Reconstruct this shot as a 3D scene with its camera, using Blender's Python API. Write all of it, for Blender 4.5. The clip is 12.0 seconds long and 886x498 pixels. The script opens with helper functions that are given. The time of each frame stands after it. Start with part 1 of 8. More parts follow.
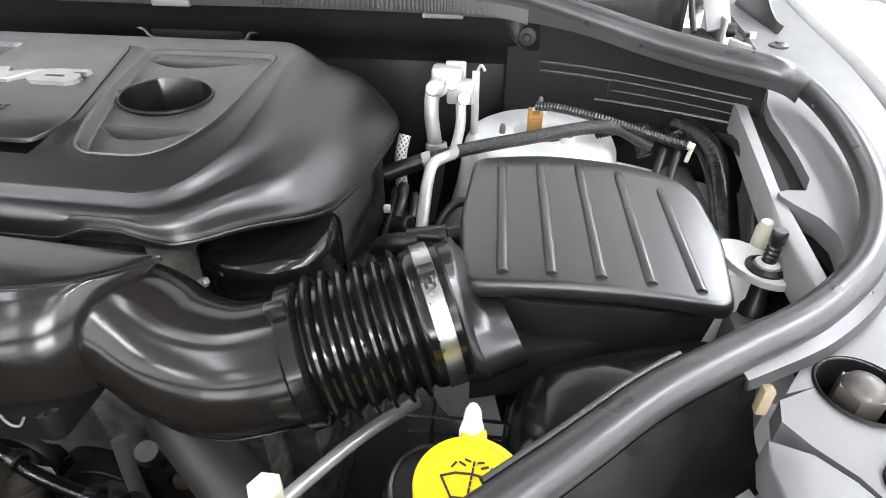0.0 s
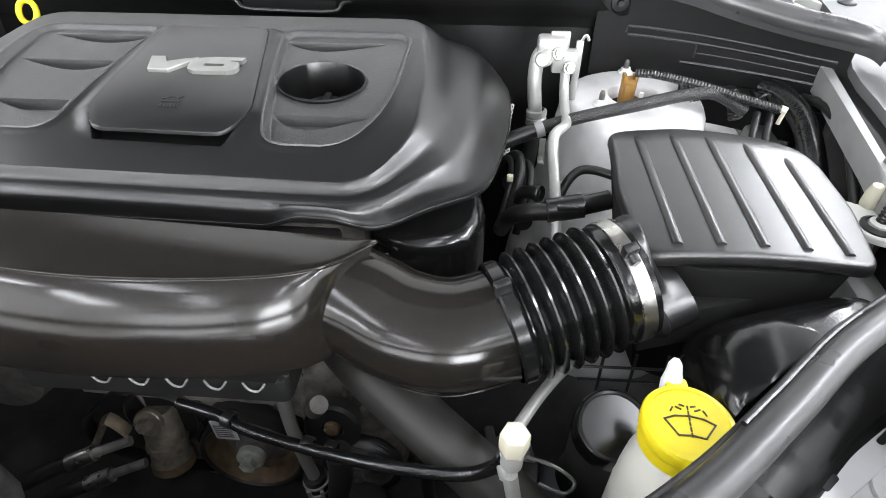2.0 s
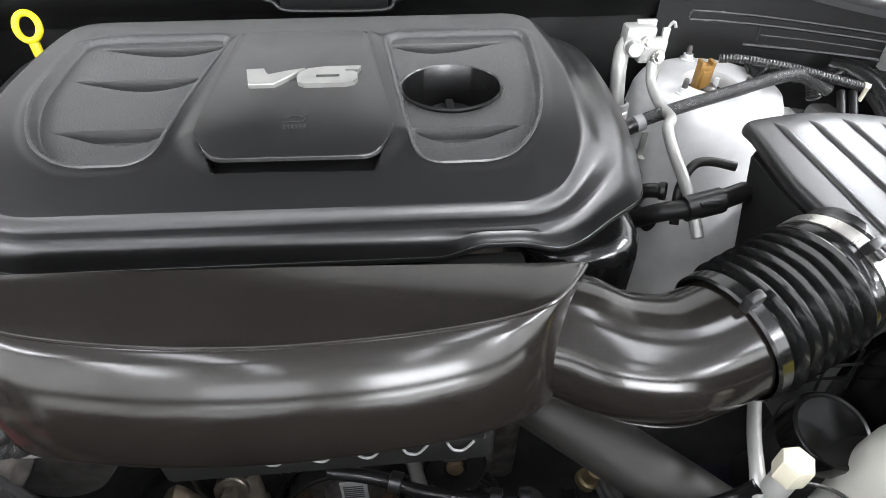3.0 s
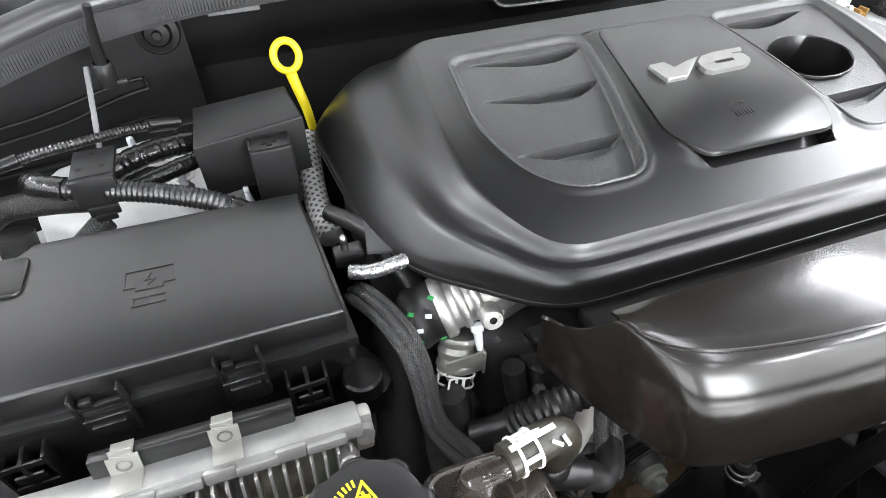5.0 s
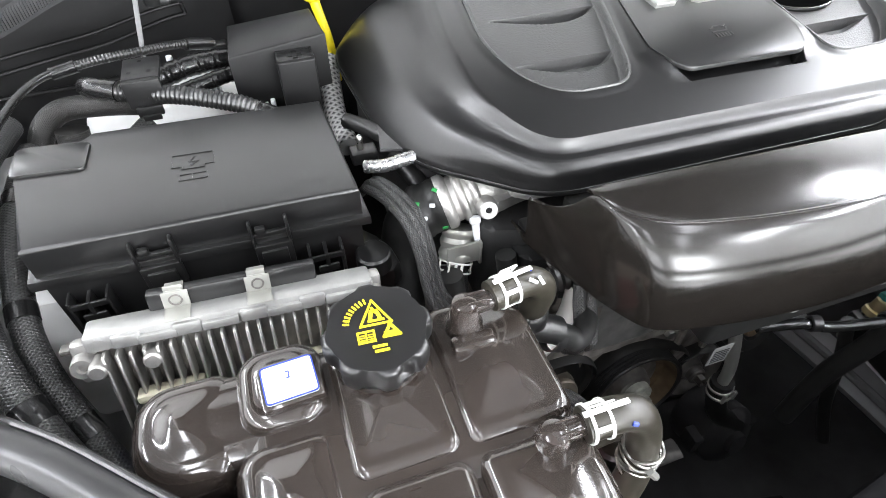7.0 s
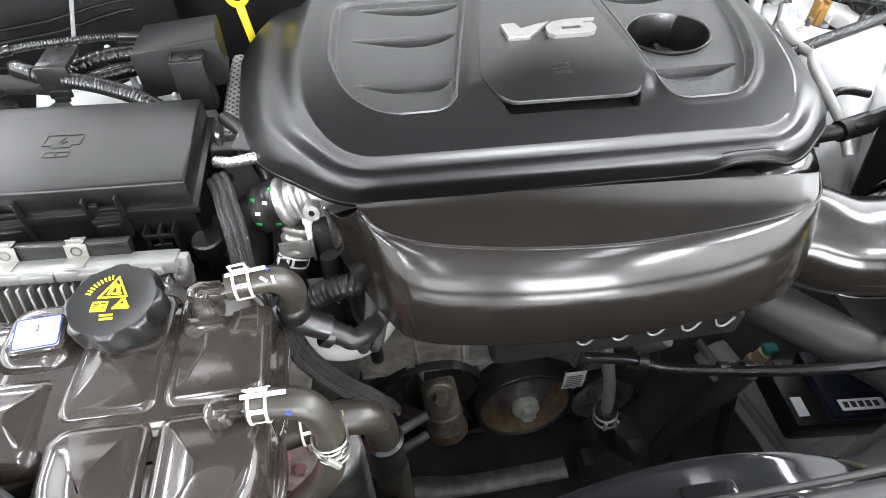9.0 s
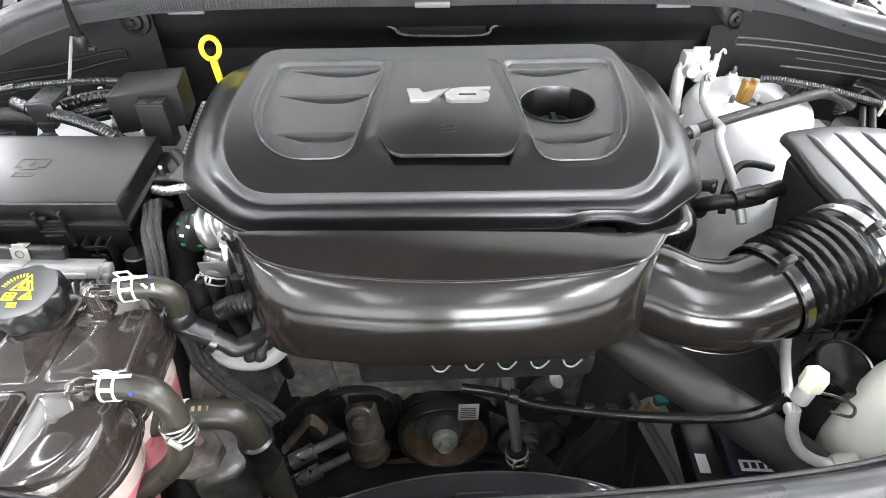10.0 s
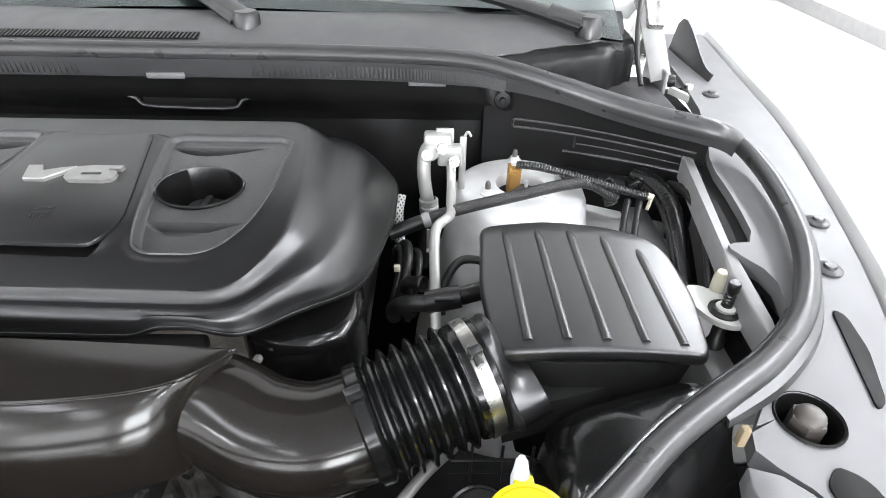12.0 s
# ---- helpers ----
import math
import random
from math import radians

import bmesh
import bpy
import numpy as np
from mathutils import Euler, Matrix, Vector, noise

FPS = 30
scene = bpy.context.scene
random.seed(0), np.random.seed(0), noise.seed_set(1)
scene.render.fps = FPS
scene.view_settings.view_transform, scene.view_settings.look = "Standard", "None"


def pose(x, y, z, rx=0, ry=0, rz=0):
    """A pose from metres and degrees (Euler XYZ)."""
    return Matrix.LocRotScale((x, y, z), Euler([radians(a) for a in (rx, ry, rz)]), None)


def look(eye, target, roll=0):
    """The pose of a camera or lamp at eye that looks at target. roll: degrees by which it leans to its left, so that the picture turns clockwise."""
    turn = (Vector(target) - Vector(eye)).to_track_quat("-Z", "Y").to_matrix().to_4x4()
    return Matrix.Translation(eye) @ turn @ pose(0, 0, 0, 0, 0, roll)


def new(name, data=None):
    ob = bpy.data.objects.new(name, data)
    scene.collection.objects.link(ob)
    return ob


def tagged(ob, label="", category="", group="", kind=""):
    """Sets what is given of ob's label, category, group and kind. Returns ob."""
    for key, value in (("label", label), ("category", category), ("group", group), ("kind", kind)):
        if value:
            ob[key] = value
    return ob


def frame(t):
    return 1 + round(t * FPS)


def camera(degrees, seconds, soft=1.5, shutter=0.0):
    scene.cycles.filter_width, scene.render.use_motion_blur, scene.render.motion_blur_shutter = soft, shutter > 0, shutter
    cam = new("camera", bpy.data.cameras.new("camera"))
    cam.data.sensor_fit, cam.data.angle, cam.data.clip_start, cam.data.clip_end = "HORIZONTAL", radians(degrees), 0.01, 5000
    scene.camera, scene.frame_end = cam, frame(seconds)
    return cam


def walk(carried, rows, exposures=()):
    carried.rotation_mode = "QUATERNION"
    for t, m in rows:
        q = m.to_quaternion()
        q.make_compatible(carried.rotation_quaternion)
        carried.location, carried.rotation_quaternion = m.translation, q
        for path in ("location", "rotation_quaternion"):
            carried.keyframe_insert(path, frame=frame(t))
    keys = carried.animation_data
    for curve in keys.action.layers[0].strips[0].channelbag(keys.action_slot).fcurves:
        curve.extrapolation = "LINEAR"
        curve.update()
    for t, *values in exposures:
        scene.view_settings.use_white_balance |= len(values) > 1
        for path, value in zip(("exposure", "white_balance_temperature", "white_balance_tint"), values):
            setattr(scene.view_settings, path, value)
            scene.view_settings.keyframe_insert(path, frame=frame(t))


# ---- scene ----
cam = camera(76.2, 12.0, soft=0.9)
PATH = [
    (0, (0.485, 0.042, 1.21), (0.29, 1.666, 0.06), 0.2),
    (0.5, (0.531, 0.092, 1.214), (0.346, 1.686, 0.021), 0.5),
    (1, (0.508, 0.095, 1.231), (0.326, 1.643, -0.022), 0.4),
    (1.5, (0.423, 0.04, 1.263), (0.252, 1.543, -0.046), 0.1),
    (2, (0.316, -0.001, 1.273), (0.199, 1.494, -0.051), -0.3),
    (2.5, (0.212, 0.024, 1.257), (0.19, 1.516, -0.075), 0.1),
    (2.7, (0.165, 0.042, 1.249), (0.203, 1.533, -0.084), 0.4),
    (4.3, (-0.249, 0.111, 1.26), (0.288, 1.495, -0.081), 0.6),
    (4.5, (-0.299, 0.133, 1.26), (0.247, 1.504, -0.09), 0.8),
    (5, (-0.394, 0.174, 1.265), (0.117, 1.528, -0.116), -0.3),
    (5.5, (-0.448, 0.18, 1.266), (0.052, 1.519, -0.134), -0.6),
    (6, (-0.467, 0.16, 1.265), (0.021, 1.486, -0.15), -0.4),
    (6.5, (-0.445, 0.116, 1.26), (0.024, 1.433, -0.17), -0.2),
    (6.7, (-0.434, 0.1, 1.257), (0.028, 1.416, -0.177), -0.1),
    (8.3, (-0.304, 0.025, 1.283), (0.01, 1.355, -0.177), -0.3),
    (8.5, (-0.274, 0.016, 1.288), (0.011, 1.355, -0.169), -0.2),
    (9, (-0.191, -0.001, 1.299), (0.019, 1.358, -0.154), -0.1),
    (9.5, (-0.119, -0.026, 1.322), (0.031, 1.379, -0.094), 0.1),
    (10, (-0.029, -0.081, 1.344), (0.047, 1.406, 0.008), 0.2),
    (10.5, (0.084, -0.115, 1.353), (0.094, 1.422, 0.075), 0.4),
    (11, (0.204, -0.102, 1.36), (0.21, 1.471, 0.125), 0.6),
    (11.5, (0.327, -0.031, 1.34), (0.344, 1.582, 0.157), 1.0),
    (12, (0.404, 0.01, 1.32), (0.429, 1.636, 0.156), 1.2),
]
# the clip's camera opens up over the darker parts of the bay
EXPOSURES = ((0, 0.12), (1.5, 0.08), (2.5, 0.12), (4.5, 0.30), (5.5, 0.25), (6.5, 0.48), (8.5, 0.60), (9.5, 0.55), (10.5, 0.48), (11.5, 0.18), (12, 0.0))
walk(cam, [(t, look(eye, target, roll)) for t, eye, target, roll in PATH], EXPOSURES)

# ---- light and exposure ----
world = bpy.data.worlds.new("showroom_air")
scene.world = world
world.use_nodes = True
world.node_tree.nodes["Background"].inputs[0].default_value = (0.9, 0.95, 1.0, 1)
world.node_tree.nodes["Background"].inputs[1].default_value = 0.25


def ceiling_lamp(x, y, z, sx, sy, watts, tint=(0.925, 0.945, 1.0)):
    data = bpy.data.lights.new("ceiling_strip_light", "AREA")
    data.shape, data.size, data.size_y, data.energy, data.color = "RECTANGLE", sx, sy, watts, tint
    ob = new("ceiling_strip_light", data)
    ob.location = (x, y, z)
    return ob


for lx, watts in ((-3.3, 95), (-1.2, 24), (1.2, 26), (3.3, 165)):
    for ly in (-4.4, -1.6, 1.0, 3.6):
        ceiling_lamp(lx, ly, 3.30, 0.26, 2.0, watts)

# daylight standing in the two front windows
WINDOWS = ((-2.7, -0.6, 0.30, 2.5, 100), (0.4, 2.4, 0.30, 2.5, 350))
for x0, x1, z0, z1, watts in WINDOWS:
    pane_light = bpy.data.lights.new("window_daylight", "AREA")
    pane_light.shape, pane_light.size, pane_light.size_y, pane_light.energy, pane_light.color = "RECTANGLE", x1 - x0, z1 - z0, watts, (0.95, 0.97, 1.0)
    lamp = new("window_daylight", pane_light)
    lamp.matrix_world = pose((x0 + x1) / 2, -5.59, (z0 + z1) / 2, 90, 0, 0)

# ---- materials ----


def mat(name, base, rough=0.5, metal=0.0, coat=0.0, grain=0.0, gscale=900.0, stain=0.18, sscale=14.0, rvar=0.10, spec=0.5):
    """Principled surface with cloudy tone and roughness variation, and fine grain relief."""
    m = bpy.data.materials.new(name)
    m.use_nodes = True
    nt = m.node_tree
    b = nt.nodes["Principled BSDF"]
    tc = nt.nodes.new("ShaderNodeTexCoord")
    n1 = nt.nodes.new("ShaderNodeTexNoise")
    n1.inputs["Scale"].default_value = sscale
    n1.inputs["Detail"].default_value = 3
    nt.links.new(tc.outputs["Object"], n1.inputs["Vector"])
    ramp = nt.nodes.new("ShaderNodeValToRGB")
    ramp.color_ramp.elements[0].position, ramp.color_ramp.elements[1].position = 0.3, 0.7
    ramp.color_ramp.elements[0].color = (*[c * (1 - stain) for c in base], 1)
    ramp.color_ramp.elements[1].color = (*[min(1, c * (1 + stain)) for c in base], 1)
    nt.links.new(n1.outputs["Fac"], ramp.inputs["Fac"])
    nt.links.new(ramp.outputs["Color"], b.inputs["Base Color"])
    n2 = nt.nodes.new("ShaderNodeTexNoise")
    n2.inputs["Scale"].default_value = sscale * 2.6
    n2.inputs["Detail"].default_value = 1.5
    nt.links.new(tc.outputs["Object"], n2.inputs["Vector"])
    mr = nt.nodes.new("ShaderNodeMapRange")
    mr.inputs[1].default_value, mr.inputs[2].default_value = 0.3, 0.7
    mr.inputs[3].default_value, mr.inputs[4].default_value = max(0.02, rough - rvar * 0.35), min(1, rough + rvar * 0.35)
    nt.links.new(n2.outputs["Fac"], mr.inputs[0])
    nt.links.new(mr.outputs[0], b.inputs["Roughness"])
    b.inputs["Metallic"].default_value = metal
    b.inputs["Coat Weight"].default_value = coat
    b.inputs["Coat Roughness"].default_value = 0.06
    b.inputs["Specular IOR Level"].default_value = spec
    if grain:
        g = nt.nodes.new("ShaderNodeTexNoise")
        g.inputs["Scale"].default_value = gscale
        g.inputs["Detail"].default_value = 2
        nt.links.new(tc.outputs["Object"], g.inputs["Vector"])
        bp = nt.nodes.new("ShaderNodeBump")
        bp.inputs["Strength"].default_value = grain
        bp.inputs["Distance"].default_value = 0.0006
        nt.links.new(g.outputs["Fac"], bp.inputs["Height"])
        nt.links.new(bp.outputs["Normal"], b.inputs["Normal"])
    return m


def braid_mat(name, dark, light, around=14, along=260.0, rough=0.5):
    """Woven sleeve: two crossing families of threads laid out on the tube's own coordinates."""
    m = bpy.data.materials.new(name)
    m.use_nodes = True
    nt = m.node_tree
    b = nt.nodes["Principled BSDF"]
    uv = nt.nodes.new("ShaderNodeUVMap")
    sep = nt.nodes.new("ShaderNodeSeparateXYZ")
    nt.links.new(uv.outputs["UV"], sep.inputs[0])

    def calc(op, a, bb):
        n = nt.nodes.new("ShaderNodeMath")
        n.operation = op
        for i, v in enumerate((a, bb)):
            if v is None:
                continue
            if isinstance(v, (int, float)):
                n.inputs[i].default_value = v
            else:
                nt.links.new(v, n.inputs[i])
        return n.outputs[0]

    u = calc("MULTIPLY", sep.outputs[0], around * math.tau)
    v = calc("MULTIPLY", sep.outputs[1], along * math.tau)
    s1 = calc("SINE", calc("ADD", u, v), None)
    s2 = calc("SINE", calc("SUBTRACT", u, v), None)
    h = calc("MAXIMUM", s1, s2)
    h2 = calc("MULTIPLY_ADD", h, 0.5)
    h2.node.inputs[2].default_value = 0.5
    mix = nt.nodes.new("ShaderNodeMix")
    mix.data_type = "RGBA"
    nt.links.new(h2, mix.inputs[0])
    mix.inputs[6].default_value, mix.inputs[7].default_value = (*dark, 1), (*light, 1)
    nt.links.new(mix.outputs[2], b.inputs["Base Color"])
    b.inputs["Roughness"].default_value = rough
    bp = nt.nodes.new("ShaderNodeBump")
    bp.inputs["Strength"].default_value, bp.inputs["Distance"].default_value = 0.7, 0.0008
    nt.links.new(h2, bp.inputs["Height"])
    nt.links.new(bp.outputs["Normal"], b.inputs["Normal"])
    return m


COVER = mat("satin_black_cover_plastic", (0.006, 0.006, 0.006), 0.31, stain=0.10, rvar=0.03, spec=0.66)
POCKET = mat("grained_black_plastic", (0.030, 0.030, 0.0297), 0.44, grain=0.8, gscale=520, stain=0.15, rvar=0.08, spec=1.0)
GLOSS = mat("gloss_brown_black_plastic", (0.0105, 0.0090, 0.0078), 0.16, coat=0.0, spec=0.48, stain=0.10, rvar=0.03)
BLACK = mat("black_moulded_plastic", (0.010, 0.010, 0.010), 0.31, stain=0.2, rvar=0.05, spec=0.75)
FUSE = mat("satin_black_box_plastic", (0.007, 0.007, 0.007), 0.29, stain=0.05, rvar=0.02, spec=0.8)
FLAT = mat("satin_dark_moulded_plastic", (0.012, 0.012, 0.012), 0.36, grain=0.04, gscale=700, stain=0.15, rvar=0.06, spec=0.28)
BLACK_ROUGH = mat("dull_black_plastic", (0.013, 0.013, 0.013), 0.62, grain=0.4, gscale=600, stain=0.3, rvar=0.12)
TRIM = mat("matt_black_trim_plastic", (0.006, 0.006, 0.006), 0.42, grain=0.04, gscale=500, stain=0.2, rvar=0.06, spec=0.22)
LID = mat("airbox_lid_plastic", (0.009, 0.009, 0.009), 0.33, grain=0.10, gscale=600, stain=0.15, rvar=0.06, spec=0.9)
RUBBER = mat("black_rubber", (0.015, 0.015, 0.0145), 0.40, grain=0.15, gscale=500, stain=0.25, rvar=0.12)
BELLOW = mat("gloss_black_rubber", (0.007, 0.007, 0.007), 0.17, stain=0.2, rvar=0.08)
PIANO = mat("dusty_gloss_black_panel", (0.008, 0.008, 0.0085), 0.08, stain=0.3, rvar=0.04, spec=0.17)
SEAL = mat("grey_weatherstrip_rubber", (0.032, 0.032, 0.032), 0.30, grain=0.08, gscale=400, stain=0.15, rvar=0.08)
HOSE = mat("dark_coolant_hose_rubber", (0.032, 0.029, 0.022), 0.30, grain=0.1, gscale=400, stain=0.2, rvar=0.1)
# Car's white raised: extra light for the cover's reflections sits in the colour
HOOD_WHITE = mat("lightened_white_paint", (0.84, 0.84, 0.83), 0.30, coat=0.4, stain=0.04, rvar=0.06)
# White greyed down: shade is put into this copy's colour
APRON = mat("shaded_inner_white", (0.26, 0.26, 0.255), 0.45, stain=0.12, sscale=20)
RETURN_HOSE = mat("worn_grey_hose_rubber", (0.032, 0.030, 0.027), 0.50, grain=0.2, gscale=400, stain=0.25, rvar=0.12)
# Black with its sheen cut, standing in for shade on hidden faces
DULL = mat("shaded_low_sheen_black", (0.013, 0.013, 0.0125), 0.6, stain=0.3, spec=0.2)
TAN = mat("tan_foam", (0.24, 0.19, 0.115), 0.8, stain=0.15)
# Same car white toned down: the colour offsets strong light on the fenders
WHITE_BODY = mat("darkened_white_paint", (0.50, 0.50, 0.49), 0.30, coat=0.4, stain=0.05, rvar=0.06)
TOWER_WHITE = mat("dusty_white_primer_paint", (0.82, 0.82, 0.81), 0.42, stain=0.10, sscale=22, rvar=0.10)
GREY_PANEL = mat("grey_inner_panel_plastic", (0.042, 0.042, 0.043), 0.32, grain=0.15, gscale=700, stain=0.10, rvar=0.08)
CORNER = mat("glossy_light_grey_plastic", (0.42, 0.42, 0.42), 0.22, stain=0.08, rvar=0.06)
RAIL_GREY = mat("satin_grey_rail_plastic", (0.145, 0.145, 0.146), 0.44, grain=0.15, gscale=700, stain=0.08, rvar=0.06)
GREY_DARK = mat("dark_grey_plastic", (0.035, 0.035, 0.036), 0.38, stain=0.12)
GREY_LIGHT = mat("light_grey_plastic", (0.30, 0.30, 0.30), 0.45, stain=0.10)
STEEL = mat("bright_zinc_steel", (0.55, 0.54, 0.51), 0.30, metal=1.0, stain=0.2, sscale=40, rvar=0.12)
ALU = mat("raw_aluminium", (0.42, 0.42, 0.405), 0.48, metal=0.7, stain=0.2, sscale=30, grain=0.3, gscale=500, rvar=0.12)
CAST = mat("cast_aluminium", (0.46, 0.45, 0.43), 0.48, metal=0.8, stain=0.35, sscale=35, grain=0.7, gscale=350, rvar=0.12)
PIPE = mat("brushed_aluminium_pipe", (0.36, 0.36, 0.345), 0.38, metal=0.8, stain=0.1, sscale=40)
BRIGHT_PIPE = mat("pale_aluminium_pipe", (0.44, 0.44, 0.42), 0.36, metal=0.4, stain=0.08, sscale=40)
WHITE_CLIP = mat("white_coated_clamp", (0.74, 0.74, 0.70), 0.40, stain=0.08)
SILVER_CLIP = mat("pale_zinc_clip", (0.38, 0.38, 0.35), 0.36, metal=0.6, stain=0.12)
YELLOW = mat("yellow_plastic", (0.80, 0.66, 0.015), 0.36, stain=0.06)
YELLOW_INK = mat("yellow_print", (0.85, 0.68, 0.02), 0.5, stain=0.05)
WASHER_WHITE = mat("milky_reservoir_plastic", (0.70, 0.69, 0.62), 0.40, stain=0.06, sscale=10)
IVORY = mat("ivory_cap_plastic", (0.62, 0.59, 0.46), 0.42, stain=0.08)
BROWN = mat("tan_connector_plastic", (0.36, 0.20, 0.055), 0.40, stain=0.1)
RED = mat("red_plastic", (0.62, 0.03, 0.02), 0.4, stain=0.1)
GREEN = mat("green_lever_plastic", (0.02, 0.28, 0.06), 0.4, stain=0.1)
NAVY = mat("dark_navy_plastic", (0.010, 0.011, 0.024), 0.34, stain=0.2)
TEAL = mat("teal_plastic", (0.015, 0.11, 0.10), 0.4, stain=0.1)
BRASS = mat("worn_brass", (0.5, 0.42, 0.25), 0.4, metal=0.9, stain=0.2)
BLUE = mat("blue_plastic", (0.03, 0.06, 0.35), 0.4, stain=0.1)
LABEL_WHITE = mat("paper_label", (0.82, 0.84, 0.86), 0.45, stain=0.03)
INK = mat("black_ink", (0.02, 0.02, 0.02), 0.5, stain=0.05)
RUST = mat("rusty_pulley_face", (0.15, 0.105, 0.062), 0.65, metal=0.3, stain=0.4, sscale=50, grain=0.4, gscale=300)
TAN_METAL = mat("stained_alloy", (0.30, 0.24, 0.17), 0.5, metal=0.3, stain=0.4, sscale=50)
GREEN_STEEL = mat("dull_greenish_steel", (0.40, 0.41, 0.36), 0.42, metal=0.2, stain=0.3, sscale=60)
BRONZE = mat("oily_bronze_casting", (0.17, 0.15, 0.12), 0.42, metal=0.4, stain=0.4, sscale=60)
ENGINE = mat("grimy_engine_metal", (0.25, 0.23, 0.205), 0.60, metal=0.1, stain=0.5, sscale=40, grain=0.6, gscale=250, rvar=0.15)
DARK_STEEL = mat("dark_oily_steel", (0.17, 0.16, 0.15), 0.45, metal=0.5, stain=0.4, sscale=40)
TANK_TOP = mat("dark_tank_plastic", (0.031, 0.0245, 0.021), 0.17, coat=0.8, stain=0.1, rvar=0.04)
CREAM = mat("cream_tank_wall", (0.60, 0.49, 0.43), 0.28, stain=0.15, sscale=18, coat=0.3)
PINK = mat("pink_coolant_tank_wall", (0.50, 0.17, 0.18), 0.30, stain=0.22, sscale=18)
COWL = mat("grey_cowl_plastic", (0.085, 0.085, 0.085), 0.50, grain=0.4, gscale=500, stain=0.1)
FOIL = mat("silver_foil_wrap", (0.50, 0.50, 0.50), 0.28, metal=0.9, stain=0.2, sscale=90, grain=1.0, gscale=160)
TAPE = mat("glossy_loom_tape", (0.009, 0.009, 0.009), 0.22, stain=0.3, grain=1.0, gscale=140, rvar=0.1)
BRAID = braid_mat("woven_nylon_sleeve", (0.003, 0.003, 0.003), (0.038, 0.038, 0.037), 14, 330.0, 0.32)
BRAID_PALE = braid_mat("silver_checked_sleeve", (0.006, 0.006, 0.006), (0.48, 0.48, 0.47), 8, 130.0)
CLOTH = braid_mat("cloth_loom_sleeve", (0.004, 0.004, 0.0035), (0.022, 0.021, 0.019), 26, 480.0, 0.45)
FLOOR = mat("polished_white_floor", (0.78, 0.775, 0.76), 0.22, stain=0.05, sscale=1.3)
WALL = mat("white_wall_paint", (0.80, 0.80, 0.79), 0.7, stain=0.03, sscale=2.0)
SKIRT = mat("grey_wall_base", (0.34, 0.335, 0.325), 0.6, stain=0.05)
CEIL = mat("grey_metal_ceiling_sheet", (0.20, 0.20, 0.205), 0.8, stain=0.04, sscale=3)
HEX = mat("dull_bronze_plastic", (0.075, 0.067, 0.060), 0.40, stain=0.2, sscale=60)
MID_GREY = mat("mid_grey_plastic", (0.13, 0.13, 0.13), 0.42, stain=0.12)
# Near-black that paints in shade: holes, slots, gaps, the lowest hose
VOID = mat("painted_deep_shade", (0.008, 0.008, 0.008), 0.6, stain=0.2, spec=0.2)
# Dark tone for hidden parts; the deep bay's shade is in the colour
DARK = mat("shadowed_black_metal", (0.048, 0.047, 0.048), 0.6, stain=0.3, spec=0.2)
HOOD_PAD = mat("hood_liner_felt", (0.030, 0.030, 0.030), 0.9, grain=0.6, gscale=200, stain=0.2)


def glass(name):
    m = bpy.data.materials.new(name)
    m.use_nodes = True
    b = m.node_tree.nodes["Principled BSDF"]
    b.inputs["Transmission Weight"].default_value = 1.0
    b.inputs["Roughness"].default_value = 0.02
    b.inputs["Base Color"].default_value = (0.75, 0.82, 0.82, 1)
    b.inputs["IOR"].default_value = 1.45
    return m


GLASS = glass("windscreen_glass")

# ---- building helpers ----


def world_at(ob):
    p = Vector((0, 0, 0))
    while ob:
        p += ob.location
        ob = ob.parent
    return p


def thing(name, loc, label, category, group="", kind=""):
    """An empty at the base of a thing that is made of parts."""
    ob = new(name)
    ob.empty_display_size = 0.02
    ob.location = loc
    return tagged(ob, label, category, group, kind)


def to_mesh(name, bm, material, smooth=True):
    me = bpy.data.meshes.new(name)
    bmesh.ops.recalc_face_normals(bm, faces=bm.faces)
    for f in bm.faces:
        f.smooth = smooth
    bm.to_mesh(me)
    bm.free()
    me.materials.append(material)
    if smooth:
        me.set_sharp_from_angle(angle=radians(38))
    return me


def part(name, bm, material, parent, label="", smooth=True):
    """Links a bmesh in world coordinates as one mesh object under a thing or a part."""
    off = world_at(parent)
    bmesh.ops.translate(bm, verts=bm.verts, vec=-off)
    ob = new(name, to_mesh(name, bm, material, smooth))
    ob.parent = parent
    return tagged(ob, label)


def solid(name, bm, material, label, category, group="", kind="", smooth=True):
    """A thing that is one mesh; its origin sits at its base."""
    xs = [v.co for v in bm.verts]
    base = Vector((sum(v.x for v in xs) / len(xs), sum(v.y for v in xs) / len(xs), min(v.z for v in xs)))
    bmesh.ops.translate(bm, verts=bm.verts, vec=-base)
    ob = new(name, to_mesh(name, bm, material, smooth))
    ob.location = base
    return tagged(ob, label, category, group, kind)


def merge(*bms):
    out = bmesh.new()
    for b in bms:
        me = bpy.data.meshes.new("tmp")
        b.to_mesh(me)
        b.free()
        out.from_mesh(me)
        bpy.data.meshes.remove(me)
    return out


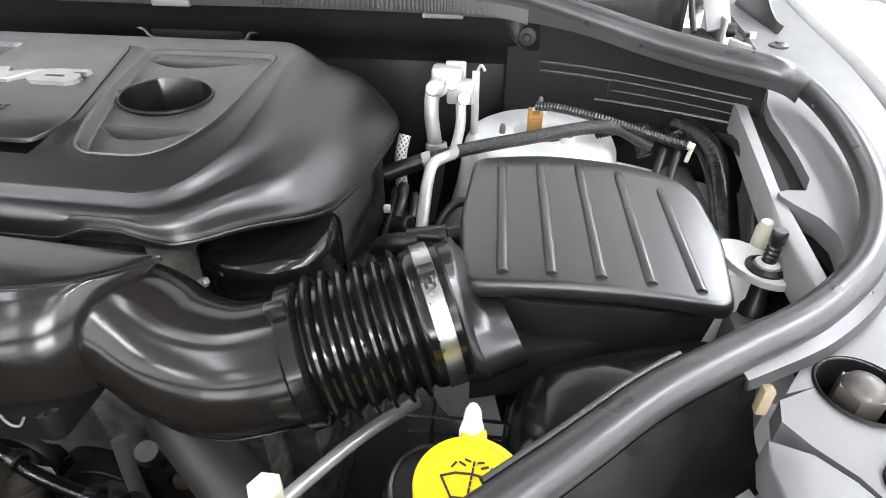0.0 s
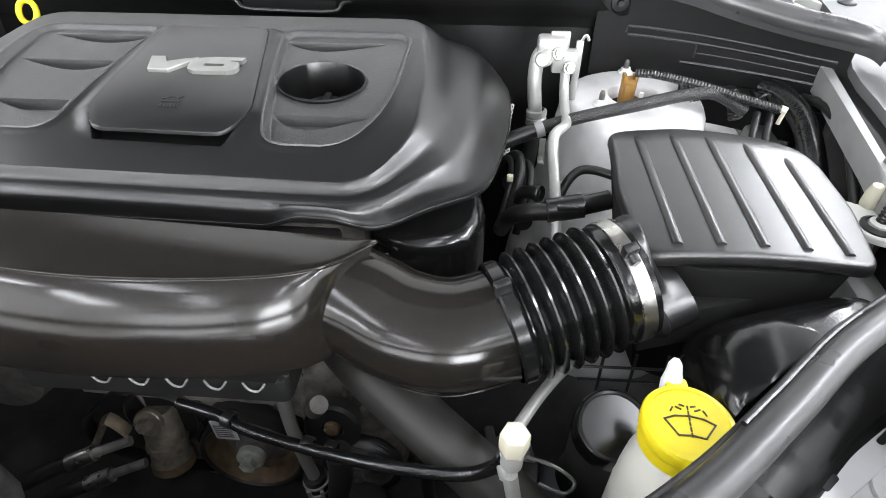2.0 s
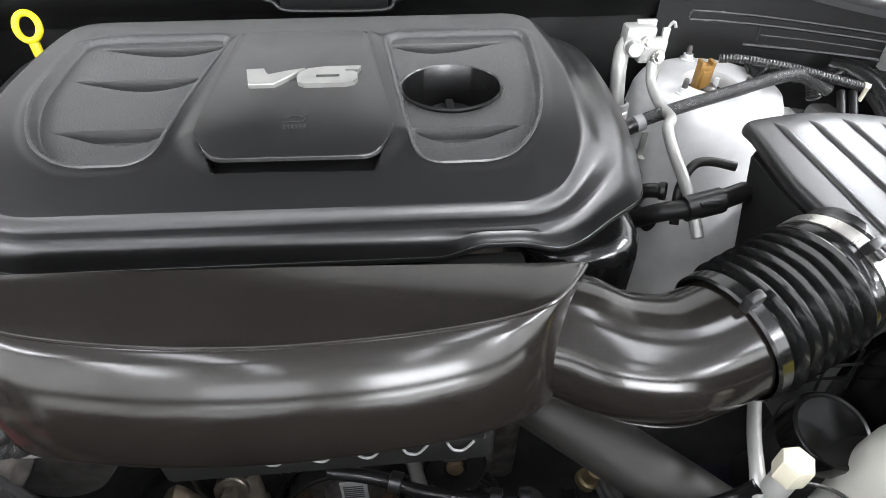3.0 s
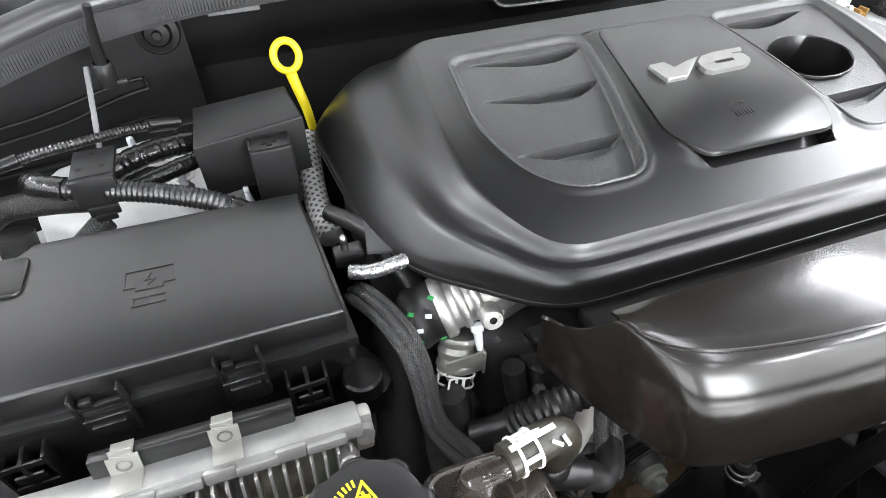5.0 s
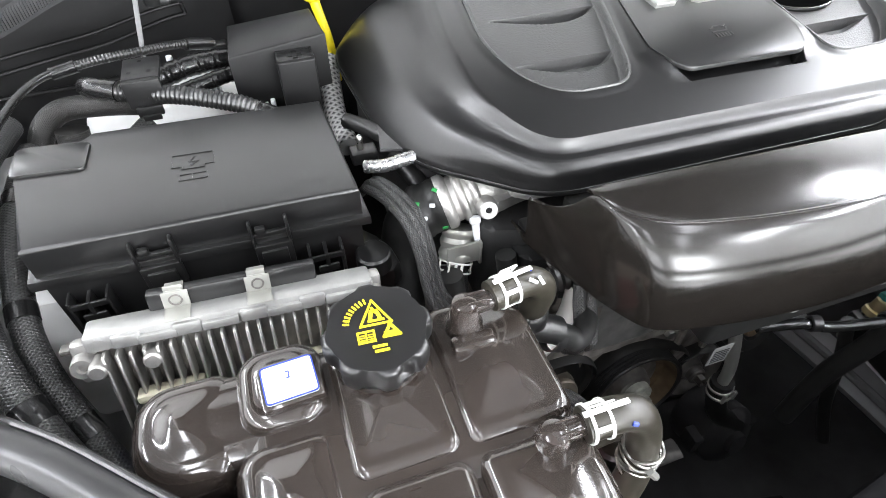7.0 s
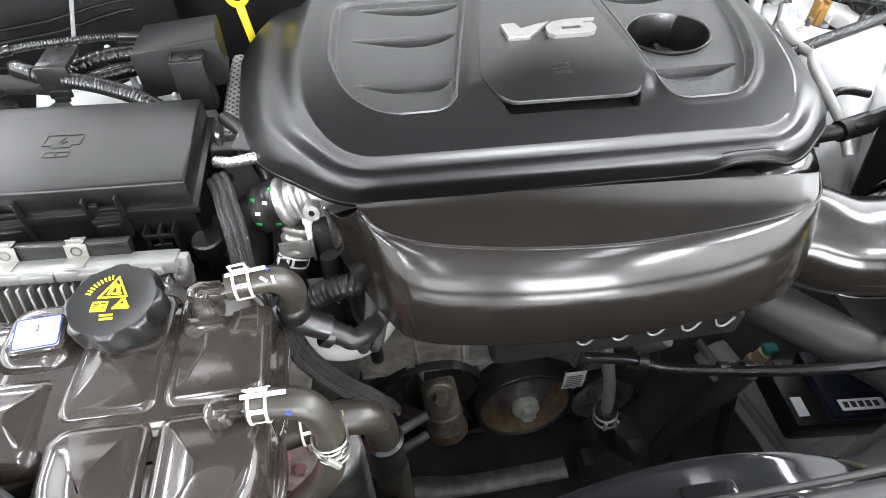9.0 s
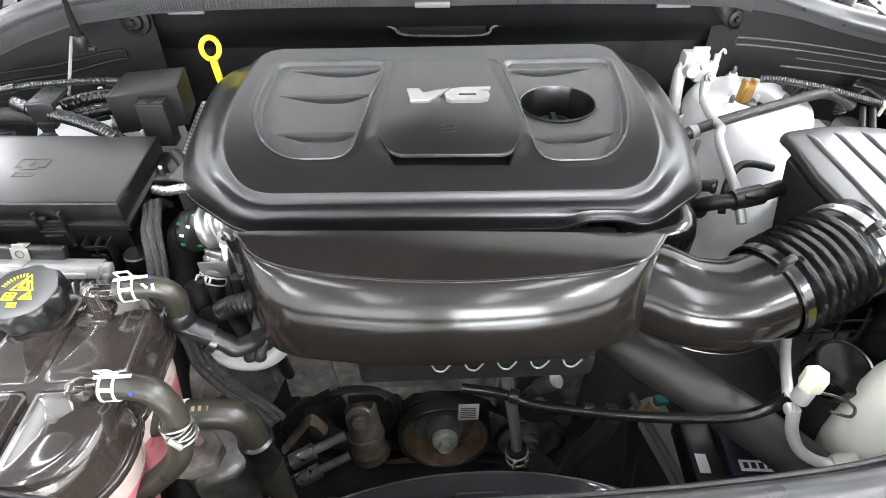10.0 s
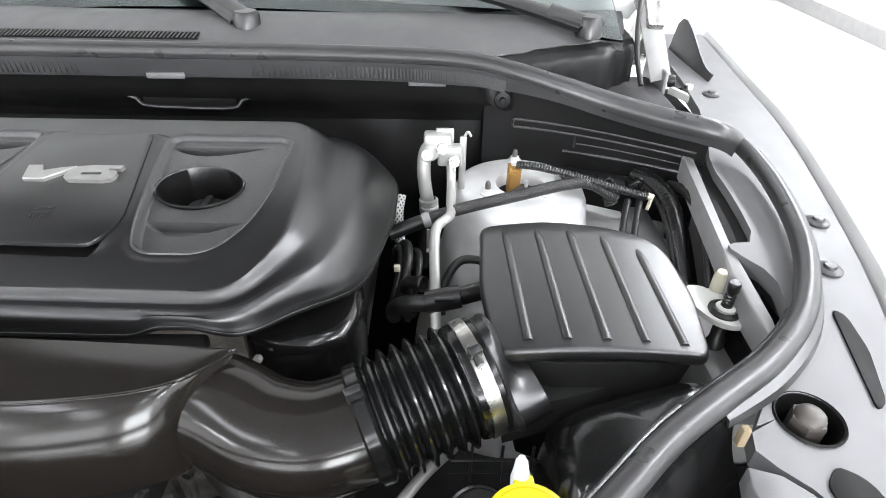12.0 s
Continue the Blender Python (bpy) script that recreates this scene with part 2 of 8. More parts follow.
def box(x0, x1, y0, y1, z0, z1, bevel=0.003, m=None, seg=2):
    bm = bmesh.new()
    bmesh.ops.create_cube(bm, size=1)
    for v in bm.verts:
        v.co = Vector(((x0 + x1) / 2 + v.co.x * (x1 - x0), (y0 + y1) / 2 + v.co.y * (y1 - y0), (z0 + z1) / 2 + v.co.z * (z1 - z0)))
    if bevel:
        bmesh.ops.bevel(bm, geom=bm.edges[:], offset=bevel, segments=seg, profile=0.5, affect="EDGES")
    if m is not None:
        bmesh.ops.transform(bm, matrix=m, verts=bm.verts)
    return bm


def chaikin(pts, n=2, closed=True):
    pts = [Vector(p) for p in pts]
    for _ in range(n):
        out = []
        k = len(pts)
        for i in range(k if closed else k - 1):
            a, b = pts[i], pts[(i + 1) % k]
            out += [a * 0.75 + b * 0.25, a * 0.25 + b * 0.75]
        if not closed:
            out = [pts[0]] + out + [pts[-1]]
        pts = out
    return pts


def rounded(poly, r, n=6):
    """A closed outline with its corners rounded to about r."""
    out = []
    k = len(poly)
    for i in range(k):
        a, b, c = Vector(poly[i - 1]), Vector(poly[i]), Vector(poly[(i + 1) % k])
        ra, rc = min(r, (a - b).length * 0.48), min(r, (c - b).length * 0.48)
        s0, s1 = b + (a - b).normalized() * ra, b + (c - b).normalized() * rc
        out += [bez(s0, b, s1, j / n) for j in range(n + 1)]
    return out


def spline(pts, n=10, closed=False):
    """Catmull-Rom points through pts."""
    pts = [Vector(p) for p in pts]
    k = len(pts)
    out = []
    for i in range(k if closed else k - 1):
        if closed:
            p0, p1, p2, p3 = pts[i - 1], pts[i], pts[(i + 1) % k], pts[(i + 2) % k]
        else:
            p0, p1, p2, p3 = pts[max(i - 1, 0)], pts[i], pts[i + 1], pts[min(i + 2, k - 1)]
        for j in range(n):
            t = j / n
            out.append(0.5 * ((2 * p1) + (p2 - p0) * t + (2 * p0 - 5 * p1 + 4 * p2 - p3) * t * t + (3 * p1 - p0 - 3 * p2 + p3) * t ** 3))
    if not closed:
        out.append(pts[-1])
    return out


def tube(pts, r, seg=14, n=10, closed=False, rfun=None, cap=True, smooth_path=True, squash=(1.0, 1.0), up=None):
    """A tube swept along pts; rfun(s, length) scales its radius along the way; squash flattens its section."""
    path = spline(pts, n, closed) if smooth_path else [Vector(p) for p in pts]
    k = len(path)
    lens = [0.0]
    for i in range(1, k):
        lens.append(lens[-1] + (path[i] - path[i - 1]).length)
    total = lens[-1]
    bm = bmesh.new()
    uvl = bm.loops.layers.uv.new("UVMap")
    rings = []
    side = None
    for i, p in enumerate(path):
        a, b = path[i - 1 if (i or closed) else 0], path[(i + 1) % k if (closed or i < k - 1) else i]
        d = (b - a).normalized()
        if up is not None:
            side = d.cross(Vector(up)).normalized()
        elif side is None:
            side = d.cross(Vector((0, 0, 1)) if abs(d.z) < 0.9 else Vector((0, 1, 0))).normalized()
        else:
            side = (side - d * side.dot(d)).normalized()
        nor = side.cross(d)
        rr = r * (rfun(lens[i], total) if rfun else 1.0)
        rings.append([bm.verts.new(p + side * (math.cos(math.tau * j / seg) * rr * squash[0]) + nor * (math.sin(math.tau * j / seg) * rr * squash[1])) for j in range(seg)])
    for i in range(k if closed else k - 1):
        A, B = rings[i], rings[(i + 1) % k]
        l0, l1 = lens[i], lens[i + 1] if i + 1 < k else total + (path[0] - path[-1]).length
        for j in range(seg):
            f = bm.faces.new((A[j], A[(j + 1) % seg], B[(j + 1) % seg], B[j]))
            for lp, uv in zip(f.loops, ((j / seg, l0), ((j + 1) / seg, l0), ((j + 1) / seg, l1), (j / seg, l1))):
                lp[uvl].uv = uv
    if cap and not closed:
        bm.faces.new(rings[0][::-1])
        bm.faces.new(rings[-1])
    return bm


def ridged(pitch, depth):
    return lambda s, total: 1.0 + depth * (0.5 + 0.5 * math.cos(math.tau * s / pitch)) - depth


def axis_matrix(p, d, spin=0.0):
    d = Vector(d).normalized()
    return Matrix.Translation(p) @ d.to_track_quat("Z", "Y").to_matrix().to_4x4() @ Matrix.Rotation(spin, 4, "Z")


def lathe(profile, m=None, seg=32, lobes=0, lobe_depth=0.0):
    """Turned shape from (radius, height) pairs about z, moved by m; lobes scallop the rim."""
    bm = bmesh.new()
    rings = []
    for r, z in profile:
        if r < 1e-5:
            rings.append([bm.verts.new((0, 0, z))])
        else:
            ring = []
            for j in range(seg):
                a = math.tau * j / seg
                k = 1.0 - (lobe_depth * (0.5 + 0.5 * math.cos(lobes * a)) ** 2.2 if lobes and r > 0.029 else 0.0)
                ring.append(bm.verts.new((math.cos(a) * r * k, math.sin(a) * r * k, z)))
            rings.append(ring)
    for A, B in zip(rings, rings[1:]):
        if len(A) == 1 and len(B) == 1:
            continue
        for j in range(seg):
            if len(A) == 1:
                bm.faces.new((A[0], B[(j + 1) % seg], B[j]))
            elif len(B) == 1:
                bm.faces.new((A[j], A[(j + 1) % seg], B[0]))
            else:
                bm.faces.new((A[j], A[(j + 1) % seg], B[(j + 1) % seg], B[j]))
    if m is not None:
        bmesh.ops.transform(bm, matrix=m, verts=bm.verts)
    return bm


def disc_profile(r, h, b=0.002):
    return [(0, 0), (r - b, 0), (r, b), (r, h - b), (r - b, h), (0, h)]


def prism(poly, z0, z1, bevel=0.002, zfun=None, m=None, seg=2):
    """A plate from a plan outline; zfun(x, y) is added to the heights."""
    bm = bmesh.new()
    lo = [bm.verts.new((p[0], p[1], z0)) for p in poly]
    hi = [bm.verts.new((p[0], p[1], z1)) for p in poly]
    k = len(poly)
    bm.faces.new(lo[::-1])
    top = bm.faces.new(hi)
    for i in range(k):
        bm.faces.new((lo[i], lo[(i + 1) % k], hi[(i + 1) % k], hi[i]))
    if bevel:
        bmesh.ops.bevel(bm, geom=list(top.edges), offset=bevel, segments=seg, profile=0.5, affect="EDGES")
    if zfun:
        for v in bm.verts:
            v.co.z += zfun(v.co.x, v.co.y)
    if m is not None:
        bmesh.ops.transform(bm, matrix=m, verts=bm.verts)
    return bm


def grid_surface(nu, nv, fun, thick=0.0, closed_u=False):
    """A sheet from fun(u, v) in 0..1, given thickness along its normals when asked."""
    bm = bmesh.new()
    g = [[bm.verts.new(fun(i / (nu if closed_u else nu - 1), j / (nv - 1))) for j in range(nv)] for i in range(nu)]
    for i in range(nu if closed_u else nu - 1):
        for j in range(nv - 1):
            i2 = (i + 1) % nu
            bm.faces.new((g[i][j], g[i2][j], g[i2][j + 1], g[i][j + 1]))
    if thick:
        bm.normal_update()
        bmesh.ops.solidify(bm, geom=bm.faces[:], thickness=thick)
    return bm


def cushion(x0, x1, y0, y1, z0, z1, e=0.32, n=28):
    """A rounded lobe: squared-off ball filling the given bounds."""
    cx, cy, cz = (x0 + x1) / 2, (y0 + y1) / 2, (z0 + z1) / 2

    def sg(v, p):
        return math.copysign(abs(v) ** p, v)

    def f(u, v):
        a, b = math.tau * u, math.pi * (v - 0.5)
        r = sg(math.cos(b), e)
        return Vector((cx + (x1 - x0) / 2 * r * sg(math.cos(a), e), cy + (y1 - y0) / 2 * r * sg(math.sin(a), e), cz + (z1 - z0) / 2 * sg(math.sin(b), e)))

    return grid_surface(n * 2, n, f, closed_u=True)


def pad(x0, x1, y0, y1, z0, z1, rh=0.010, rv=0.010, rc=0.016, dome=0.002, taper=0.004, n=7):
    """A moulded lobe: rounded rectangle in plan with rounded shoulders, a slightly domed top and drafted walls."""
    def ring(inset, z):
        out = []
        for q in range(4):
            r = max(0.0015, (rc[q] if isinstance(rc, tuple) else rc) - inset * 0.6)
            cx = x1 - inset - r if q in (0, 3) else x0 + inset + r
            cy = y1 - inset - r if q < 2 else y0 + inset + r
            for k in range(9):
                t = math.pi / 2 * (q + k / 8)
                out.append(Vector((cx + r * math.cos(t), cy + r * math.sin(t), z)))
        return out

    rings = [ring(-taper, z0), ring(-taper * 0.5, (z0 + z1) / 2 - rv / 2)]
    for k in range(n + 1):
        t = math.pi / 2 * k / n
        rings.append(ring(rh * (1 - math.cos(t)), z1 - dome - rv * (1 - math.sin(t))))
    top = rings[-1]
    mid = Vector(((x0 + x1) / 2, (y0 + y1) / 2, 0))
    for s in (0.96, 0.91, 0.85, 0.77, 0.67, 0.55, 0.42, 0.28, 0.14):
        rings.append([Vector((mid.x + (p.x - mid.x) * s, mid.y + (p.y - mid.y) * s, z1 - dome + dome * (1 - s * s) ** 2)) for p in top])
    bm = bmesh.new()
    vs = [[bm.verts.new(p) for p in r] for r in rings]
    m = len(top)
    for A, B in zip(vs, vs[1:]):
        for j in range(m):
            bm.faces.new((A[j], A[(j + 1) % m], B[(j + 1) % m], B[j]))
    bm.faces.new(vs[-1])
    return bm


def writing(body, size, extrude, m, stretch=1.0, shear=0.0, bold=0.0):
    cu = bpy.data.curves.new("writing", "FONT")
    cu.body, cu.size, cu.extrude, cu.shear, cu.offset = body, size, extrude, shear, bold
    cu.align_x, cu.align_y = "CENTER", "CENTER"
    cu.resolution_u = 4
    ob = bpy.data.objects.new("writing", cu)
    me = bpy.data.meshes.new_from_object(ob)
    bm = bmesh.new()
    bm.from_mesh(me)
    bmesh.ops.transform(bm, matrix=m @ Matrix.Diagonal((stretch, 1, 1, 1)), verts=bm.verts)
    bpy.data.objects.remove(ob)
    bpy.data.curves.remove(cu)
    bpy.data.meshes.remove(me)
    return bm


def strip(pts, width, height, m, closed=False):
    """Raised printed line along 2D pts in the plane of m."""
    bm = bmesh.new()
    pts = [Vector((p[0], p[1], 0)) for p in pts]
    k = len(pts)
    for i in range(k if closed else k - 1):
        a, b = pts[i], pts[(i + 1) % k]
        d = (b - a).normalized()
        s = Vector((-d.y, d.x, 0)) * width / 2
        a, b = a - d * width * 0.45, b + d * width * 0.45
        lo = [bm.verts.new(p) for p in (a - s, b - s, b + s, a + s)]
        hi = [bm.verts.new(p.co + Vector((0, 0, height))) for p in lo]
        bm.faces.new(lo[::-1])
        bm.faces.new(hi)
        for q in range(4):
            bm.faces.new((lo[q], lo[(q + 1) % 4], hi[(q + 1) % 4], hi[q]))
    bmesh.ops.transform(bm, matrix=m, verts=bm.verts)
    return bm


def hexnut(p, d, r, h):
    prof = [(0, 0), (r, 0), (r, h * 0.8), (r * 0.85, h), (0, h)]
    return lathe(prof, axis_matrix(p, d), 6)


def sstep(a, b, x):
    t = min(1.0, max(0.0, (x - a) / (b - a)))
    return t * t * (3 - 2 * t)


def poly_dist(pts, x, y):
    """Signed distance to a closed plan outline, positive inside."""
    best, inside = 1e9, False
    k = len(pts)
    for i in range(k):
        ax, ay = pts[i][0], pts[i][1]
        bx, by = pts[(i + 1) % k][0], pts[(i + 1) % k][1]
        ex, ey = bx - ax, by - ay
        t = max(0.0, min(1.0, ((x - ax) * ex + (y - ay) * ey) / (ex * ex + ey * ey + 1e-12)))
        d = math.hypot(x - ax - t * ex, y - ay - t * ey)
        best = min(best, d)
        if (ay > y) != (by > y) and x < ax + (y - ay) / (by - ay + 1e-15) * ex:
            inside = not inside
    return best if inside else -best


def bez(a, b, c, t):
    return a * (1 - t) ** 2 + b * 2 * t * (1 - t) + c * t * t

# ---- room ----
def room():
    solid("floor", box(-4.3, 4.1, -5.6, 6.6, -0.10, 0.0, 0), FLOOR, "polished white showroom floor", "floor", kind="structure", smooth=False)
    solid("ceiling", box(-4.4, 4.2, -5.7, 6.7, 3.40, 3.50, 0), CEIL, "plain grey metal ceiling with strip lights", "ceiling", kind="structure", smooth=False)
    for name, a in (("wall_east", (4.1, 4.2, -5.7, 6.7)), ("wall_west", (-4.4, -4.3, -5.7, 6.7)), ("wall_north", (-4.3, 4.1, 6.6, 6.7))):
        solid(name, box(*a, 0.0, 3.4, 0), WALL, "plain white painted wall", "wall", kind="structure", smooth=False)
    south = [box(-4.3, 4.1, -5.7, -5.6, 0.0, 0.30, 0), box(-4.3, 4.1, -5.7, -5.6, 2.5, 3.4, 0), box(-4.3, -2.7, -5.7, -5.6, 0.30, 2.5, 0), box(-0.6, 0.4, -5.7, -5.6, 0.30, 2.5, 0), box(2.4, 4.1, -5.7, -5.6, 0.30, 2.5, 0)]
    solid("wall_south", merge(*south), WALL, "plain white painted wall with two windows", "wall", kind="structure", smooth=False)
    for k, (x0, x1, z0, z1, _) in enumerate(WINDOWS):
        wn = thing("window_%d" % (k + 1), ((x0 + x1) / 2, -5.65, z0), "wide showroom window with a white frame", "window", kind="structure")
        part("window_frame", merge(box(x0, x1, -5.68, -5.62, z0, z0 + 0.05, 0.004), box(x0, x1, -5.68, -5.62, z1 - 0.05, z1, 0.004), box(x0, x0 + 0.05, -5.68, -5.62, z0, z1, 0.004), box(x1 - 0.05, x1, -5.68, -5.62, z0, z1, 0.004)), WALL, wn)
        part("window_sill", box(x0 - 0.05, x1 + 0.05, -5.60, -5.54, z0 - 0.04, z0 - 0.002, 0.006), WALL, wn)
    solid("baseboard", box(4.085, 4.1, -5.6, 6.6, 0.0, 0.13, 0.004), SKIRT, "grey baseboard along the white wall", "baseboard", kind="structure", smooth=False)
    solid("baseboard", box(-4.3, 4.085, 6.585, 6.6, 0.0, 0.13, 0.004), SKIRT, "grey baseboard along the white wall", "baseboard", kind="structure", smooth=False)


room()

# ---- car body round the engine bay ----
RAIL_OUT = [(0.985, 1.30), (0.965, 1.05), (0.955, 0.88), (0.928, 0.72), (0.872, 0.47), (0.825, 0.35), (0.78, 0.20), (0.765, 0.10), (0.758, 0.02)]
RAIL_FRONT = [(0.740, 0.02), (0.734, 0.12), (0.720, 0.188), (0.704, 0.227), (0.690, 0.249), (0.672, 0.2655), (0.660, 0.281), (0.664, 0.297)]
RAIL_IN = [(0.670, 0.303), (0.706, 0.352), (0.755, 0.405), (0.764, 0.443), (0.774, 0.494), (0.744, 0.535), (0.744, 0.549), (0.780, 0.552), (0.790, 0.640), (0.792, 0.735), (0.815, 0.80), (0.850, 0.95), (0.862, 1.30)]


def mirrored(pts, s):
    return [(p[0] * s, *p[1:]) for p in pts]


def rail_z(x, y):
    return 0.055 * (y - 0.5)


def sweep_profile(line, prof, s, name):
    """A fender skin: profile of (outward, up) swept along a plan line."""
    pl = spline([(p[0], p[1], 0) for p in line], 6)
    nv = len(prof)

    def f(u, v):
        i = min(len(pl) - 1, int(round(u * (len(pl) - 1))))
        a, b = pl[max(0, i - 1)], pl[min(len(pl) - 1, i + 1)]
        d = (b - a).normalized()
        out = Vector((-d.y, d.x, 0))
        if out.x < 0:
            out = -out
        o, h = prof[int(round(v * (nv - 1)))]
        p = pl[i] + out * o
        return Vector((p.x * s, p.y, 0.945 + rail_z(p.x, pl[i].y) + h))

    return grid_surface(len(pl), nv, f, 0.002)


car = thing("car_body", (0, 0.5, 0.0), "white car body with an open bonnet over the engine bay", "car")
for s in (1, -1):
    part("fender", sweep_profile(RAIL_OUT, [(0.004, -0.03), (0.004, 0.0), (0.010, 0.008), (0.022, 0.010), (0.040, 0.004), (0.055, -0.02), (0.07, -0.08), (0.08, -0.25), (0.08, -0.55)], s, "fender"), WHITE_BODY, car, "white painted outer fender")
    # inner rail and apron in shade-darkened white primer, suspension tower in plain white
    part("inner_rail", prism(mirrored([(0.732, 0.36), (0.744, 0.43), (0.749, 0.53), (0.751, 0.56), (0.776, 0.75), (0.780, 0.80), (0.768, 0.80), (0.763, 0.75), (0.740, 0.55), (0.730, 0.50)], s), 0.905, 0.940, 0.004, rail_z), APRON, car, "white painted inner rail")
    # Dark sheet laid in the slot where there is only shade
    part("rail_shade_sheet", prism(mirrored([(0.752, 0.535), (0.782, 0.542), (0.797, 0.64), (0.799, 0.735), (0.825, 0.82), (0.785, 0.82), (0.779, 0.75), (0.760, 0.62)], s)[::s], 0.90, 0.932, 0.001, rail_z), VOID, car, "dark sheet painting the shaded slot beside the inner rail")
    # Dark wall added to keep the bright floor out of sight
    part("side_liner", box(min(s * 0.80, s * 0.812), max(s * 0.80, s * 0.812), -0.05, 1.15, 0.24, 0.922, 0.002), DARK, car, "dark wall added to close the open side of the bay")
    # Dark blocks added to paint the shade under hinge and bonnet stop
    part("hinge_shade_block", box(min(s * 0.79, s * 0.868), max(s * 0.79, s * 0.868), 0.80, 1.12, 0.78, 0.930, 0.003), VOID, car)
    part("stop_shade_block", box(min(s * 0.735, s * 0.80), max(s * 0.735, s * 0.80), 0.36, 0.535, 0.83, 0.885, 0.003), VOID, car)
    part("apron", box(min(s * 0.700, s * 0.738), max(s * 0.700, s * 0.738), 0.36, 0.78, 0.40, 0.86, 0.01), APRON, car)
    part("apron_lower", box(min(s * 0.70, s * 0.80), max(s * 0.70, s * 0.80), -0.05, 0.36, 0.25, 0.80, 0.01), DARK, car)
    tm = Matrix.Translation((s * 0.53, 0.765, 0))
    tprof = [(0.034, 0.885), (0.034, 0.900), (0.037, 0.904), (0.085, 0.902), (0.096, 0.896), (0.102, 0.884), (0.112, 0.82), (0.135, 0.72), (0.16, 0.60), (0.17, 0.50)]
    tw = lathe(tprof, tm, 48)
    for v in tw.verts:
        fr = sstep(0.75, 0.60, v.co.y) * sstep(0.90, 0.60, v.co.z)
        v.co.y -= 0.03 * fr
    part("suspension_tower", tw, TOWER_WHITE, car, "white suspension tower with a round opening")
    part("tower_well", lathe([(0.0, 0.84), (0.040, 0.84), (0.040, 0.885)], tm, 24), DARK, car)
    part("tower_shelf", box(min(s * 0.60, s * 0.715), max(s * 0.60, s * 0.715), 0.52, 0.90, 0.62, 0.835, 0.02), TOWER_WHITE, car)

# bonnet raised on its hinges
hood_m = Matrix.Translation((0, 1.12, 1.06)) @ Matrix.Rotation(radians(-52), 4, "X")
hood = thing("bonnet", (0, 1.12, 1.06), "white car bonnet raised on its hinges", "car bonnet")


def hood_fun(u, v):
    w = 0.76 + 0.14 * sstep(0.0, 0.35, v) - 0.10 * v * v
    x = (u * 2 - 1) * w
    return Vector((x, -v * 1.10, 0.03 * (1 - (u * 2 - 1) ** 2)))


hb = grid_surface(24, 16, hood_fun, 0.012)
bmesh.ops.transform(hb, matrix=hood_m, verts=hb.verts)
part("hood_skin", hb, HOOD_WHITE, hood)
part("hood_liner", box(-0.80, 0.80, -1.05, -0.50, -0.030, -0.012, 0.006, hood_m), HOOD_PAD, hood, "dark felt bonnet liner")
part("hood_hinge", box(-0.80, -0.77, -0.06, 0.06, -0.06, 0.0, 0.004, hood_m), STEEL, hood)
part("hood_hinge", box(0.77, 0.80, -0.06, 0.06, -0.06, 0.0, 0.004, hood_m), STEEL, hood)

# grey rail covers along the fenders
for s in (1, -1):
    rc = thing("fender_rail_cover", (s * 0.86, 0.5, 0.925), "grey plastic cover along the inner fender", "trim panel", "fender rail covers")
    ring = [(0.718 + 0.0265 * math.cos(math.pi + math.tau * k / 28), 0.311 + 0.0265 * math.sin(math.pi + math.tau * k / 28)) for k in range(29)]
    poly = mirrored([tuple(p) for p in chaikin(RAIL_OUT, 2, False)] + RAIL_FRONT + ring + [tuple(p) for p in chaikin(RAIL_IN, 1, False)], s)
    part("cover_panel", prism(poly if s > 0 else poly[::-1], 0.925, 0.945, 0, rail_z), RAIL_GREY, rc)
    for px_, py_ in ((0.872, 0.593), (0.838, 0.503), (0.883, 0.972), (0.862, 0.74)):
        part("push_plug", lathe([(0, 0.006), (0.006, 0.0058), (0.0068, 0.004), (0.0072, 0.003), (0.012, 0.0022), (0.0145, 0.0004), (0.0145, -0.004)], Matrix.Translation((s * px_, py_, 0.9465 + rail_z(px_, py_))), 24), GREY_PANEL, rc, "round push plug")
    hx, hy = s * 0.718, 0.311
    # Recess walls in near-black: their shade is in the colour
    part("pocket", lathe([(0.0290, 0.9452), (0.0278, 0.9472), (0.0260, 0.9455), (0.025, 0.905), (0.0, 0.905)], Matrix.Translation((hx, hy, rail_z(0.7, 0.31))), 32), VOID, rc, "round dark recess")
    part("hex_cap", merge(lathe([(0.0152, 0.905), (0.0152, 0.935), (0.0146, 0.937), (0.0, 0.9375)], Matrix.Translation((hx, hy, 0)), 6), lathe([(0.0, 0.9445), (0.006, 0.944), (0.0105, 0.9415), (0.0128, 0.937), (0.013, 0.934)], Matrix.Translation((hx, hy, 0)), 24)), HEX, rc, "dull bronze hexagonal cap in a recess")

# closing walls below
bay = [("bay_floor", (-0.82, 0.82, -0.05, 1.0, 0.20, 0.24), "dark undertray below the engine"), ("radiator_support", (-0.72, 0.72, -0.02, 0.04, 0.24, 0.85), "black radiator support panel"),
       ("firewall", (-0.60, 0.60, 0.885, 0.905, 0.30, 1.03), "black sound-deadened bulkhead behind the engine")]
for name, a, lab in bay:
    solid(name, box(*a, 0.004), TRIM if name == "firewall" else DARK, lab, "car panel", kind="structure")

# ---- cowl and bulkhead trim ----
SEAL_REAR = [(0.0, 0.856, 1.066), (0.20, 0.854, 1.067), (0.36, 0.846, 1.067), (0.45, 0.832, 1.066), (0.51, 0.815, 1.058), (0.58, 0.803, 1.040), (0.65, 0.790, 1.022), (0.72, 0.768, 1.010), (0.770, 0.748, 1.005), (0.800, 0.742, 0.998), (0.822, 0.748, 0.985)]


def mirror_path(path):
    return [(-p[0], p[1], p[2]) for p in path[:0:-1]] + list(path)


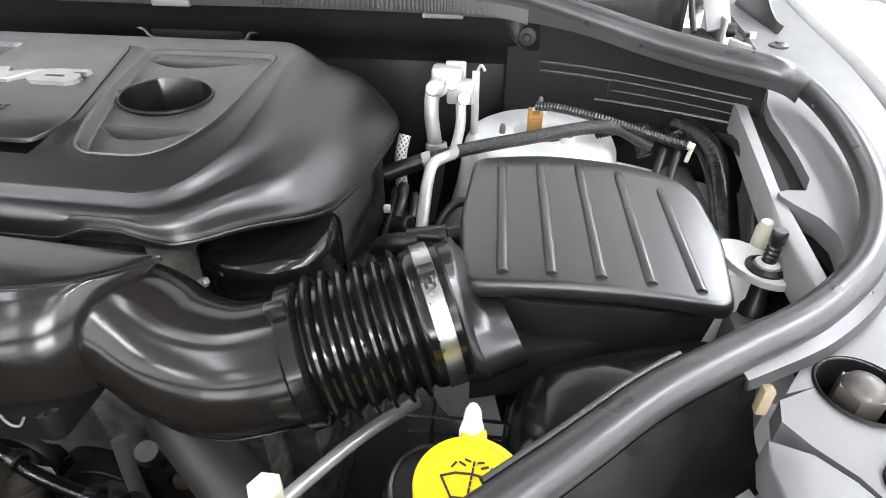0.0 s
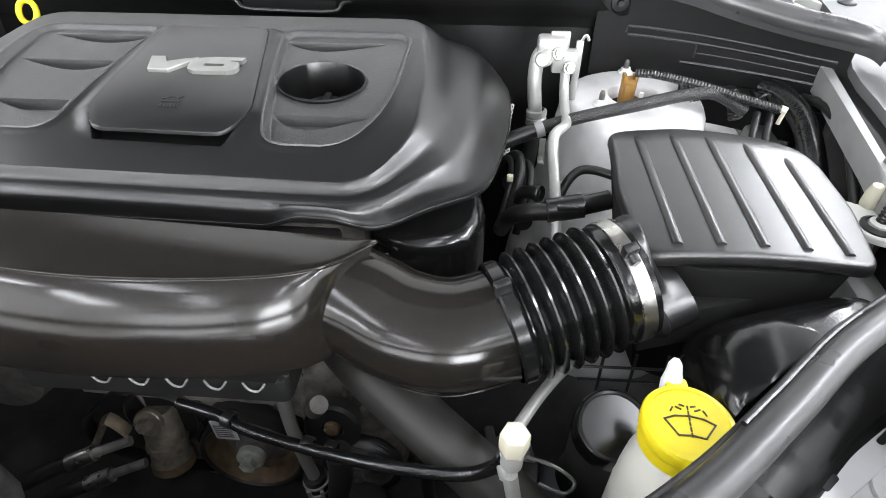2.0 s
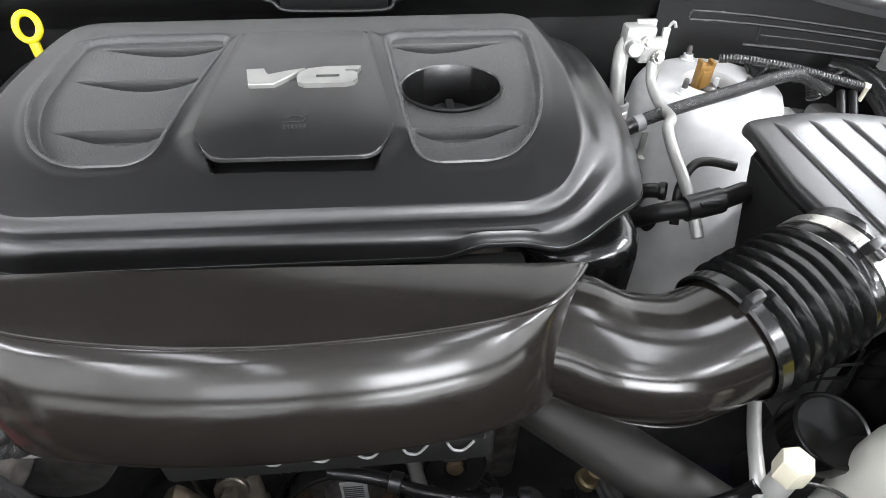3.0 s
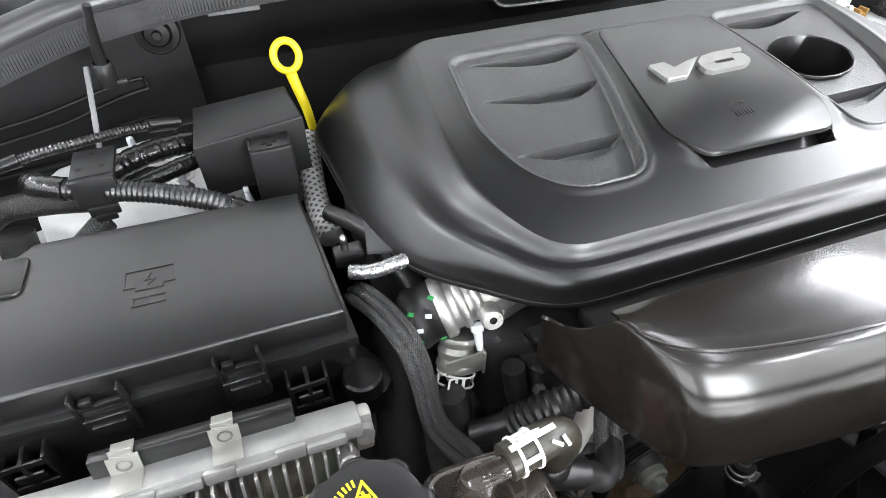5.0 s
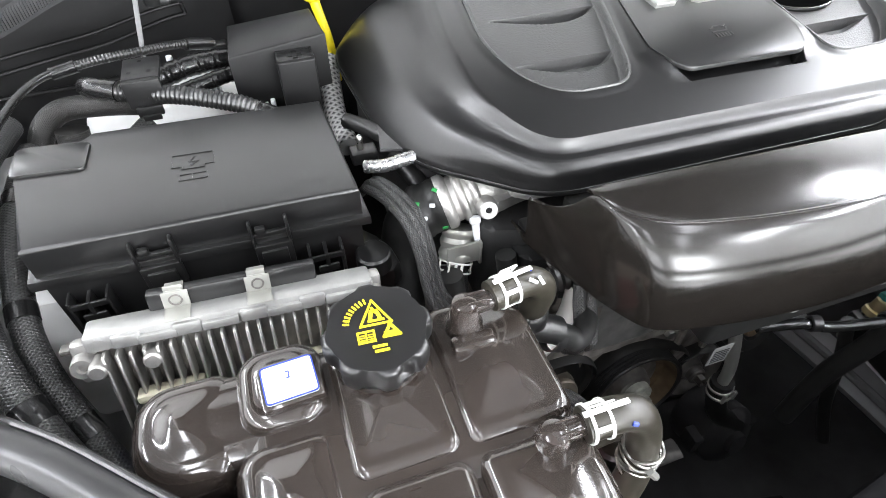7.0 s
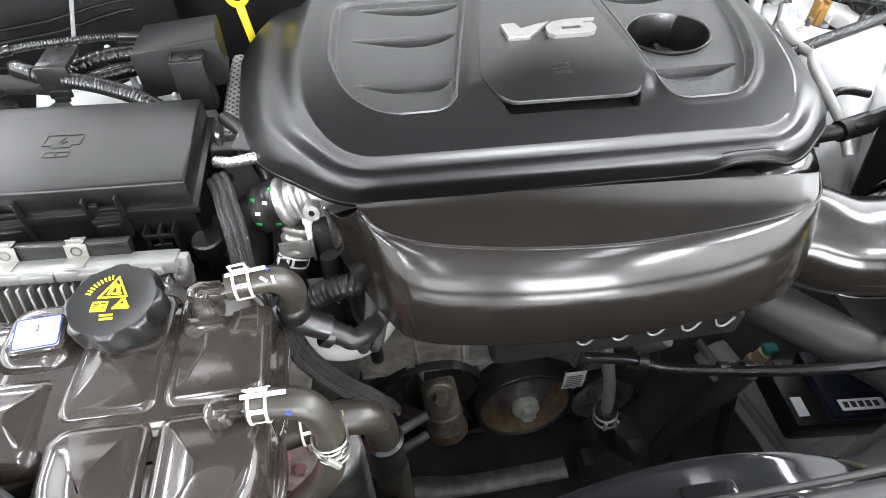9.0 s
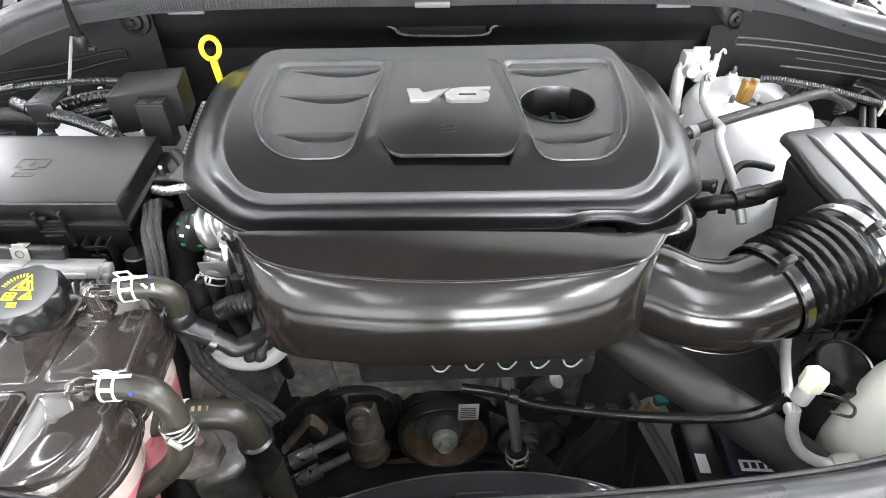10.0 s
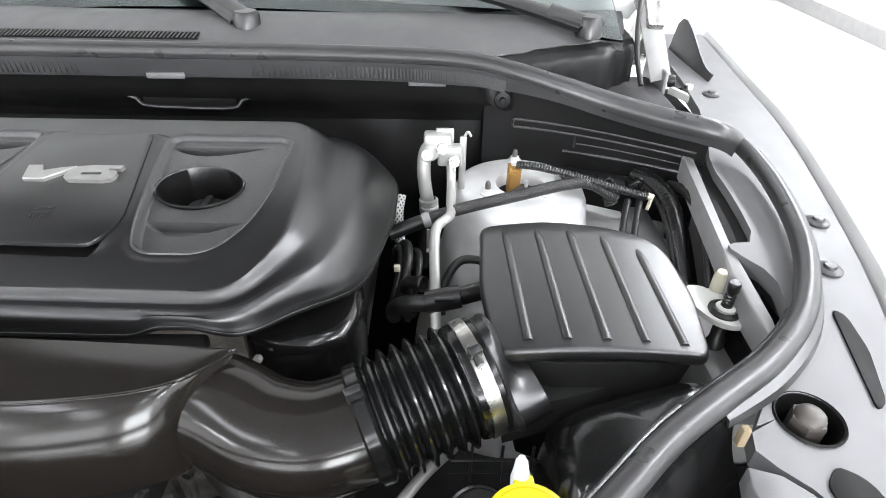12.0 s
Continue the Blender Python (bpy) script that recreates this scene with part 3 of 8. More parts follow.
rear = spline(mirror_path(SEAL_REAR), 8)
for p in rear:
    p.z += 0.010 * sstep(-0.45, -0.56, p.x) * sstep(-0.70, -0.60, p.x)
sr = thing("rear_weatherstrip", (0, 0.855, 1.03), "black rubber weatherstrip along the cowl edge", "weatherstrip")
part("seal_bulb", tube(rear, 0.0135, 16, smooth_path=False, rfun=lambda q, t: 1.0 + 0.22 * sstep(0.55, 0.75, abs(2 * q / t - 1))), SEAL, sr)


def skirt(u, v):
    p = rear[min(len(rear) - 1, int(round(u * (len(rear) - 1))))]
    return Vector((p.x, p.y - 0.012 + 0.004 * v, p.z - 0.006 - (0.028 - 0.016 * sstep(0.42, 0.60, p.x)) * v))


part("seal_skirt", grid_surface(len(rear), 4, skirt, 0.003), GREY_DARK, sr, "ribbed grey rubber skirt")
teeth = []
for i in range(0, len(rear) - 1):
    for k in range(3):
        p = rear[i].lerp(rear[i + 1], k / 3)
        if 0.12 < p.x < 0.50 or -0.72 < p.x < -0.12:
            teeth.append(box(p.x - 0.0013, p.x + 0.0013, p.y - 0.0140, p.y - 0.011, p.z - 0.030, p.z - 0.010, 0))
tagged(part("seal_ribs", merge(*teeth), SEAL, sr), kind="stuff")

cw = thing("cowl_front_panel", (0, 0.86, 0.90), "black plastic bulkhead trim below the cowl", "trim panel")


def cowl_top(u, v):
    x = -0.50 + u * 1.0
    y = 0.852 + (0.012 * math.sin(v * 1.5) + 0.02 * sstep(0.5, 1, v))
    return Vector((x, y, 1.056 - 0.10 * v))


part("upper_flange", grid_surface(30, 10, cowl_top, 0.003), TRIM, cw)
for x, y, z in ((-0.385, 0.844, 1.030), (0.0, 0.846, 1.034), (0.388, 0.842, 1.030)):
    part("retaining_clip", box(x - 0.028, x + 0.028, y - 0.006, y + 0.004, z - 0.004, z + 0.005, 0.0015), MID_GREY, cw, "grey retaining clip")
part("grab_ledge", merge(tube([(-0.095, 0.868, 0.997), (-0.065, 0.862, 0.992), (-0.050, 0.858, 0.982), (0.0, 0.856, 0.980), (0.085, 0.856, 0.980), (0.10, 0.862, 0.990), (0.125, 0.868, 0.994)], 0.0032, 8, 4), box(-0.055, 0.09, 0.862, 0.872, 0.978, 1.0, 0.002)), BLACK, cw, "moulded black ledge")

for s in (1, -1):
    sp = thing("bulkhead_side_panel", (s * 0.63, 0.82, 0.86), "black moulded side panel between bulkhead and tower", "trim panel", "bulkhead side panels")

    def side(u, v, s=s):
        x = (0.478 if s > 0 else 0.442) + (0.315 if s > 0 else 0.351) * u
        y = (0.872 if s > 0 else 0.846) - 0.045 * u - 0.075 * u * u + 0.006 * math.sin(v * 3.1)
        top = 1.050 - 0.045 * sstep(0.15, 1.0, u)
        return Vector((s * x, y - 0.018 * v, top + (0.845 - top) * v))

    part("panel_skin", grid_surface(34, 20, side, 0.004), TRIM, sp)

    def groove(u0, u1, z0, z1, r=0.0022, side=side):
        out = []
        for k in range(9):
            u = u0 + (u1 - u0) * k / 8
            top = side(u, 0).z
            v = (top - (z0 + (z1 - z0) * sstep(0, 1, k / 8))) / (top - 0.845)
            p = side(u, v)
            out.append((p.x, p.y - 0.0030, p.z))
        return tube(out, r, 8, 3)

    # Dark box added for the shaded cavity; hides white behind the panel
    part("cavity_shade_block", box(min(s * 0.50, s * 0.80), max(s * 0.50, s * 0.80), 0.89, 1.06, 0.84, 0.975, 0.01), DARK, sp)
    if s > 0:
        ribs = ((0.15, 0.96, 0.968, 0.962, 0.0026), (0.15, 0.96, 0.956, 0.952, 0.0026), (0.40, 0.96, 0.926, 0.928, 0.0036), (0.143, 0.150, 0.958, 0.967, 0.0026), (0.449, 0.451, 0.952, 0.934, 0.0024), (0.46, 0.96, 0.941, 0.940, 0.0018))
    else:
        ribs = ((0.16, 0.50, 0.974, 0.962, 0.0022), (0.50, 0.92, 0.962, 0.962, 0.0022), (0.15, 0.46, 0.961, 0.947, 0.0026), (0.46, 0.92, 0.947, 0.946, 0.0026), (0.149, 0.156, 0.961, 0.974, 0.0022), (0.15, 0.27, 0.930, 0.930, 0.002), (0.42, 0.92, 0.908, 0.928, 0.0028))
    for rib in ribs:
        part("moulded_rib", groove(*rib), BLACK if s > 0 else TRIM, sp)
    if s > 0:
        part("ledge", tube([(0.60 + 0.19 * k / 5, 0.80 - 0.012 * k, 0.905) for k in range(6)], 0.011, 8, 3, squash=(1.6, 0.6), up=(0, 0, 1)), BLACK, sp)
    else:
        part("washer_ring", lathe([(0.015, 0.0035), (0.0165, 0.003), (0.022, 0.0025), (0.0235, 0.0005), (0.0235, -0.004)], axis_matrix((-0.468, 0.8405, 1.017), (0, -1, 0.1)), 28), TRIM, sp, "flat black washer")
    part("round_fastener", lathe([(0, 0.012), (0.004, 0.012), (0.005, 0.006), (0.012, 0.005), (0.014, 0.002), (0.0145, -0.004)], axis_matrix((0.503, 0.848, 1.004) if s > 0 else (-0.468, 0.838, 1.017), (0, -1, 0.1)), 16), TRIM, sp, "black push fastener")

# grey cowl top, vents, wipers and windscreen
ct = thing("wiper_cowl", (0, 0.97, 1.03), "grey plastic cowl top with a slotted vent", "cowl panel")


COWL_FRONT = ((0.0, 0.872), (0.40, 0.876), (0.477, 0.886), (0.532, 0.915), (0.574, 0.950), (0.624, 0.976), (0.676, 0.998), (0.719, 1.045), (0.745, 1.070))


def cowl_edge(x):
    pts = COWL_FRONT
    x = min(0.7449, abs(x))
    for (a, u), (b, v) in zip(pts, pts[1:]):
        if x <= b:
            return u + (v - u) * sstep(0, 1, (x - a) / (b - a))
    return pts[-1][1]


def cowl_grey(u, v):
    x = -0.74 + 1.48 * u
    y0 = cowl_edge(x)
    y1 = 1.035 + 0.050 * (x / 0.53) ** 2
    return Vector((x, y0 + (max(y1, y0 + 0.02) - y0) * v, 1.060 + 0.028 * math.sin(v * 2.2) - 0.006 * (x / 0.53) ** 2))


part("cowl_skin", grid_surface(60, 14, cowl_grey, 0.003), COWL, ct)
for i in range(68):
    x = -0.40 + i * 0.0064
    p, q = cowl_grey((x + 0.74) / 1.48, 0.175), cowl_grey((x + 0.74) / 1.48, 0.275)
    part("vent_slat", tube([(p.x, p.y, p.z + 0.0030), (q.x + 0.004, q.y, q.z + 0.0030)], 0.0011, 4, 1), COWL, ct)
# Dark sheet on the skin paints the shade between the slats
part("vent_shade_sheet", grid_surface(30, 3, lambda u, v: cowl_grey((-0.40 + 0.435 * u + 0.74) / 1.48, 0.17 + 0.11 * v) + Vector((0, 0, 0.0016)), 0.0006), VOID, ct, "dark slotted air vent")
for s in (1, -1):
    def end_cover(u, v, s=s):
        x = 0.42 + 0.33 * u
        k = v * 7
        prof = ((0.030, -0.002), (-0.010, -0.004), (-0.022, -0.004), (-0.030, -0.010), (-0.033, -0.022), (-0.035, -0.040), (-0.037, -0.056), (-0.037, -0.070))
        i = min(6, int(k))
        (a, b), (c, d) = prof[i], prof[i + 1]
        wide = sstep(0.0, 0.28, u)
        return Vector((s * x, cowl_edge(x) + (a + (c - a) * (k - i)) * (1.0 if a > 0 else 0.25 + 0.75 * wide) - 0.012 * wide * sstep(0.2, 0.5, v), 1.0585 - 0.006 * (x / 0.53) ** 2 + (b + (d - b) * (k - i)) * wide))

    part("cowl_end_cover", grid_surface(46, 29, end_cover, 0.003), TRIM, ct, "black plastic cowl end cover")

ws = thing("windscreen", (0, 1.10, 1.07), "raked windscreen with a black lower border", "windscreen")
wm = Matrix.Translation((0, 1.05, 1.085)) @ Matrix.Rotation(radians(32), 4, "X")
part("glass_pane", grid_surface(24, 12, lambda u, v: wm @ Vector(((u * 2 - 1) * (0.72 - 0.08 * v), v * 0.85 - 0.06 * (1 - (u * 2 - 1) ** 2) * -1 - 0.06, 0)), 0.005), GLASS, ws)
part("black_border", grid_surface(24, 3, lambda u, v: wm @ Vector(((u * 2 - 1) * 0.72, v * 0.05 + 0.06 * (1 - (u * 2 - 1) ** 2) - 0.075, -0.008)), 0.002), BLACK, ws)
part("dashboard", box(-0.66, 0.66, 1.14, 1.75, 1.02, 1.09, 0.02), BLACK_ROUGH, ws, "dark dashboard behind the glass")


def wiper(px_, py_, pz, d, label):
    w = thing("windscreen_wiper", (px_, py_, pz), label, "windscreen wiper", "windscreen wipers")
    a = Vector((px_, py_, pz))
    d = Vector(d)
    n = 10
    pts = [a + d * t + Vector((0, 0, 0.014 + 0.022 * math.sin(min(1, t / 0.30) * 1.9))) for t in [0.012 + 0.62 * k / n for k in range(n)]]
    part("arm", tube([tuple(p) for p in pts], 0.0165, 12, 4, rfun=lambda s, t: 1.25 - 0.55 * s / t, squash=(1.1, 0.6), up=(0, 0, 1)), BLACK, w)
    part("pivot_cap", merge(lathe([(0, 0.034), (0.016, 0.033), (0.021, 0.027), (0.022, 0.0)], Matrix.Translation(a), 20), tube([tuple(a + Vector((0, 0, 0.018))), tuple(a + d * 0.07 + Vector((0, 0, 0.026)))], 0.0205, 10, 4, squash=(1, 0.7), up=(0, 0, 1))), BLACK, w)
    part("blade", tube([tuple(a + d * (0.18 + 0.5 * k / 6) + Vector((0, 0.035, 0.040))) for k in range(7)], 0.0055, 6, 3, squash=(0.7, 1.6), up=(0, 0, 1)), RUBBER, w)


wiper(0.100, 0.950, 1.070, Vector((-0.74, 0.67, 0.10)), "black wiper arm resting low on the windscreen")
wiper(0.655, 0.990, 1.062, Vector((-0.92, 0.38, 0.07)), "black wiper arm resting low on the windscreen")

# hinge hardware and black wing deflector beside it
for s in (1, -1):
    hg = part("hinge_leaf", box(min(s * 0.800, s * 0.808), max(s * 0.800, s * 0.808), 0.985, 1.10, 0.955, 1.005, 0.004), APRON, hood, "painted bonnet hinge with bolts")
    part("hinge_arm", tube([(s * 0.800, 1.00, 0.985), (s * 0.790, 1.03, 1.03), (s * 0.778, 1.06, 1.075), (s * 0.772, 1.10, 1.10), (s * 0.770, 1.14, 1.10)], 0.013, 10, 6, squash=(0.45, 1.5), up=(1, 0, 0)), APRON, hg)
    part("hinge_cable", tube([(s * 0.752, 0.96, 0.99), (s * 0.748, 1.00, 1.03), (s * 0.752, 1.04, 1.075), (s * 0.765, 1.09, 1.11)], 0.0045, 10, 6), RUBBER, hg, "black cable along the hinge")
    for py_ in (1.0, 1.035):
        part("rubber_bumper", lathe([(0, 0.014), (0.009, 0.013), (0.011, 0.009), (0.011, 0.0)], axis_matrix((s * 0.812, py_, 0.985), (s, -0.4, 0.2)), 16), RUBBER, hg)
    part("hinge_screw", hexnut((s * 0.835, 0.96, 0.985), (0, 0, 1), 0.008, 0.008), STEEL, hg)
    wd = thing("wing_deflector", (s * 0.88, 1.08, 0.955), "black plastic wing deflector standing on the fender rail", "trim panel", "wing deflectors")
    part("upright_fin", grid_surface(12, 6, lambda u, v: Vector((s * (0.878 + 0.014 * u + 0.012 * v), 1.205 - 0.175 * u, 0.960 + v * (0.028 + 0.062 * sstep(0.95, 0.10, u) * sstep(-0.3, 0.15, u)))), 0.003), BLACK, wd)
    part("base_tray", prism(mirrored([(0.842, 1.02), (0.893, 1.02), (0.893, 1.22), (0.846, 1.22)], s)[::s], 0.958, 0.966, 0.002, lambda x, y: 0.05 * (y - 1.02)), BLACK, wd)
    part("white_strip", prism(mirrored([(0.826, 1.02), (0.834, 1.02), (0.860, 0.965), (0.852, 0.96)], s)[::s], 0.955, 0.968, 0.001), WHITE_CLIP, wd)

# main weatherstrip round the bay
SEAL_RIGHT = [(0.0, 0.080, 0.945), (0.16, 0.083, 0.946), (0.30, 0.093, 0.950), (0.38, 0.113, 0.955), (0.45, 0.157, 0.955), (0.52, 0.217, 0.955), (0.58, 0.2715, 0.956), (0.64, 0.3145, 0.957), (0.70, 0.356, 0.959), (0.755, 0.412, 0.962), (0.797, 0.485, 0.964), (0.822, 0.56, 0.968), (0.836, 0.65, 0.974), (0.836, 0.72, 0.980), (0.822, 0.765, 0.988)]
st = thing("bay_weatherstrip", (0, 0.08, 0.93), "grey tubular rubber weatherstrip round the engine bay", "weatherstrip")
part("seal_tube", tube(mirror_path(SEAL_RIGHT), 0.0123, 20, 8), SEAL, st)
lip = spline(mirror_path([(x, y, z - 0.013) for x, y, z in SEAL_RIGHT]), 8)
part("seal_lip", tube([(p.x * 1.0, p.y + (0.019 if abs(p.x) < 0.76 else 0), p.z + 0.004) for p in lip], 0.0028, 8, smooth_path=False), RUBBER, st, "thin rubber lip")

for s in (1, -1):
    path = [p for p in spline(SEAL_RIGHT, 10) if 0.632 < p.x and p.y < 0.52]

    def apron_lip(u, v, s=s, path=path):
        i = int(round(u * (len(path) - 1)))
        t_ = (path[min(i + 1, len(path) - 1)] - path[max(i - 1, 0)]).normalized()
        out = Vector((t_.y, -t_.x, 0))
        wide = 0.0140 + 0.006 * math.sin(math.pi * u) ** 0.7
        p = path[i] + out * (wide * v) + Vector((0, 0, -0.006 - 0.006 * v - 0.006 * sstep(0.86, 1.0, v)))
        return Vector((p.x * s, p.y, p.z))

    part("seal_flange", grid_surface(len(path), 9, apron_lip, 0.0025), SEAL, st, "flat outer flange of the seal")
    inner = [p for p in spline(SEAL_RIGHT, 10) if 0.49 < p.x < 0.615]
    side_of = [Vector((-(b - a).normalized().y, (b - a).normalized().x, 0)) for a, b in zip(inner, inner[1:])]
    ridge = [((p.x + o.x * 0.0115) * s, p.y + o.y * 0.0115, p.z + 0.0075) for p, o in zip(inner, side_of)]
    part("inner_ridge", tube(ridge, 0.0021, 8, smooth_path=False), BLACK, st, "thin raised ridge inside the seal")

# ---- engine cover ----
COVER_RIM = rounded([(-0.222, 0.392), (0.225, 0.384), (0.318, 0.464), (0.336, 0.53), (0.350, 0.62), (0.350, 0.72), (0.29, 0.775), (-0.28, 0.775), (-0.341, 0.71), (-0.330, 0.55), (-0.308, 0.474)], 0.034)
COVER_TOP = rounded([(-0.214, 0.4155), (0.214, 0.4080), (0.250, 0.462), (0.256, 0.55), (0.240, 0.695), (-0.234, 0.695), (-0.254, 0.55), (-0.250, 0.470)], 0.030)
CX, CY = 0.0, 0.56


def ray_out(poly, a):
    dx, dy = math.cos(a), math.sin(a)
    best = 0.0
    k = len(poly)
    for i in range(k):
        ax, ay = poly[i][0] - CX, poly[i][1] - CY
        bx, by = poly[(i + 1) % k][0] - CX, poly[(i + 1) % k][1] - CY
        ex, ey = bx - ax, by - ay
        den = dx * ey - dy * ex
        if abs(den) < 1e-12:
            continue
        t, q = (ax * ey - ay * ex) / den, (ax * dy - ay * dx) / den
        if t > 0 and -1e-9 <= q <= 1 + 1e-9:
            best = max(best, t)
    return best


PANEL = [(-0.056, 0.638), (0.068, 0.636), (0.0905, 0.486), (0.074, 0.4515), (-0.058, 0.4545), (-0.0765, 0.490)]
PANEL_GAP = [(-0.0535, 0.6355), (0.0655, 0.6335), (0.0872, 0.487), (0.071, 0.4455), (-0.055, 0.4485), (-0.0732, 0.490)]
POCKET_L = rounded([(-0.214, 0.652), (-0.227, 0.540), (-0.211, 0.487), (-0.176, 0.457), (-0.106, 0.457), (-0.062, 0.652)], 0.026)
POCKET_R = rounded([(0.236, 0.648), (0.230, 0.537), (0.217, 0.486), (0.185, 0.4465), (0.109, 0.4465), (0.0985, 0.486), (0.080, 0.648)], 0.026)
HOLE = (0.1450, 0.5530, 0.0470, 0.0350)


def cover_top_z(y):
    u = y - 0.4136
    return 0.985 + 0.32 * u - 0.60 * u * u


def panel_z(y):
    return 1.0055 + 0.165 * (y - 0.457)


def pocket_tray(poly, steps, hole=None):
    """A recessed tray inside a pocket outline, its floor broken by lens-shaped slots of (x0, x1, y of the rear edge)."""
    ys = sorted(p[1] for p in poly)
    lo, hi = ys[0] + 0.0003, ys[-1] - 0.0003
    rows = sorted([lo + (hi - lo) * k / 160 for k in range(161)] + [s[2] + d for s in steps for d in (-0.0009, -0.0003, 0.0003, 0.0009)])
    nx = 84
    bm = bmesh.new()
    grid = []
    for y in rows:
        xs = []
        k = len(poly)
        for i in range(k):
            (ax, ay), (bx, by) = poly[i][:2], poly[(i + 1) % k][:2]
            if (ay > y) != (by > y):
                xs.append(ax + (y - ay) / (by - ay) * (bx - ax))
        x0, x1 = min(xs), max(xs)
        line = []
        for j in range(nx):
            t = j / (nx - 1)
            t = t - 0.10 * math.sin(math.tau * t)
            x, yy = x0 + (x1 - x0) * t, y
            d = poly_dist(poly, x, yy)
            if hole:
                q = math.hypot((x - hole[0]) / hole[2], (yy - hole[1]) / hole[3])
                if abs(q - 1) < 0.035:
                    x, yy = hole[0] + (x - hole[0]) / q, hole[1] + (yy - hole[1]) / q
            deep = 0.0030 + 0.0095 * min(1.0, max(0.0, (0.650 - yy) / 0.195))
            z = cover_top_z(yy) + (0.0024 if d > 0.0006 else -0.0004) - (deep + 0.0022) * sstep(0.0025, 0.0085, d)
            fall = sstep(0.004, 0.016, d)
            for s0, s1, yc in steps:
                u = (x - s0) / (s1 - s0)
                if not 0 < u < 1:
                    continue
                u = u ** 1.4
                bow = math.sin(math.pi * u) ** 0.8
                h = 0.0125 * fall * min(1.0, bow * 1.6)
                wide = 0.0185 * bow + 0.0005
                if y < yc:
                    z -= h * sstep(wide, wide - 0.0060 * bow - 0.0003, yc - y)
            line.append(bm.verts.new((x, yy, z)))
        grid.append(line)
    for A, B in zip(grid, grid[1:]):
        for j in range(nx - 1):
            q4 = (A[j], A[j + 1], B[j + 1], B[j])
            if hole:
                c = [math.hypot((v.co.x - hole[0]) / hole[2], (v.co.y - hole[1]) / hole[3]) for v in q4]
                if max(c) <= 1.003 and sum(c) < 3.995:
                    continue
            bm.faces.new(q4)
    return bm


def cover_feature(x, y):
    z = 0.0
    for poly in (POCKET_L, POCKET_R):
        d = poly_dist(poly, x, y)
        if d > -0.010:
            z += 0.0009 * sstep(-0.008, -0.001, d)
    d = poly_dist(PANEL_GAP, x, y)
    z += (panel_z(y) - cover_top_z(y) - 0.0012) * sstep(-0.020, -0.002, d) * sstep(0.447, 0.480, y)
    z -= 0.0150 * sstep(-0.0005, 0.0020, d)
    return z


def rim_z(x, y):
    notch = 0.012 * sstep(0.118, 0.160, x) * sstep(0.226, 0.180, x) * sstep(0.45, 0.40, y)
    return 0.949 - (0.006 + 0.012 * sstep(-0.1, 0.1, x)) * sstep(0.41, 0.50, y), notch


def through_knots(knots, p):
    for (a, u), (b, v) in zip(knots, knots[1:]):
        if p <= b:
            return u + (v - u) * (p - a) / (b - a)
    return knots[-1][1]


# rise from the rim to the top: a steep flare, a rounded shoulder, a flat ledge and a low step in front;
# a long flank broken by one ridge at the sides
FRONT_RISE = ((0.0, 0.06), (0.03, 0.12), (0.06, 0.24), (0.08, 0.36), (0.11, 0.455), (0.17, 0.545), (0.25, 0.615), (0.34, 0.665), (0.44, 0.690), (0.56, 0.695), (0.70, 0.700), (0.76, 0.715), (0.82, 0.760), (0.88, 0.840), (0.93, 0.920), (0.97, 0.970), (1.0, 1.0))
SIDE_RISE = ((0.0, 0.06), (0.03, 0.11), (0.08, 0.20), (0.17, 0.335), (0.25, 0.440), (0.32, 0.520), (0.37, 0.565), (0.43, 0.600), (0.50, 0.632), (0.58, 0.668), (0.66, 0.712), (0.73, 0.765), (0.80, 0.835), (0.87, 0.905), (0.94, 0.962), (1.0, 1.0))
LIP = ((0.05, -0.10), (-0.03, -0.09), (-0.055, -0.05), (-0.055, 0.0), (-0.035, 0.035), (-0.012, 0.03), (-0.004, 0.035))


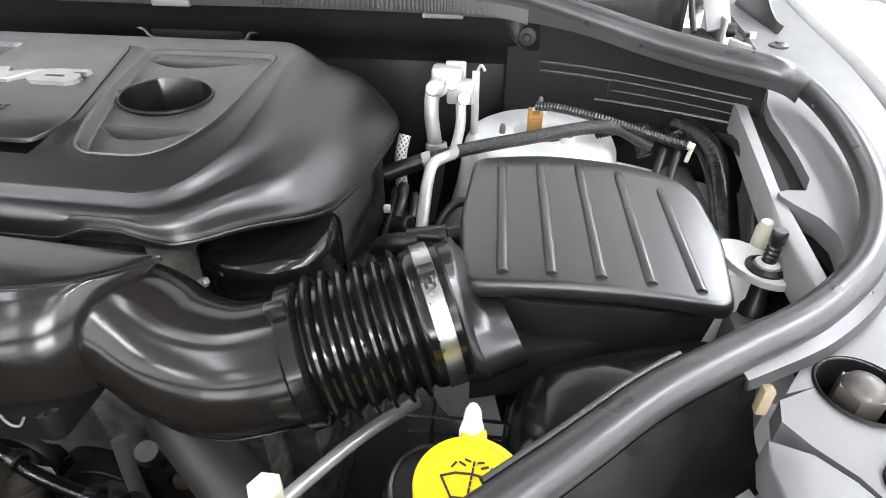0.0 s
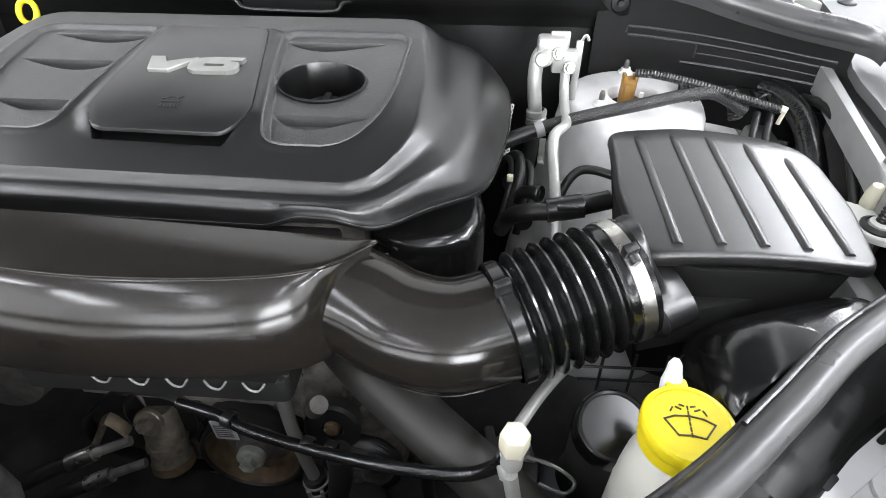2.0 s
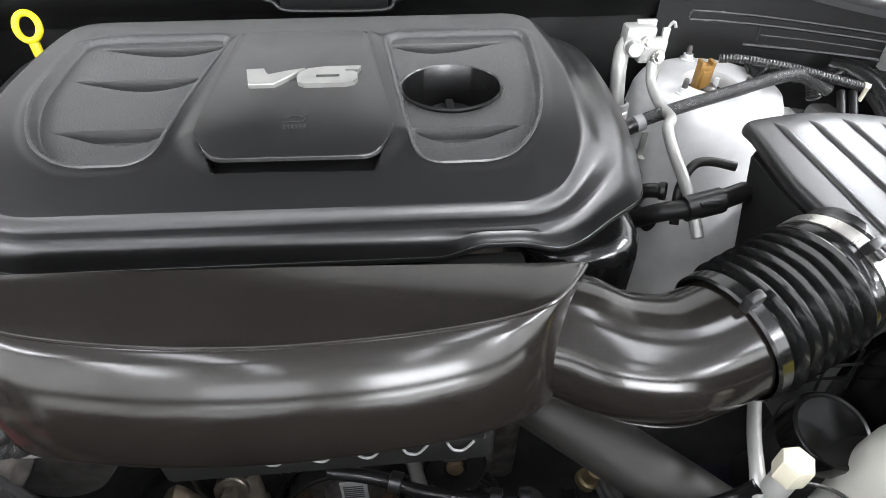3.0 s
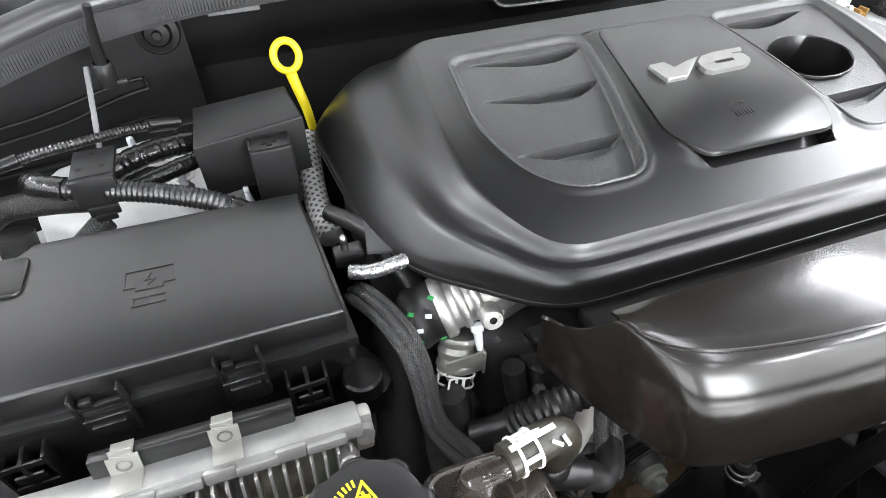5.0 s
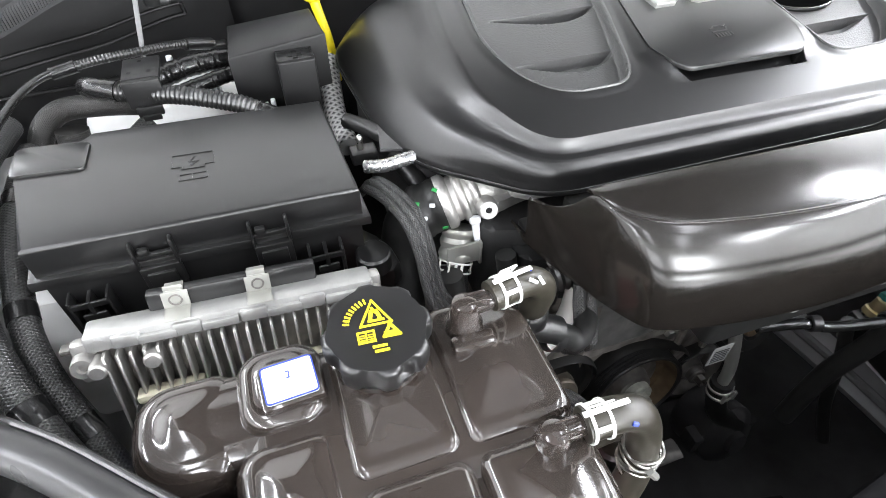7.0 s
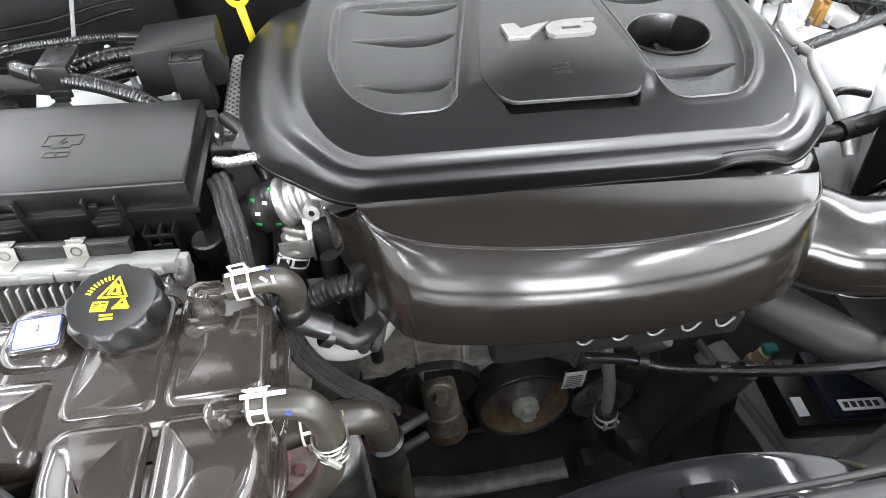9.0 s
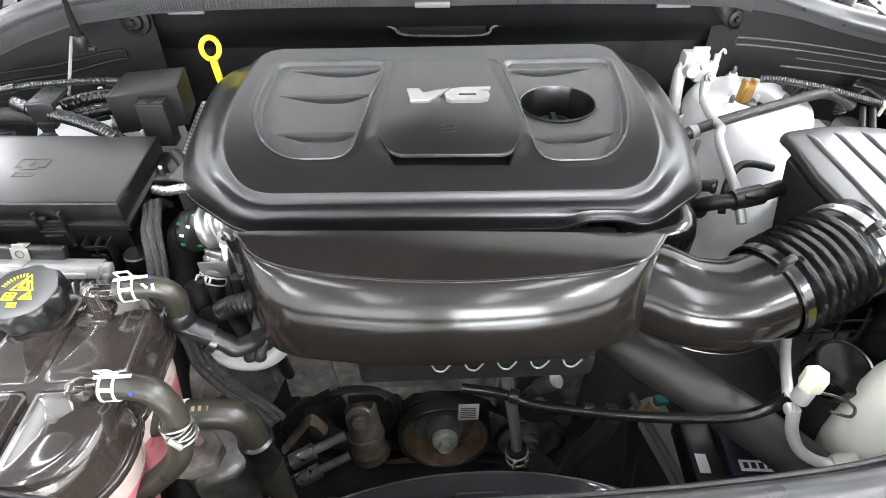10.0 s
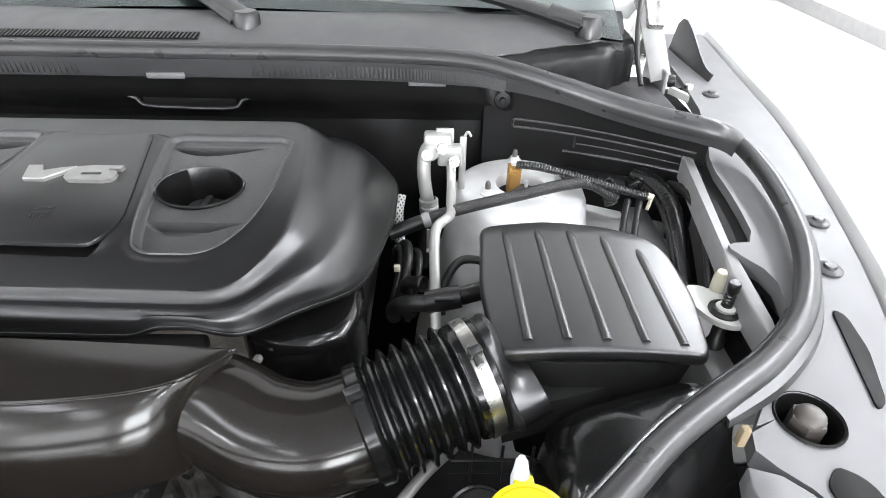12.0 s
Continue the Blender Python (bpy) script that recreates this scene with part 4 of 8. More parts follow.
def engine_cover():
    ec = thing("engine_cover", (0, 0.56, 0.94), "satin black plastic V6 engine cover with recessed ribbed pockets", "engine cover")
    na, nr = 420, 22
    stops = sorted({p for p, _ in FRONT_RISE} | {p for p, _ in SIDE_RISE})
    bm = bmesh.new()
    rings = []
    angles = [math.tau * i / na for i in range(na)]
    ro = [ray_out(COVER_RIM, a) for a in angles]
    rt = [ray_out(COVER_TOP, a) for a in angles]
    for p, f in [*LIP, *[(p, None) for p in stops]]:
        ring = []
        for a, R, T in zip(angles, ro, rt):
            r = R + (T - R) * p if p >= 0 else R - p * 0.035
            x, y = CX + math.cos(a) * r, CY + math.sin(a) * r
            yt = CY + math.sin(a) * T
            xr, yr = CX + math.cos(a) * R, CY + math.sin(a) * R
            z0, notch = rim_z(xr, yr)
            z1 = cover_top_z(yt)
            fr = sstep(0.478, 0.402, yr)
            rise = 0.036 * f if f is not None else (z1 - z0) * (through_knots(FRONT_RISE, p) * fr + through_knots(SIDE_RISE, p) * (1 - fr))
            ring.append(bm.verts.new((x, y, z0 + rise + notch * (1 - sstep(0.0, 0.25, max(0.0, p))))))
        rings.append(ring)
    inner = 110
    hx, hy, ha, hb_ = HOLE
    for k in range(1, inner):
        q = 1 - k / inner
        ring = []
        for a, T in zip(angles, rt):
            x, y = CX + math.cos(a) * T * q, CY + math.sin(a) * T * q
            e = math.hypot((x - hx) / ha, (y - hy) / hb_)
            if abs(e - 1) < 0.05:
                x, y = hx + (x - hx) / e, hy + (y - hy) / e
            ring.append(bm.verts.new((x, y, cover_top_z(y) + cover_feature(x, y))))
        rings.append(ring)
    for A, B in zip(rings, rings[1:]):
        for j in range(na):
            q = (A[j], A[(j + 1) % na], B[(j + 1) % na], B[j])
            c = [math.hypot((v.co.x - hx) / ha, (v.co.y - hy) / hb_) for v in q]
            if max(c) <= 1.002 and sum(c) < 3.99:
                continue
            m = (q[0].co + q[2].co) / 2
            if max(poly_dist(POCKET_L, m.x, m.y), poly_dist(POCKET_R, m.x, m.y)) > 0.0035:
                continue
            bm.faces.new(q)
    bm.faces.new(rings[-1])
    bmesh.ops.delete(bm, geom=[v for v in bm.verts if not v.link_faces], context="VERTS")
    part("cover_shell", bm, COVER, ec)
    for poly, steps, hole in ((POCKET_L, ((-0.196, -0.072, 0.635), (-0.204, -0.086, 0.580), (-0.202, -0.098, 0.5125)), None), (POCKET_R, ((0.206, 0.090, 0.628), (0.206, 0.104, 0.501)), HOLE)):
        part("ribbed_pocket", pocket_tray(poly, steps, hole), POCKET, ec, "grained recessed pocket with stepped ribs")
    zc = cover_top_z(hy) - 0.0062
    tilt = Matrix.Translation((hx, hy, zc)) @ Matrix.Rotation(math.atan(0.15), 4, "X") @ Matrix.Diagonal((ha / 0.046, hb_ / 0.046, 1, 1))
    part("filler_well", lathe([(0.0480, -0.0012), (0.0476, 0.0008), (0.0462, 0.0012), (0.0450, 0.0), (0.0445, -0.055), (0.0, -0.055)], tilt, 64), COVER, ec, "round oil filler well")
    part("oil_cap", merge(lathe([(0.0, -0.030), (0.022, -0.030), (0.026, -0.034), (0.026, -0.055)], tilt, 32), box(hx - 0.004, hx + 0.004, hy - 0.02, hy + 0.02, zc - 0.034, zc - 0.022, 0.002)), BLACK, ec, "black oil filler cap down in the well")
    # service panel with raised badge
    pz = lambda x, y: 0.165 * (y - 0.457)
    panel = part("service_panel", prism(rounded(PANEL, 0.012, 5), 1.0015, 1.0055, 0.0016, pz, seg=3), COVER, ec, "flat black panel with a badge")
    bt = Matrix.Rotation(math.atan(0.165), 4, "X")
    bm_ = Matrix.Translation((0.0098, 0.5550, panel_z(0.555))) @ bt
    # wide letters cut from flat bars, in millimetres from the badge's centre
    letter_v = [(-51.5, 13.0), (-35.5, 13.5), (-31.5, 1.5), (-13.0, 8.5), (1.5, 12.5), (1.5, 11.0), (-25.0, -11.0), (-47.0, -11.0)]
    part("badge", prism([(x / 1000, y / 1000) for x, y in letter_v], 0.0, 0.0048, 0.0012, None, bm_), PIPE, panel, "raised satin silver letter V", smooth=False)
    six = [(52.5, 13.0), (20.0, 13.2), (5.0, 10.8), (-3.5, 4.5), (-5.2, -1.6), (12.0, -1.6), (12.0, 0.6), (33.0, 0.6), (33.0, -3.6), (12.0, -3.6), (12.0, -1.7), (-5.2, -1.7), (-4.0, -9.0), (2.0, -12.6), (38.0, -13.0), (46.0, -10.5), (49.5, -5.0), (49.0, 1.5), (45.5, 4.9), (38.0, 5.6), (38.0, 7.0), (50.0, 7.4)]
    part("badge", prism([(x / 1000, y / 1000) for x, y in six], 0.0, 0.0048, 0, None, bm_), PIPE, panel, "raised satin silver figure 6", smooth=False)
    im = Matrix.Translation((0.006, 0.4975, panel_z(0.4975))) @ bt
    icon = merge(strip([(-0.009, 0.003), (-0.006, 0.003), (-0.004, 0.006), (0.004, 0.006), (0.006, 0.004), (0.010, 0.007)], 0.0012, 0.0008, im), strip([(-0.009, -0.002), (0.007, -0.002), (0.009, 0.002)], 0.0012, 0.0008, im),
                 *[strip([(-0.008 + 0.0034 * k, -0.010), (-0.008 + 0.0034 * k, -0.006)], 0.0016, 0.0008, im) for k in range(6)])
    part("oil_icon", icon, BLACK, panel, "small embossed oil can symbol", smooth=False)
    return ec


engine_cover()


# ---- glossy intake duct across the engine front ----
def front_duct():
    fd = thing("front_intake_duct", (0, 0.33, 0.86), "glossy brown-black plastic intake duct across the engine front", "intake duct")
    # crease between top and face, rear edge of the top, lower edge of the face; the first three stops wrap round the end
    crease = spline([(-0.241, 0.386, 0.957), (-0.229, 0.370, 0.9595), (-0.218, 0.358, 0.969), (-0.208, 0.347, 0.9835), (-0.197, 0.331, 0.980), (-0.176, 0.3165, 0.977), (-0.140, 0.3055, 0.974), (-0.075, 0.2955, 0.971), (0.0, 0.2905, 0.969), (0.085, 0.2945, 0.967), (0.150, 0.3030, 0.966), (0.186, 0.3140, 0.965), (0.207, 0.3310, 0.962), (0.2300, 0.3620, 0.956)], 10)
    lower = spline([(-0.238, 0.388, 0.905), (-0.226, 0.362, 0.900), (-0.212, 0.335, 0.896), (-0.198, 0.309, 0.892), (-0.180, 0.284, 0.889), (-0.158, 0.274, 0.887), (-0.125, 0.2675, 0.886), (-0.070, 0.2605, 0.885), (0.0, 0.2570, 0.885), (0.080, 0.2605, 0.885), (0.135, 0.2680, 0.884), (0.165, 0.2760, 0.883), (0.183, 0.2840, 0.882), (0.197, 0.2940, 0.882)], 10)
    n = len(crease)
    side = 30

    def wall(u, v):
        i = int(round(u * (n - 1)))
        a, b = crease[i], lower[i]
        if v > 0.92:
            t = (v - 0.92) / 0.08
            return b + Vector((0.0, 0.030 * t, 0.0015 * math.sin(t * 3.14) - 0.002 * t))
        t = (v / 0.92) ** 1.9
        k = (0.90 + 0.10 * sstep(0.92, 1.0, u)) * (1.0 - (1.0 - t) ** 2.7) + 0.10 * math.sqrt(1.0 - (1.0 - min(1.0, t / 0.07)) ** 2) * sstep(1.0, 0.92, u)
        return Vector((a.x + (b.x - a.x) * k, a.y + (b.y - a.y) * k, a.z + (b.z - a.z) * t))

    def top(u, v):
        i = side + int(round(u * (n - 1 - side)))
        a = crease[i]
        w = u * 2 - 1
        r = Vector((0.0105 + 0.2195 * w, 0.3595 + 0.0025 * w, 0.9705 - 0.0125 * w + 0.0015 * (1 - w * w)))
        p = r.lerp(a, v)
        return Vector((p.x, p.y, p.z + 0.0012 * math.sin(math.pi * v) - 0.0006 * sstep(0.90, 1.0, v)))

    shell = merge(grid_surface(n, 52, wall), grid_surface(n - side, 20, top))
    bmesh.ops.remove_doubles(shell, verts=shell.verts, dist=0.00015)
    bmesh.ops.recalc_face_normals(shell, faces=shell.faces)
    bmesh.ops.solidify(shell, geom=shell.faces[:], thickness=0.0025)
    part("duct_shell", shell, GLOSS, fd)
    # Thin tube added so that a highlight line runs along the crease
    part("crease_bead", tube([tuple(p + Vector((0, 0, -0.0006))) for p in crease[side:]], 0.0016, 8, smooth_path=False), GLOSS, fd, "thin bead added to draw a highlight along the crease")
    part("rear_flange", box(-0.20, 0.190, 0.352, 0.400, 0.925, 0.940, 0.004), DULL, fd, "dark flange below the cover lip")
    part("duct_underside", prism(rounded([(-0.10, 0.281), (0.155, 0.281), (0.155, 0.38), (-0.10, 0.38)], 0.010), 0.828, 0.857, 0.006), DULL, fd, "black ribbed underside")
    for k in range(5):
        x = 0.1275 - 0.0348 * k
        part("hook", tube([(x - 0.0105, 0.2785, 0.858), (x - 0.006, 0.2775, 0.8495), (x + 0.002, 0.2775, 0.8480), (x + 0.0095, 0.2785, 0.858)], 0.0011, 6, 4), APRON, fd)
    return fd


front_duct()


def intake_hose():
    ih = thing("air_intake_hose", (0.33, 0.33, 0.85), "glossy black intake elbow with a ribbed rubber bellows", "intake hose")
    el = [(0.188, 0.348, 0.902), (0.200, 0.344, 0.904), (0.220, 0.337, 0.902), (0.255, 0.323, 0.894), (0.300, 0.318, 0.892), (0.345, 0.328, 0.899)]
    part("elbow", tube(el, 0.0500, 40, 10), GLOSS, ih, "glossy brown-black plastic elbow")
    part("mould_seam", tube([(p[0] + 0.0, p[1] - 0.0435, p[2] - 0.0285) for p in el[1:]], 0.0012, 6, 8), GLOSS, ih)
    a, b = Vector((0.340, 0.327, 0.898)), Vector((0.432, 0.362, 0.918))
    d = (b - a).normalized()
    L = (b - a).length
    prof = [(0.0535, 0.0), (0.0555, 0.002), (0.0555, 0.012), (0.0535, 0.014), (0.049, 0.0165)]
    n, p0, p1 = 6, 0.0165, L - 0.006
    pitch = (p1 - p0) / n
    for k in range(n):
        z = p0 + k * pitch
        prof += [(0.0490, z + pitch * 0.12), (0.0560, z + pitch * 0.36), (0.0585, z + pitch * 0.52), (0.0575, z + pitch * 0.68), (0.0500, z + pitch * 0.92)]
    prof += [(0.0535, L - 0.004), (0.0545, L), (0.0545, L + 0.022), (0.052, L + 0.024), (0.046, L + 0.024)]
    part("bellows", lathe(prof, axis_matrix(a, d), 56), BELLOW, ih, "ribbed glossy rubber bellows")
    cm = axis_matrix(a + d * (L + 0.004), d)
    clamp = part("hose_clamp", lathe([(0.0548, 0.0), (0.0562, 0.0004), (0.0562, 0.0125), (0.0548, 0.013)], cm, 56), STEEL, ih, "bright steel band clamp")
    for ang in (1.9, -1.25):
        p = cm @ Vector((math.cos(ang) * 0.059, math.sin(ang) * 0.059, 0.006))
        part("clamp_screw", merge(box(-0.008, 0.008, -0.004, 0.004, -0.006, 0.006, 0.0015, axis_matrix(p, d, ang)), lathe(disc_profile(0.004, 0.012, 0.001), axis_matrix(p, d.cross(p - a)), 10)), BLACK if ang > 0 else STEEL, clamp)
    for ang in (1.75, -1.15):
        p = axis_matrix(a, d) @ Vector((math.cos(ang) * 0.057, math.sin(ang) * 0.057, 0.006))
        part("retainer_clip", box(-0.009, 0.009, -0.004, 0.004, -0.007, 0.007, 0.002, axis_matrix(p, d, ang)), BLACK, ih)
    return a, b, d


intake_hose()


# ---- air filter box ----
def airbox():
    ab = thing("air_filter_box", (0.56, 0.46, 0.74), "black plastic air filter box with five long ribs", "air filter box")
    lid = rounded([(0.4590, 0.3665), (0.6580, 0.3690), (0.6700, 0.450), (0.6640, 0.520), (0.646, 0.549), (0.600, 0.566), (0.530, 0.575), (0.455, 0.566), (0.4495, 0.46)], 0.014)
    lidm = []
    for i, p in enumerate(lid):
        lidm.append(tuple(p))

    def dome(x, y):
        return 0.010 * (1 - ((x - 0.56) / 0.12) ** 2) - 0.012 * sstep(0.53, 0.60, y) + 0.06 * (y - 0.46) - 0.03 * (x - 0.56)

    na, rings_n = 160, 40
    cx, cy = 0.56, 0.462
    bm = bmesh.new()
    rings = []

    def reach(a):
        best = 0
        dx, dy = math.cos(a), math.sin(a)
        for i in range(len(lidm)):
            ax, ay = lidm[i][0] - cx, lidm[i][1] - cy
            bx, by = lidm[(i + 1) % len(lidm)][0] - cx, lidm[(i + 1) % len(lidm)][1] - cy
            ex, ey = bx - ax, by - ay
            den = dx * ey - dy * ex
            if abs(den) > 1e-12:
                t, q = (ax * ey - ay * ex) / den, (ax * dy - ay * dx) / den
                if t > 0 and -1e-9 <= q <= 1 + 1e-9:
                    best = max(best, t)
        return best

    R = [reach(math.tau * i / na) for i in range(na)]
    for s, dz in ((0.955, -0.0165), (0.985, -0.0140), (0.998, -0.0115), (1.0, -0.0085), (0.995, -0.0045), (0.984, -0.0015), (0.968, -0.0002), (0.95, 0.0)):
        ring = []
        for i in range(na):
            a = math.tau * i / na
            x, y = cx + math.cos(a) * R[i] * s, cy + math.sin(a) * R[i] * s
            ring.append(bm.verts.new((x, y, 0.950 + dome(x, y) + dz)))
        rings.append(ring)
    for k in range(1, rings_n):
        s = 0.95 * (1 - k / rings_n)
        ring = []
        for i in range(na):
            a = math.tau * i / na
            x, y = cx + math.cos(a) * R[i] * s, cy + math.sin(a) * R[i] * s
            ring.append(bm.verts.new((x, y, 0.950 + dome(x, y))))
        rings.append(ring)
    for A, B in zip(rings, rings[1:]):
        for j in range(na):
            bm.faces.new((A[j], A[(j + 1) % na], B[(j + 1) % na], B[j]))
    bm.faces.new(rings[-1])
    lid_ob = part("lid", bm, LID, ab, "grained black lid")
    for k in range(5):
        x0 = 0.489 + 0.0362 * k
        x1 = 0.482 + 0.0362 * k
        y0, y1 = 0.380, 0.556 - 0.010 * max(0, k - 2) - 0.012 * (k == 4)
        pts = []
        for j in range(9):
            t = j / 8
            x, y = x0 + (x1 - x0) * t, y0 + (y1 - y0) * t
            pts.append((x, y, 0.9500 + dome(x, y) - 0.0005 - (0.004 if j == 8 else 0)))
        part("lid_rib", tube(pts, 0.0046, 12, 3, squash=(1.0, 0.75), up=(0, 0, 1)), LID, lid_ob)
    body = [(0.464, 0.371), (0.655, 0.373), (0.666, 0.45), (0.642, 0.540), (0.57, 0.565), (0.460, 0.560), (0.454, 0.45)]
    lower = prism(chaikin(body, 1), 0.74, 0.9335, 0.002)
    for v in lower.verts:
        if v.co.z < 0.9:
            v.co.x, v.co.y = 0.60 + (v.co.x - 0.60) * 0.72, 0.50 + (v.co.y - 0.50) * 0.80
    part("lower_box", lower, DULL, ab, "black tapered lower box")
    d = Vector((0.092, 0.035, 0.020)).normalized()
    neck = axis_matrix((0.440, 0.365, 0.920), d)
    nk = lathe([(0.046, 0.0), (0.0515, 0.002), (0.0515, 0.022), (0.053, 0.024), (0.053, 0.028), (0.050, 0.030), (0.0485, 0.045), (0.047, 0.060), (0.0, 0.060)], neck, 40)
    for v in nk.verts:
        k = 1.0 - 0.42 * sstep(0.448, 0.478, v.co.x)
        v.co.z = 0.868 + (v.co.z - 0.868) * k
    part("outlet_neck", nk, BLACK, ab, "round outlet neck")
    part("neck_gusset", prism([(0.47, 0.345), (0.60, 0.385), (0.60, 0.42), (0.47, 0.42)], 0.850, 0.895, 0.004), DULL, ab)
    for k in range(4):
        x = 0.44 + 0.03 * k
        part("lattice_bar", tube([(x, 0.335, 0.80), (x + 0.002, 0.345, 0.845)], 0.0016, 6, 2), BLACK, ab)
    for z in (0.812, 0.832):
        part("lattice_bar", tube([(0.42, 0.338, z), (0.56, 0.340, z)], 0.0016, 6, 2), BLACK, ab)
    sk_ = cushion(0.500, 0.680, 0.235, 0.385, 0.74, 0.925, 0.5, 30)
    for v in sk_.verts:
        v.co.y = max(v.co.y + (v.co.x - 0.575) * 0.25, 0.250 + (v.co.x - 0.52) * 0.75)
        v.co.z -= 0.045 * sstep(0.30, 0.37, v.co.y - (v.co.x - 0.50) * 0.35)
    part("intake_snorkel", sk_, BELLOW, ab, "rounded black intake snorkel")
    return ab


airbox()

# ---- fuse box ----
def fusebox():
    fb = thing("fuse_box", (-0.50, 0.50, 0.83), "black plastic fuse box with a clipped lid", "fuse box")
    sk = lambda x, y: -0.045 * (x + 0.49) - 0.03 * (y - 0.5) - 0.003
    lid_poly = [(-0.368, 0.4405), (-0.374, 0.594), (-0.580, 0.590), (-0.587, 0.572), (-0.636, 0.577), (-0.634, 0.540), (-0.614, 0.4365)]
    lid = part("lid", merge(prism(lid_poly, 0.938, 0.966, 0.0032, sk, seg=3), prism([(-0.362, 0.4355), (-0.368, 0.598), (-0.580, 0.595), (-0.634, 0.582), (-0.620, 0.4315)], 0.930, 0.939, 0.002, sk)), FUSE, fb, "flat black lid with a raised symbol")
    im = Matrix.Translation((-0.494, 0.512, 0.9631)) @ Matrix.Rotation(math.atan(0.045), 4, "Y") @ Matrix.Rotation(math.atan(-0.03), 4, "X")
    part("embossed_symbol", merge(strip([(-0.018, 0.018), (0.016, 0.018), (0.016, 0.0), (0.008, 0.0), (0.008, -0.004), (-0.010, -0.004), (-0.010, 0.0), (-0.018, 0.0)], 0.0011, 0.0004, im, True), strip([(0.0, 0.013), (-0.004, 0.006), (0.003, 0.006), (-0.002, 0.001)], 0.0011, 0.0004, im), strip([(-0.012, -0.012), (-0.012, -0.020), (0.010, -0.020), (0.010, -0.012)], 0.0011, 0.0004, im, True), strip([(-0.002, -0.012), (-0.002, -0.020)], 0.0011, 0.0004, im)), FUSE, lid, smooth=False)
    part("corner_plate", prism(rounded([(-0.636, 0.532), (-0.579, 0.530), (-0.578, 0.572), (-0.636, 0.574)], 0.006, 4), 0.962, 0.9685, 0.0015, sk), FUSE, fb, "raised corner plate")
    part("base", prism([(-0.370, 0.4400), (-0.374, 0.590), (-0.62, 0.578), (-0.613, 0.4370)], 0.80, 0.9285, 0.003, lambda x, y: sk(x, y) if y < 9 else 0), FUSE, fb, "deep black base")
    for x in (-0.531, -0.445):
        z = sk(x, 0.43)
        lt = part("latch", merge(box(x - 0.015, x + 0.015, 0.4285, 0.4375, 0.908 + z, 0.934 + z, 0.002), box(x - 0.0105, x + 0.0105, 0.4260, 0.4290, 0.913 + z, 0.929 + z, 0.001)), FUSE, fb, "black latch tab")
        part("latch_prong", merge(box(x - 0.0155, x - 0.0130, 0.4300, 0.4375, 0.932 + z, 0.957 + z, 0.0008), box(x + 0.0130, x + 0.0155, 0.4300, 0.4375, 0.932 + z, 0.957 + z, 0.0008), box(x - 0.0135, x + 0.0135, 0.4310, 0.4350, 0.941 + z, 0.946 + z, 0.001), box(x - 0.0110, x - 0.0030, 0.4310, 0.4360, 0.944 + z, 0.951 + z, 0.001)), FUSE, lt)
    for x in (-0.588, -0.405):
        z = sk(x, 0.43)
        rel = part("relay_clip", merge(box(x - 0.0145, x + 0.0145, 0.4235, 0.4260, 0.884 + z, 0.890 + z, 0.001), box(x - 0.0145, x + 0.0145, 0.4235, 0.4260, 0.909 + z, 0.915 + z, 0.001), box(x - 0.0150, x - 0.0125, 0.4235, 0.4400, 0.880 + z, 0.918 + z, 0.001), box(x + 0.0125, x + 0.0150, 0.4235, 0.4400, 0.880 + z, 0.918 + z, 0.001)), FUSE, fb, "small open side clip")
        part("clip_tongue", merge(box(x - 0.009, x + 0.009, 0.4225, 0.4255, 0.895 + z, 0.903 + z, 0.0015), box(x - 0.0015, x + 0.0015, 0.4230, 0.4400, 0.890 + z, 0.916 + z, 0.0005)), FUSE, rel)
    part("corner_lug", lathe(disc_profile(0.016, 0.02), Matrix.Translation((-0.365, 0.43, 0.875)), 20), FUSE, fb)
    part("side_flange", prism(chaikin([(-0.378, 0.42), (-0.34, 0.42), (-0.345, 0.46), (-0.378, 0.50)], 1), 0.85, 0.875, 0.004), FUSE, fb)


fusebox()


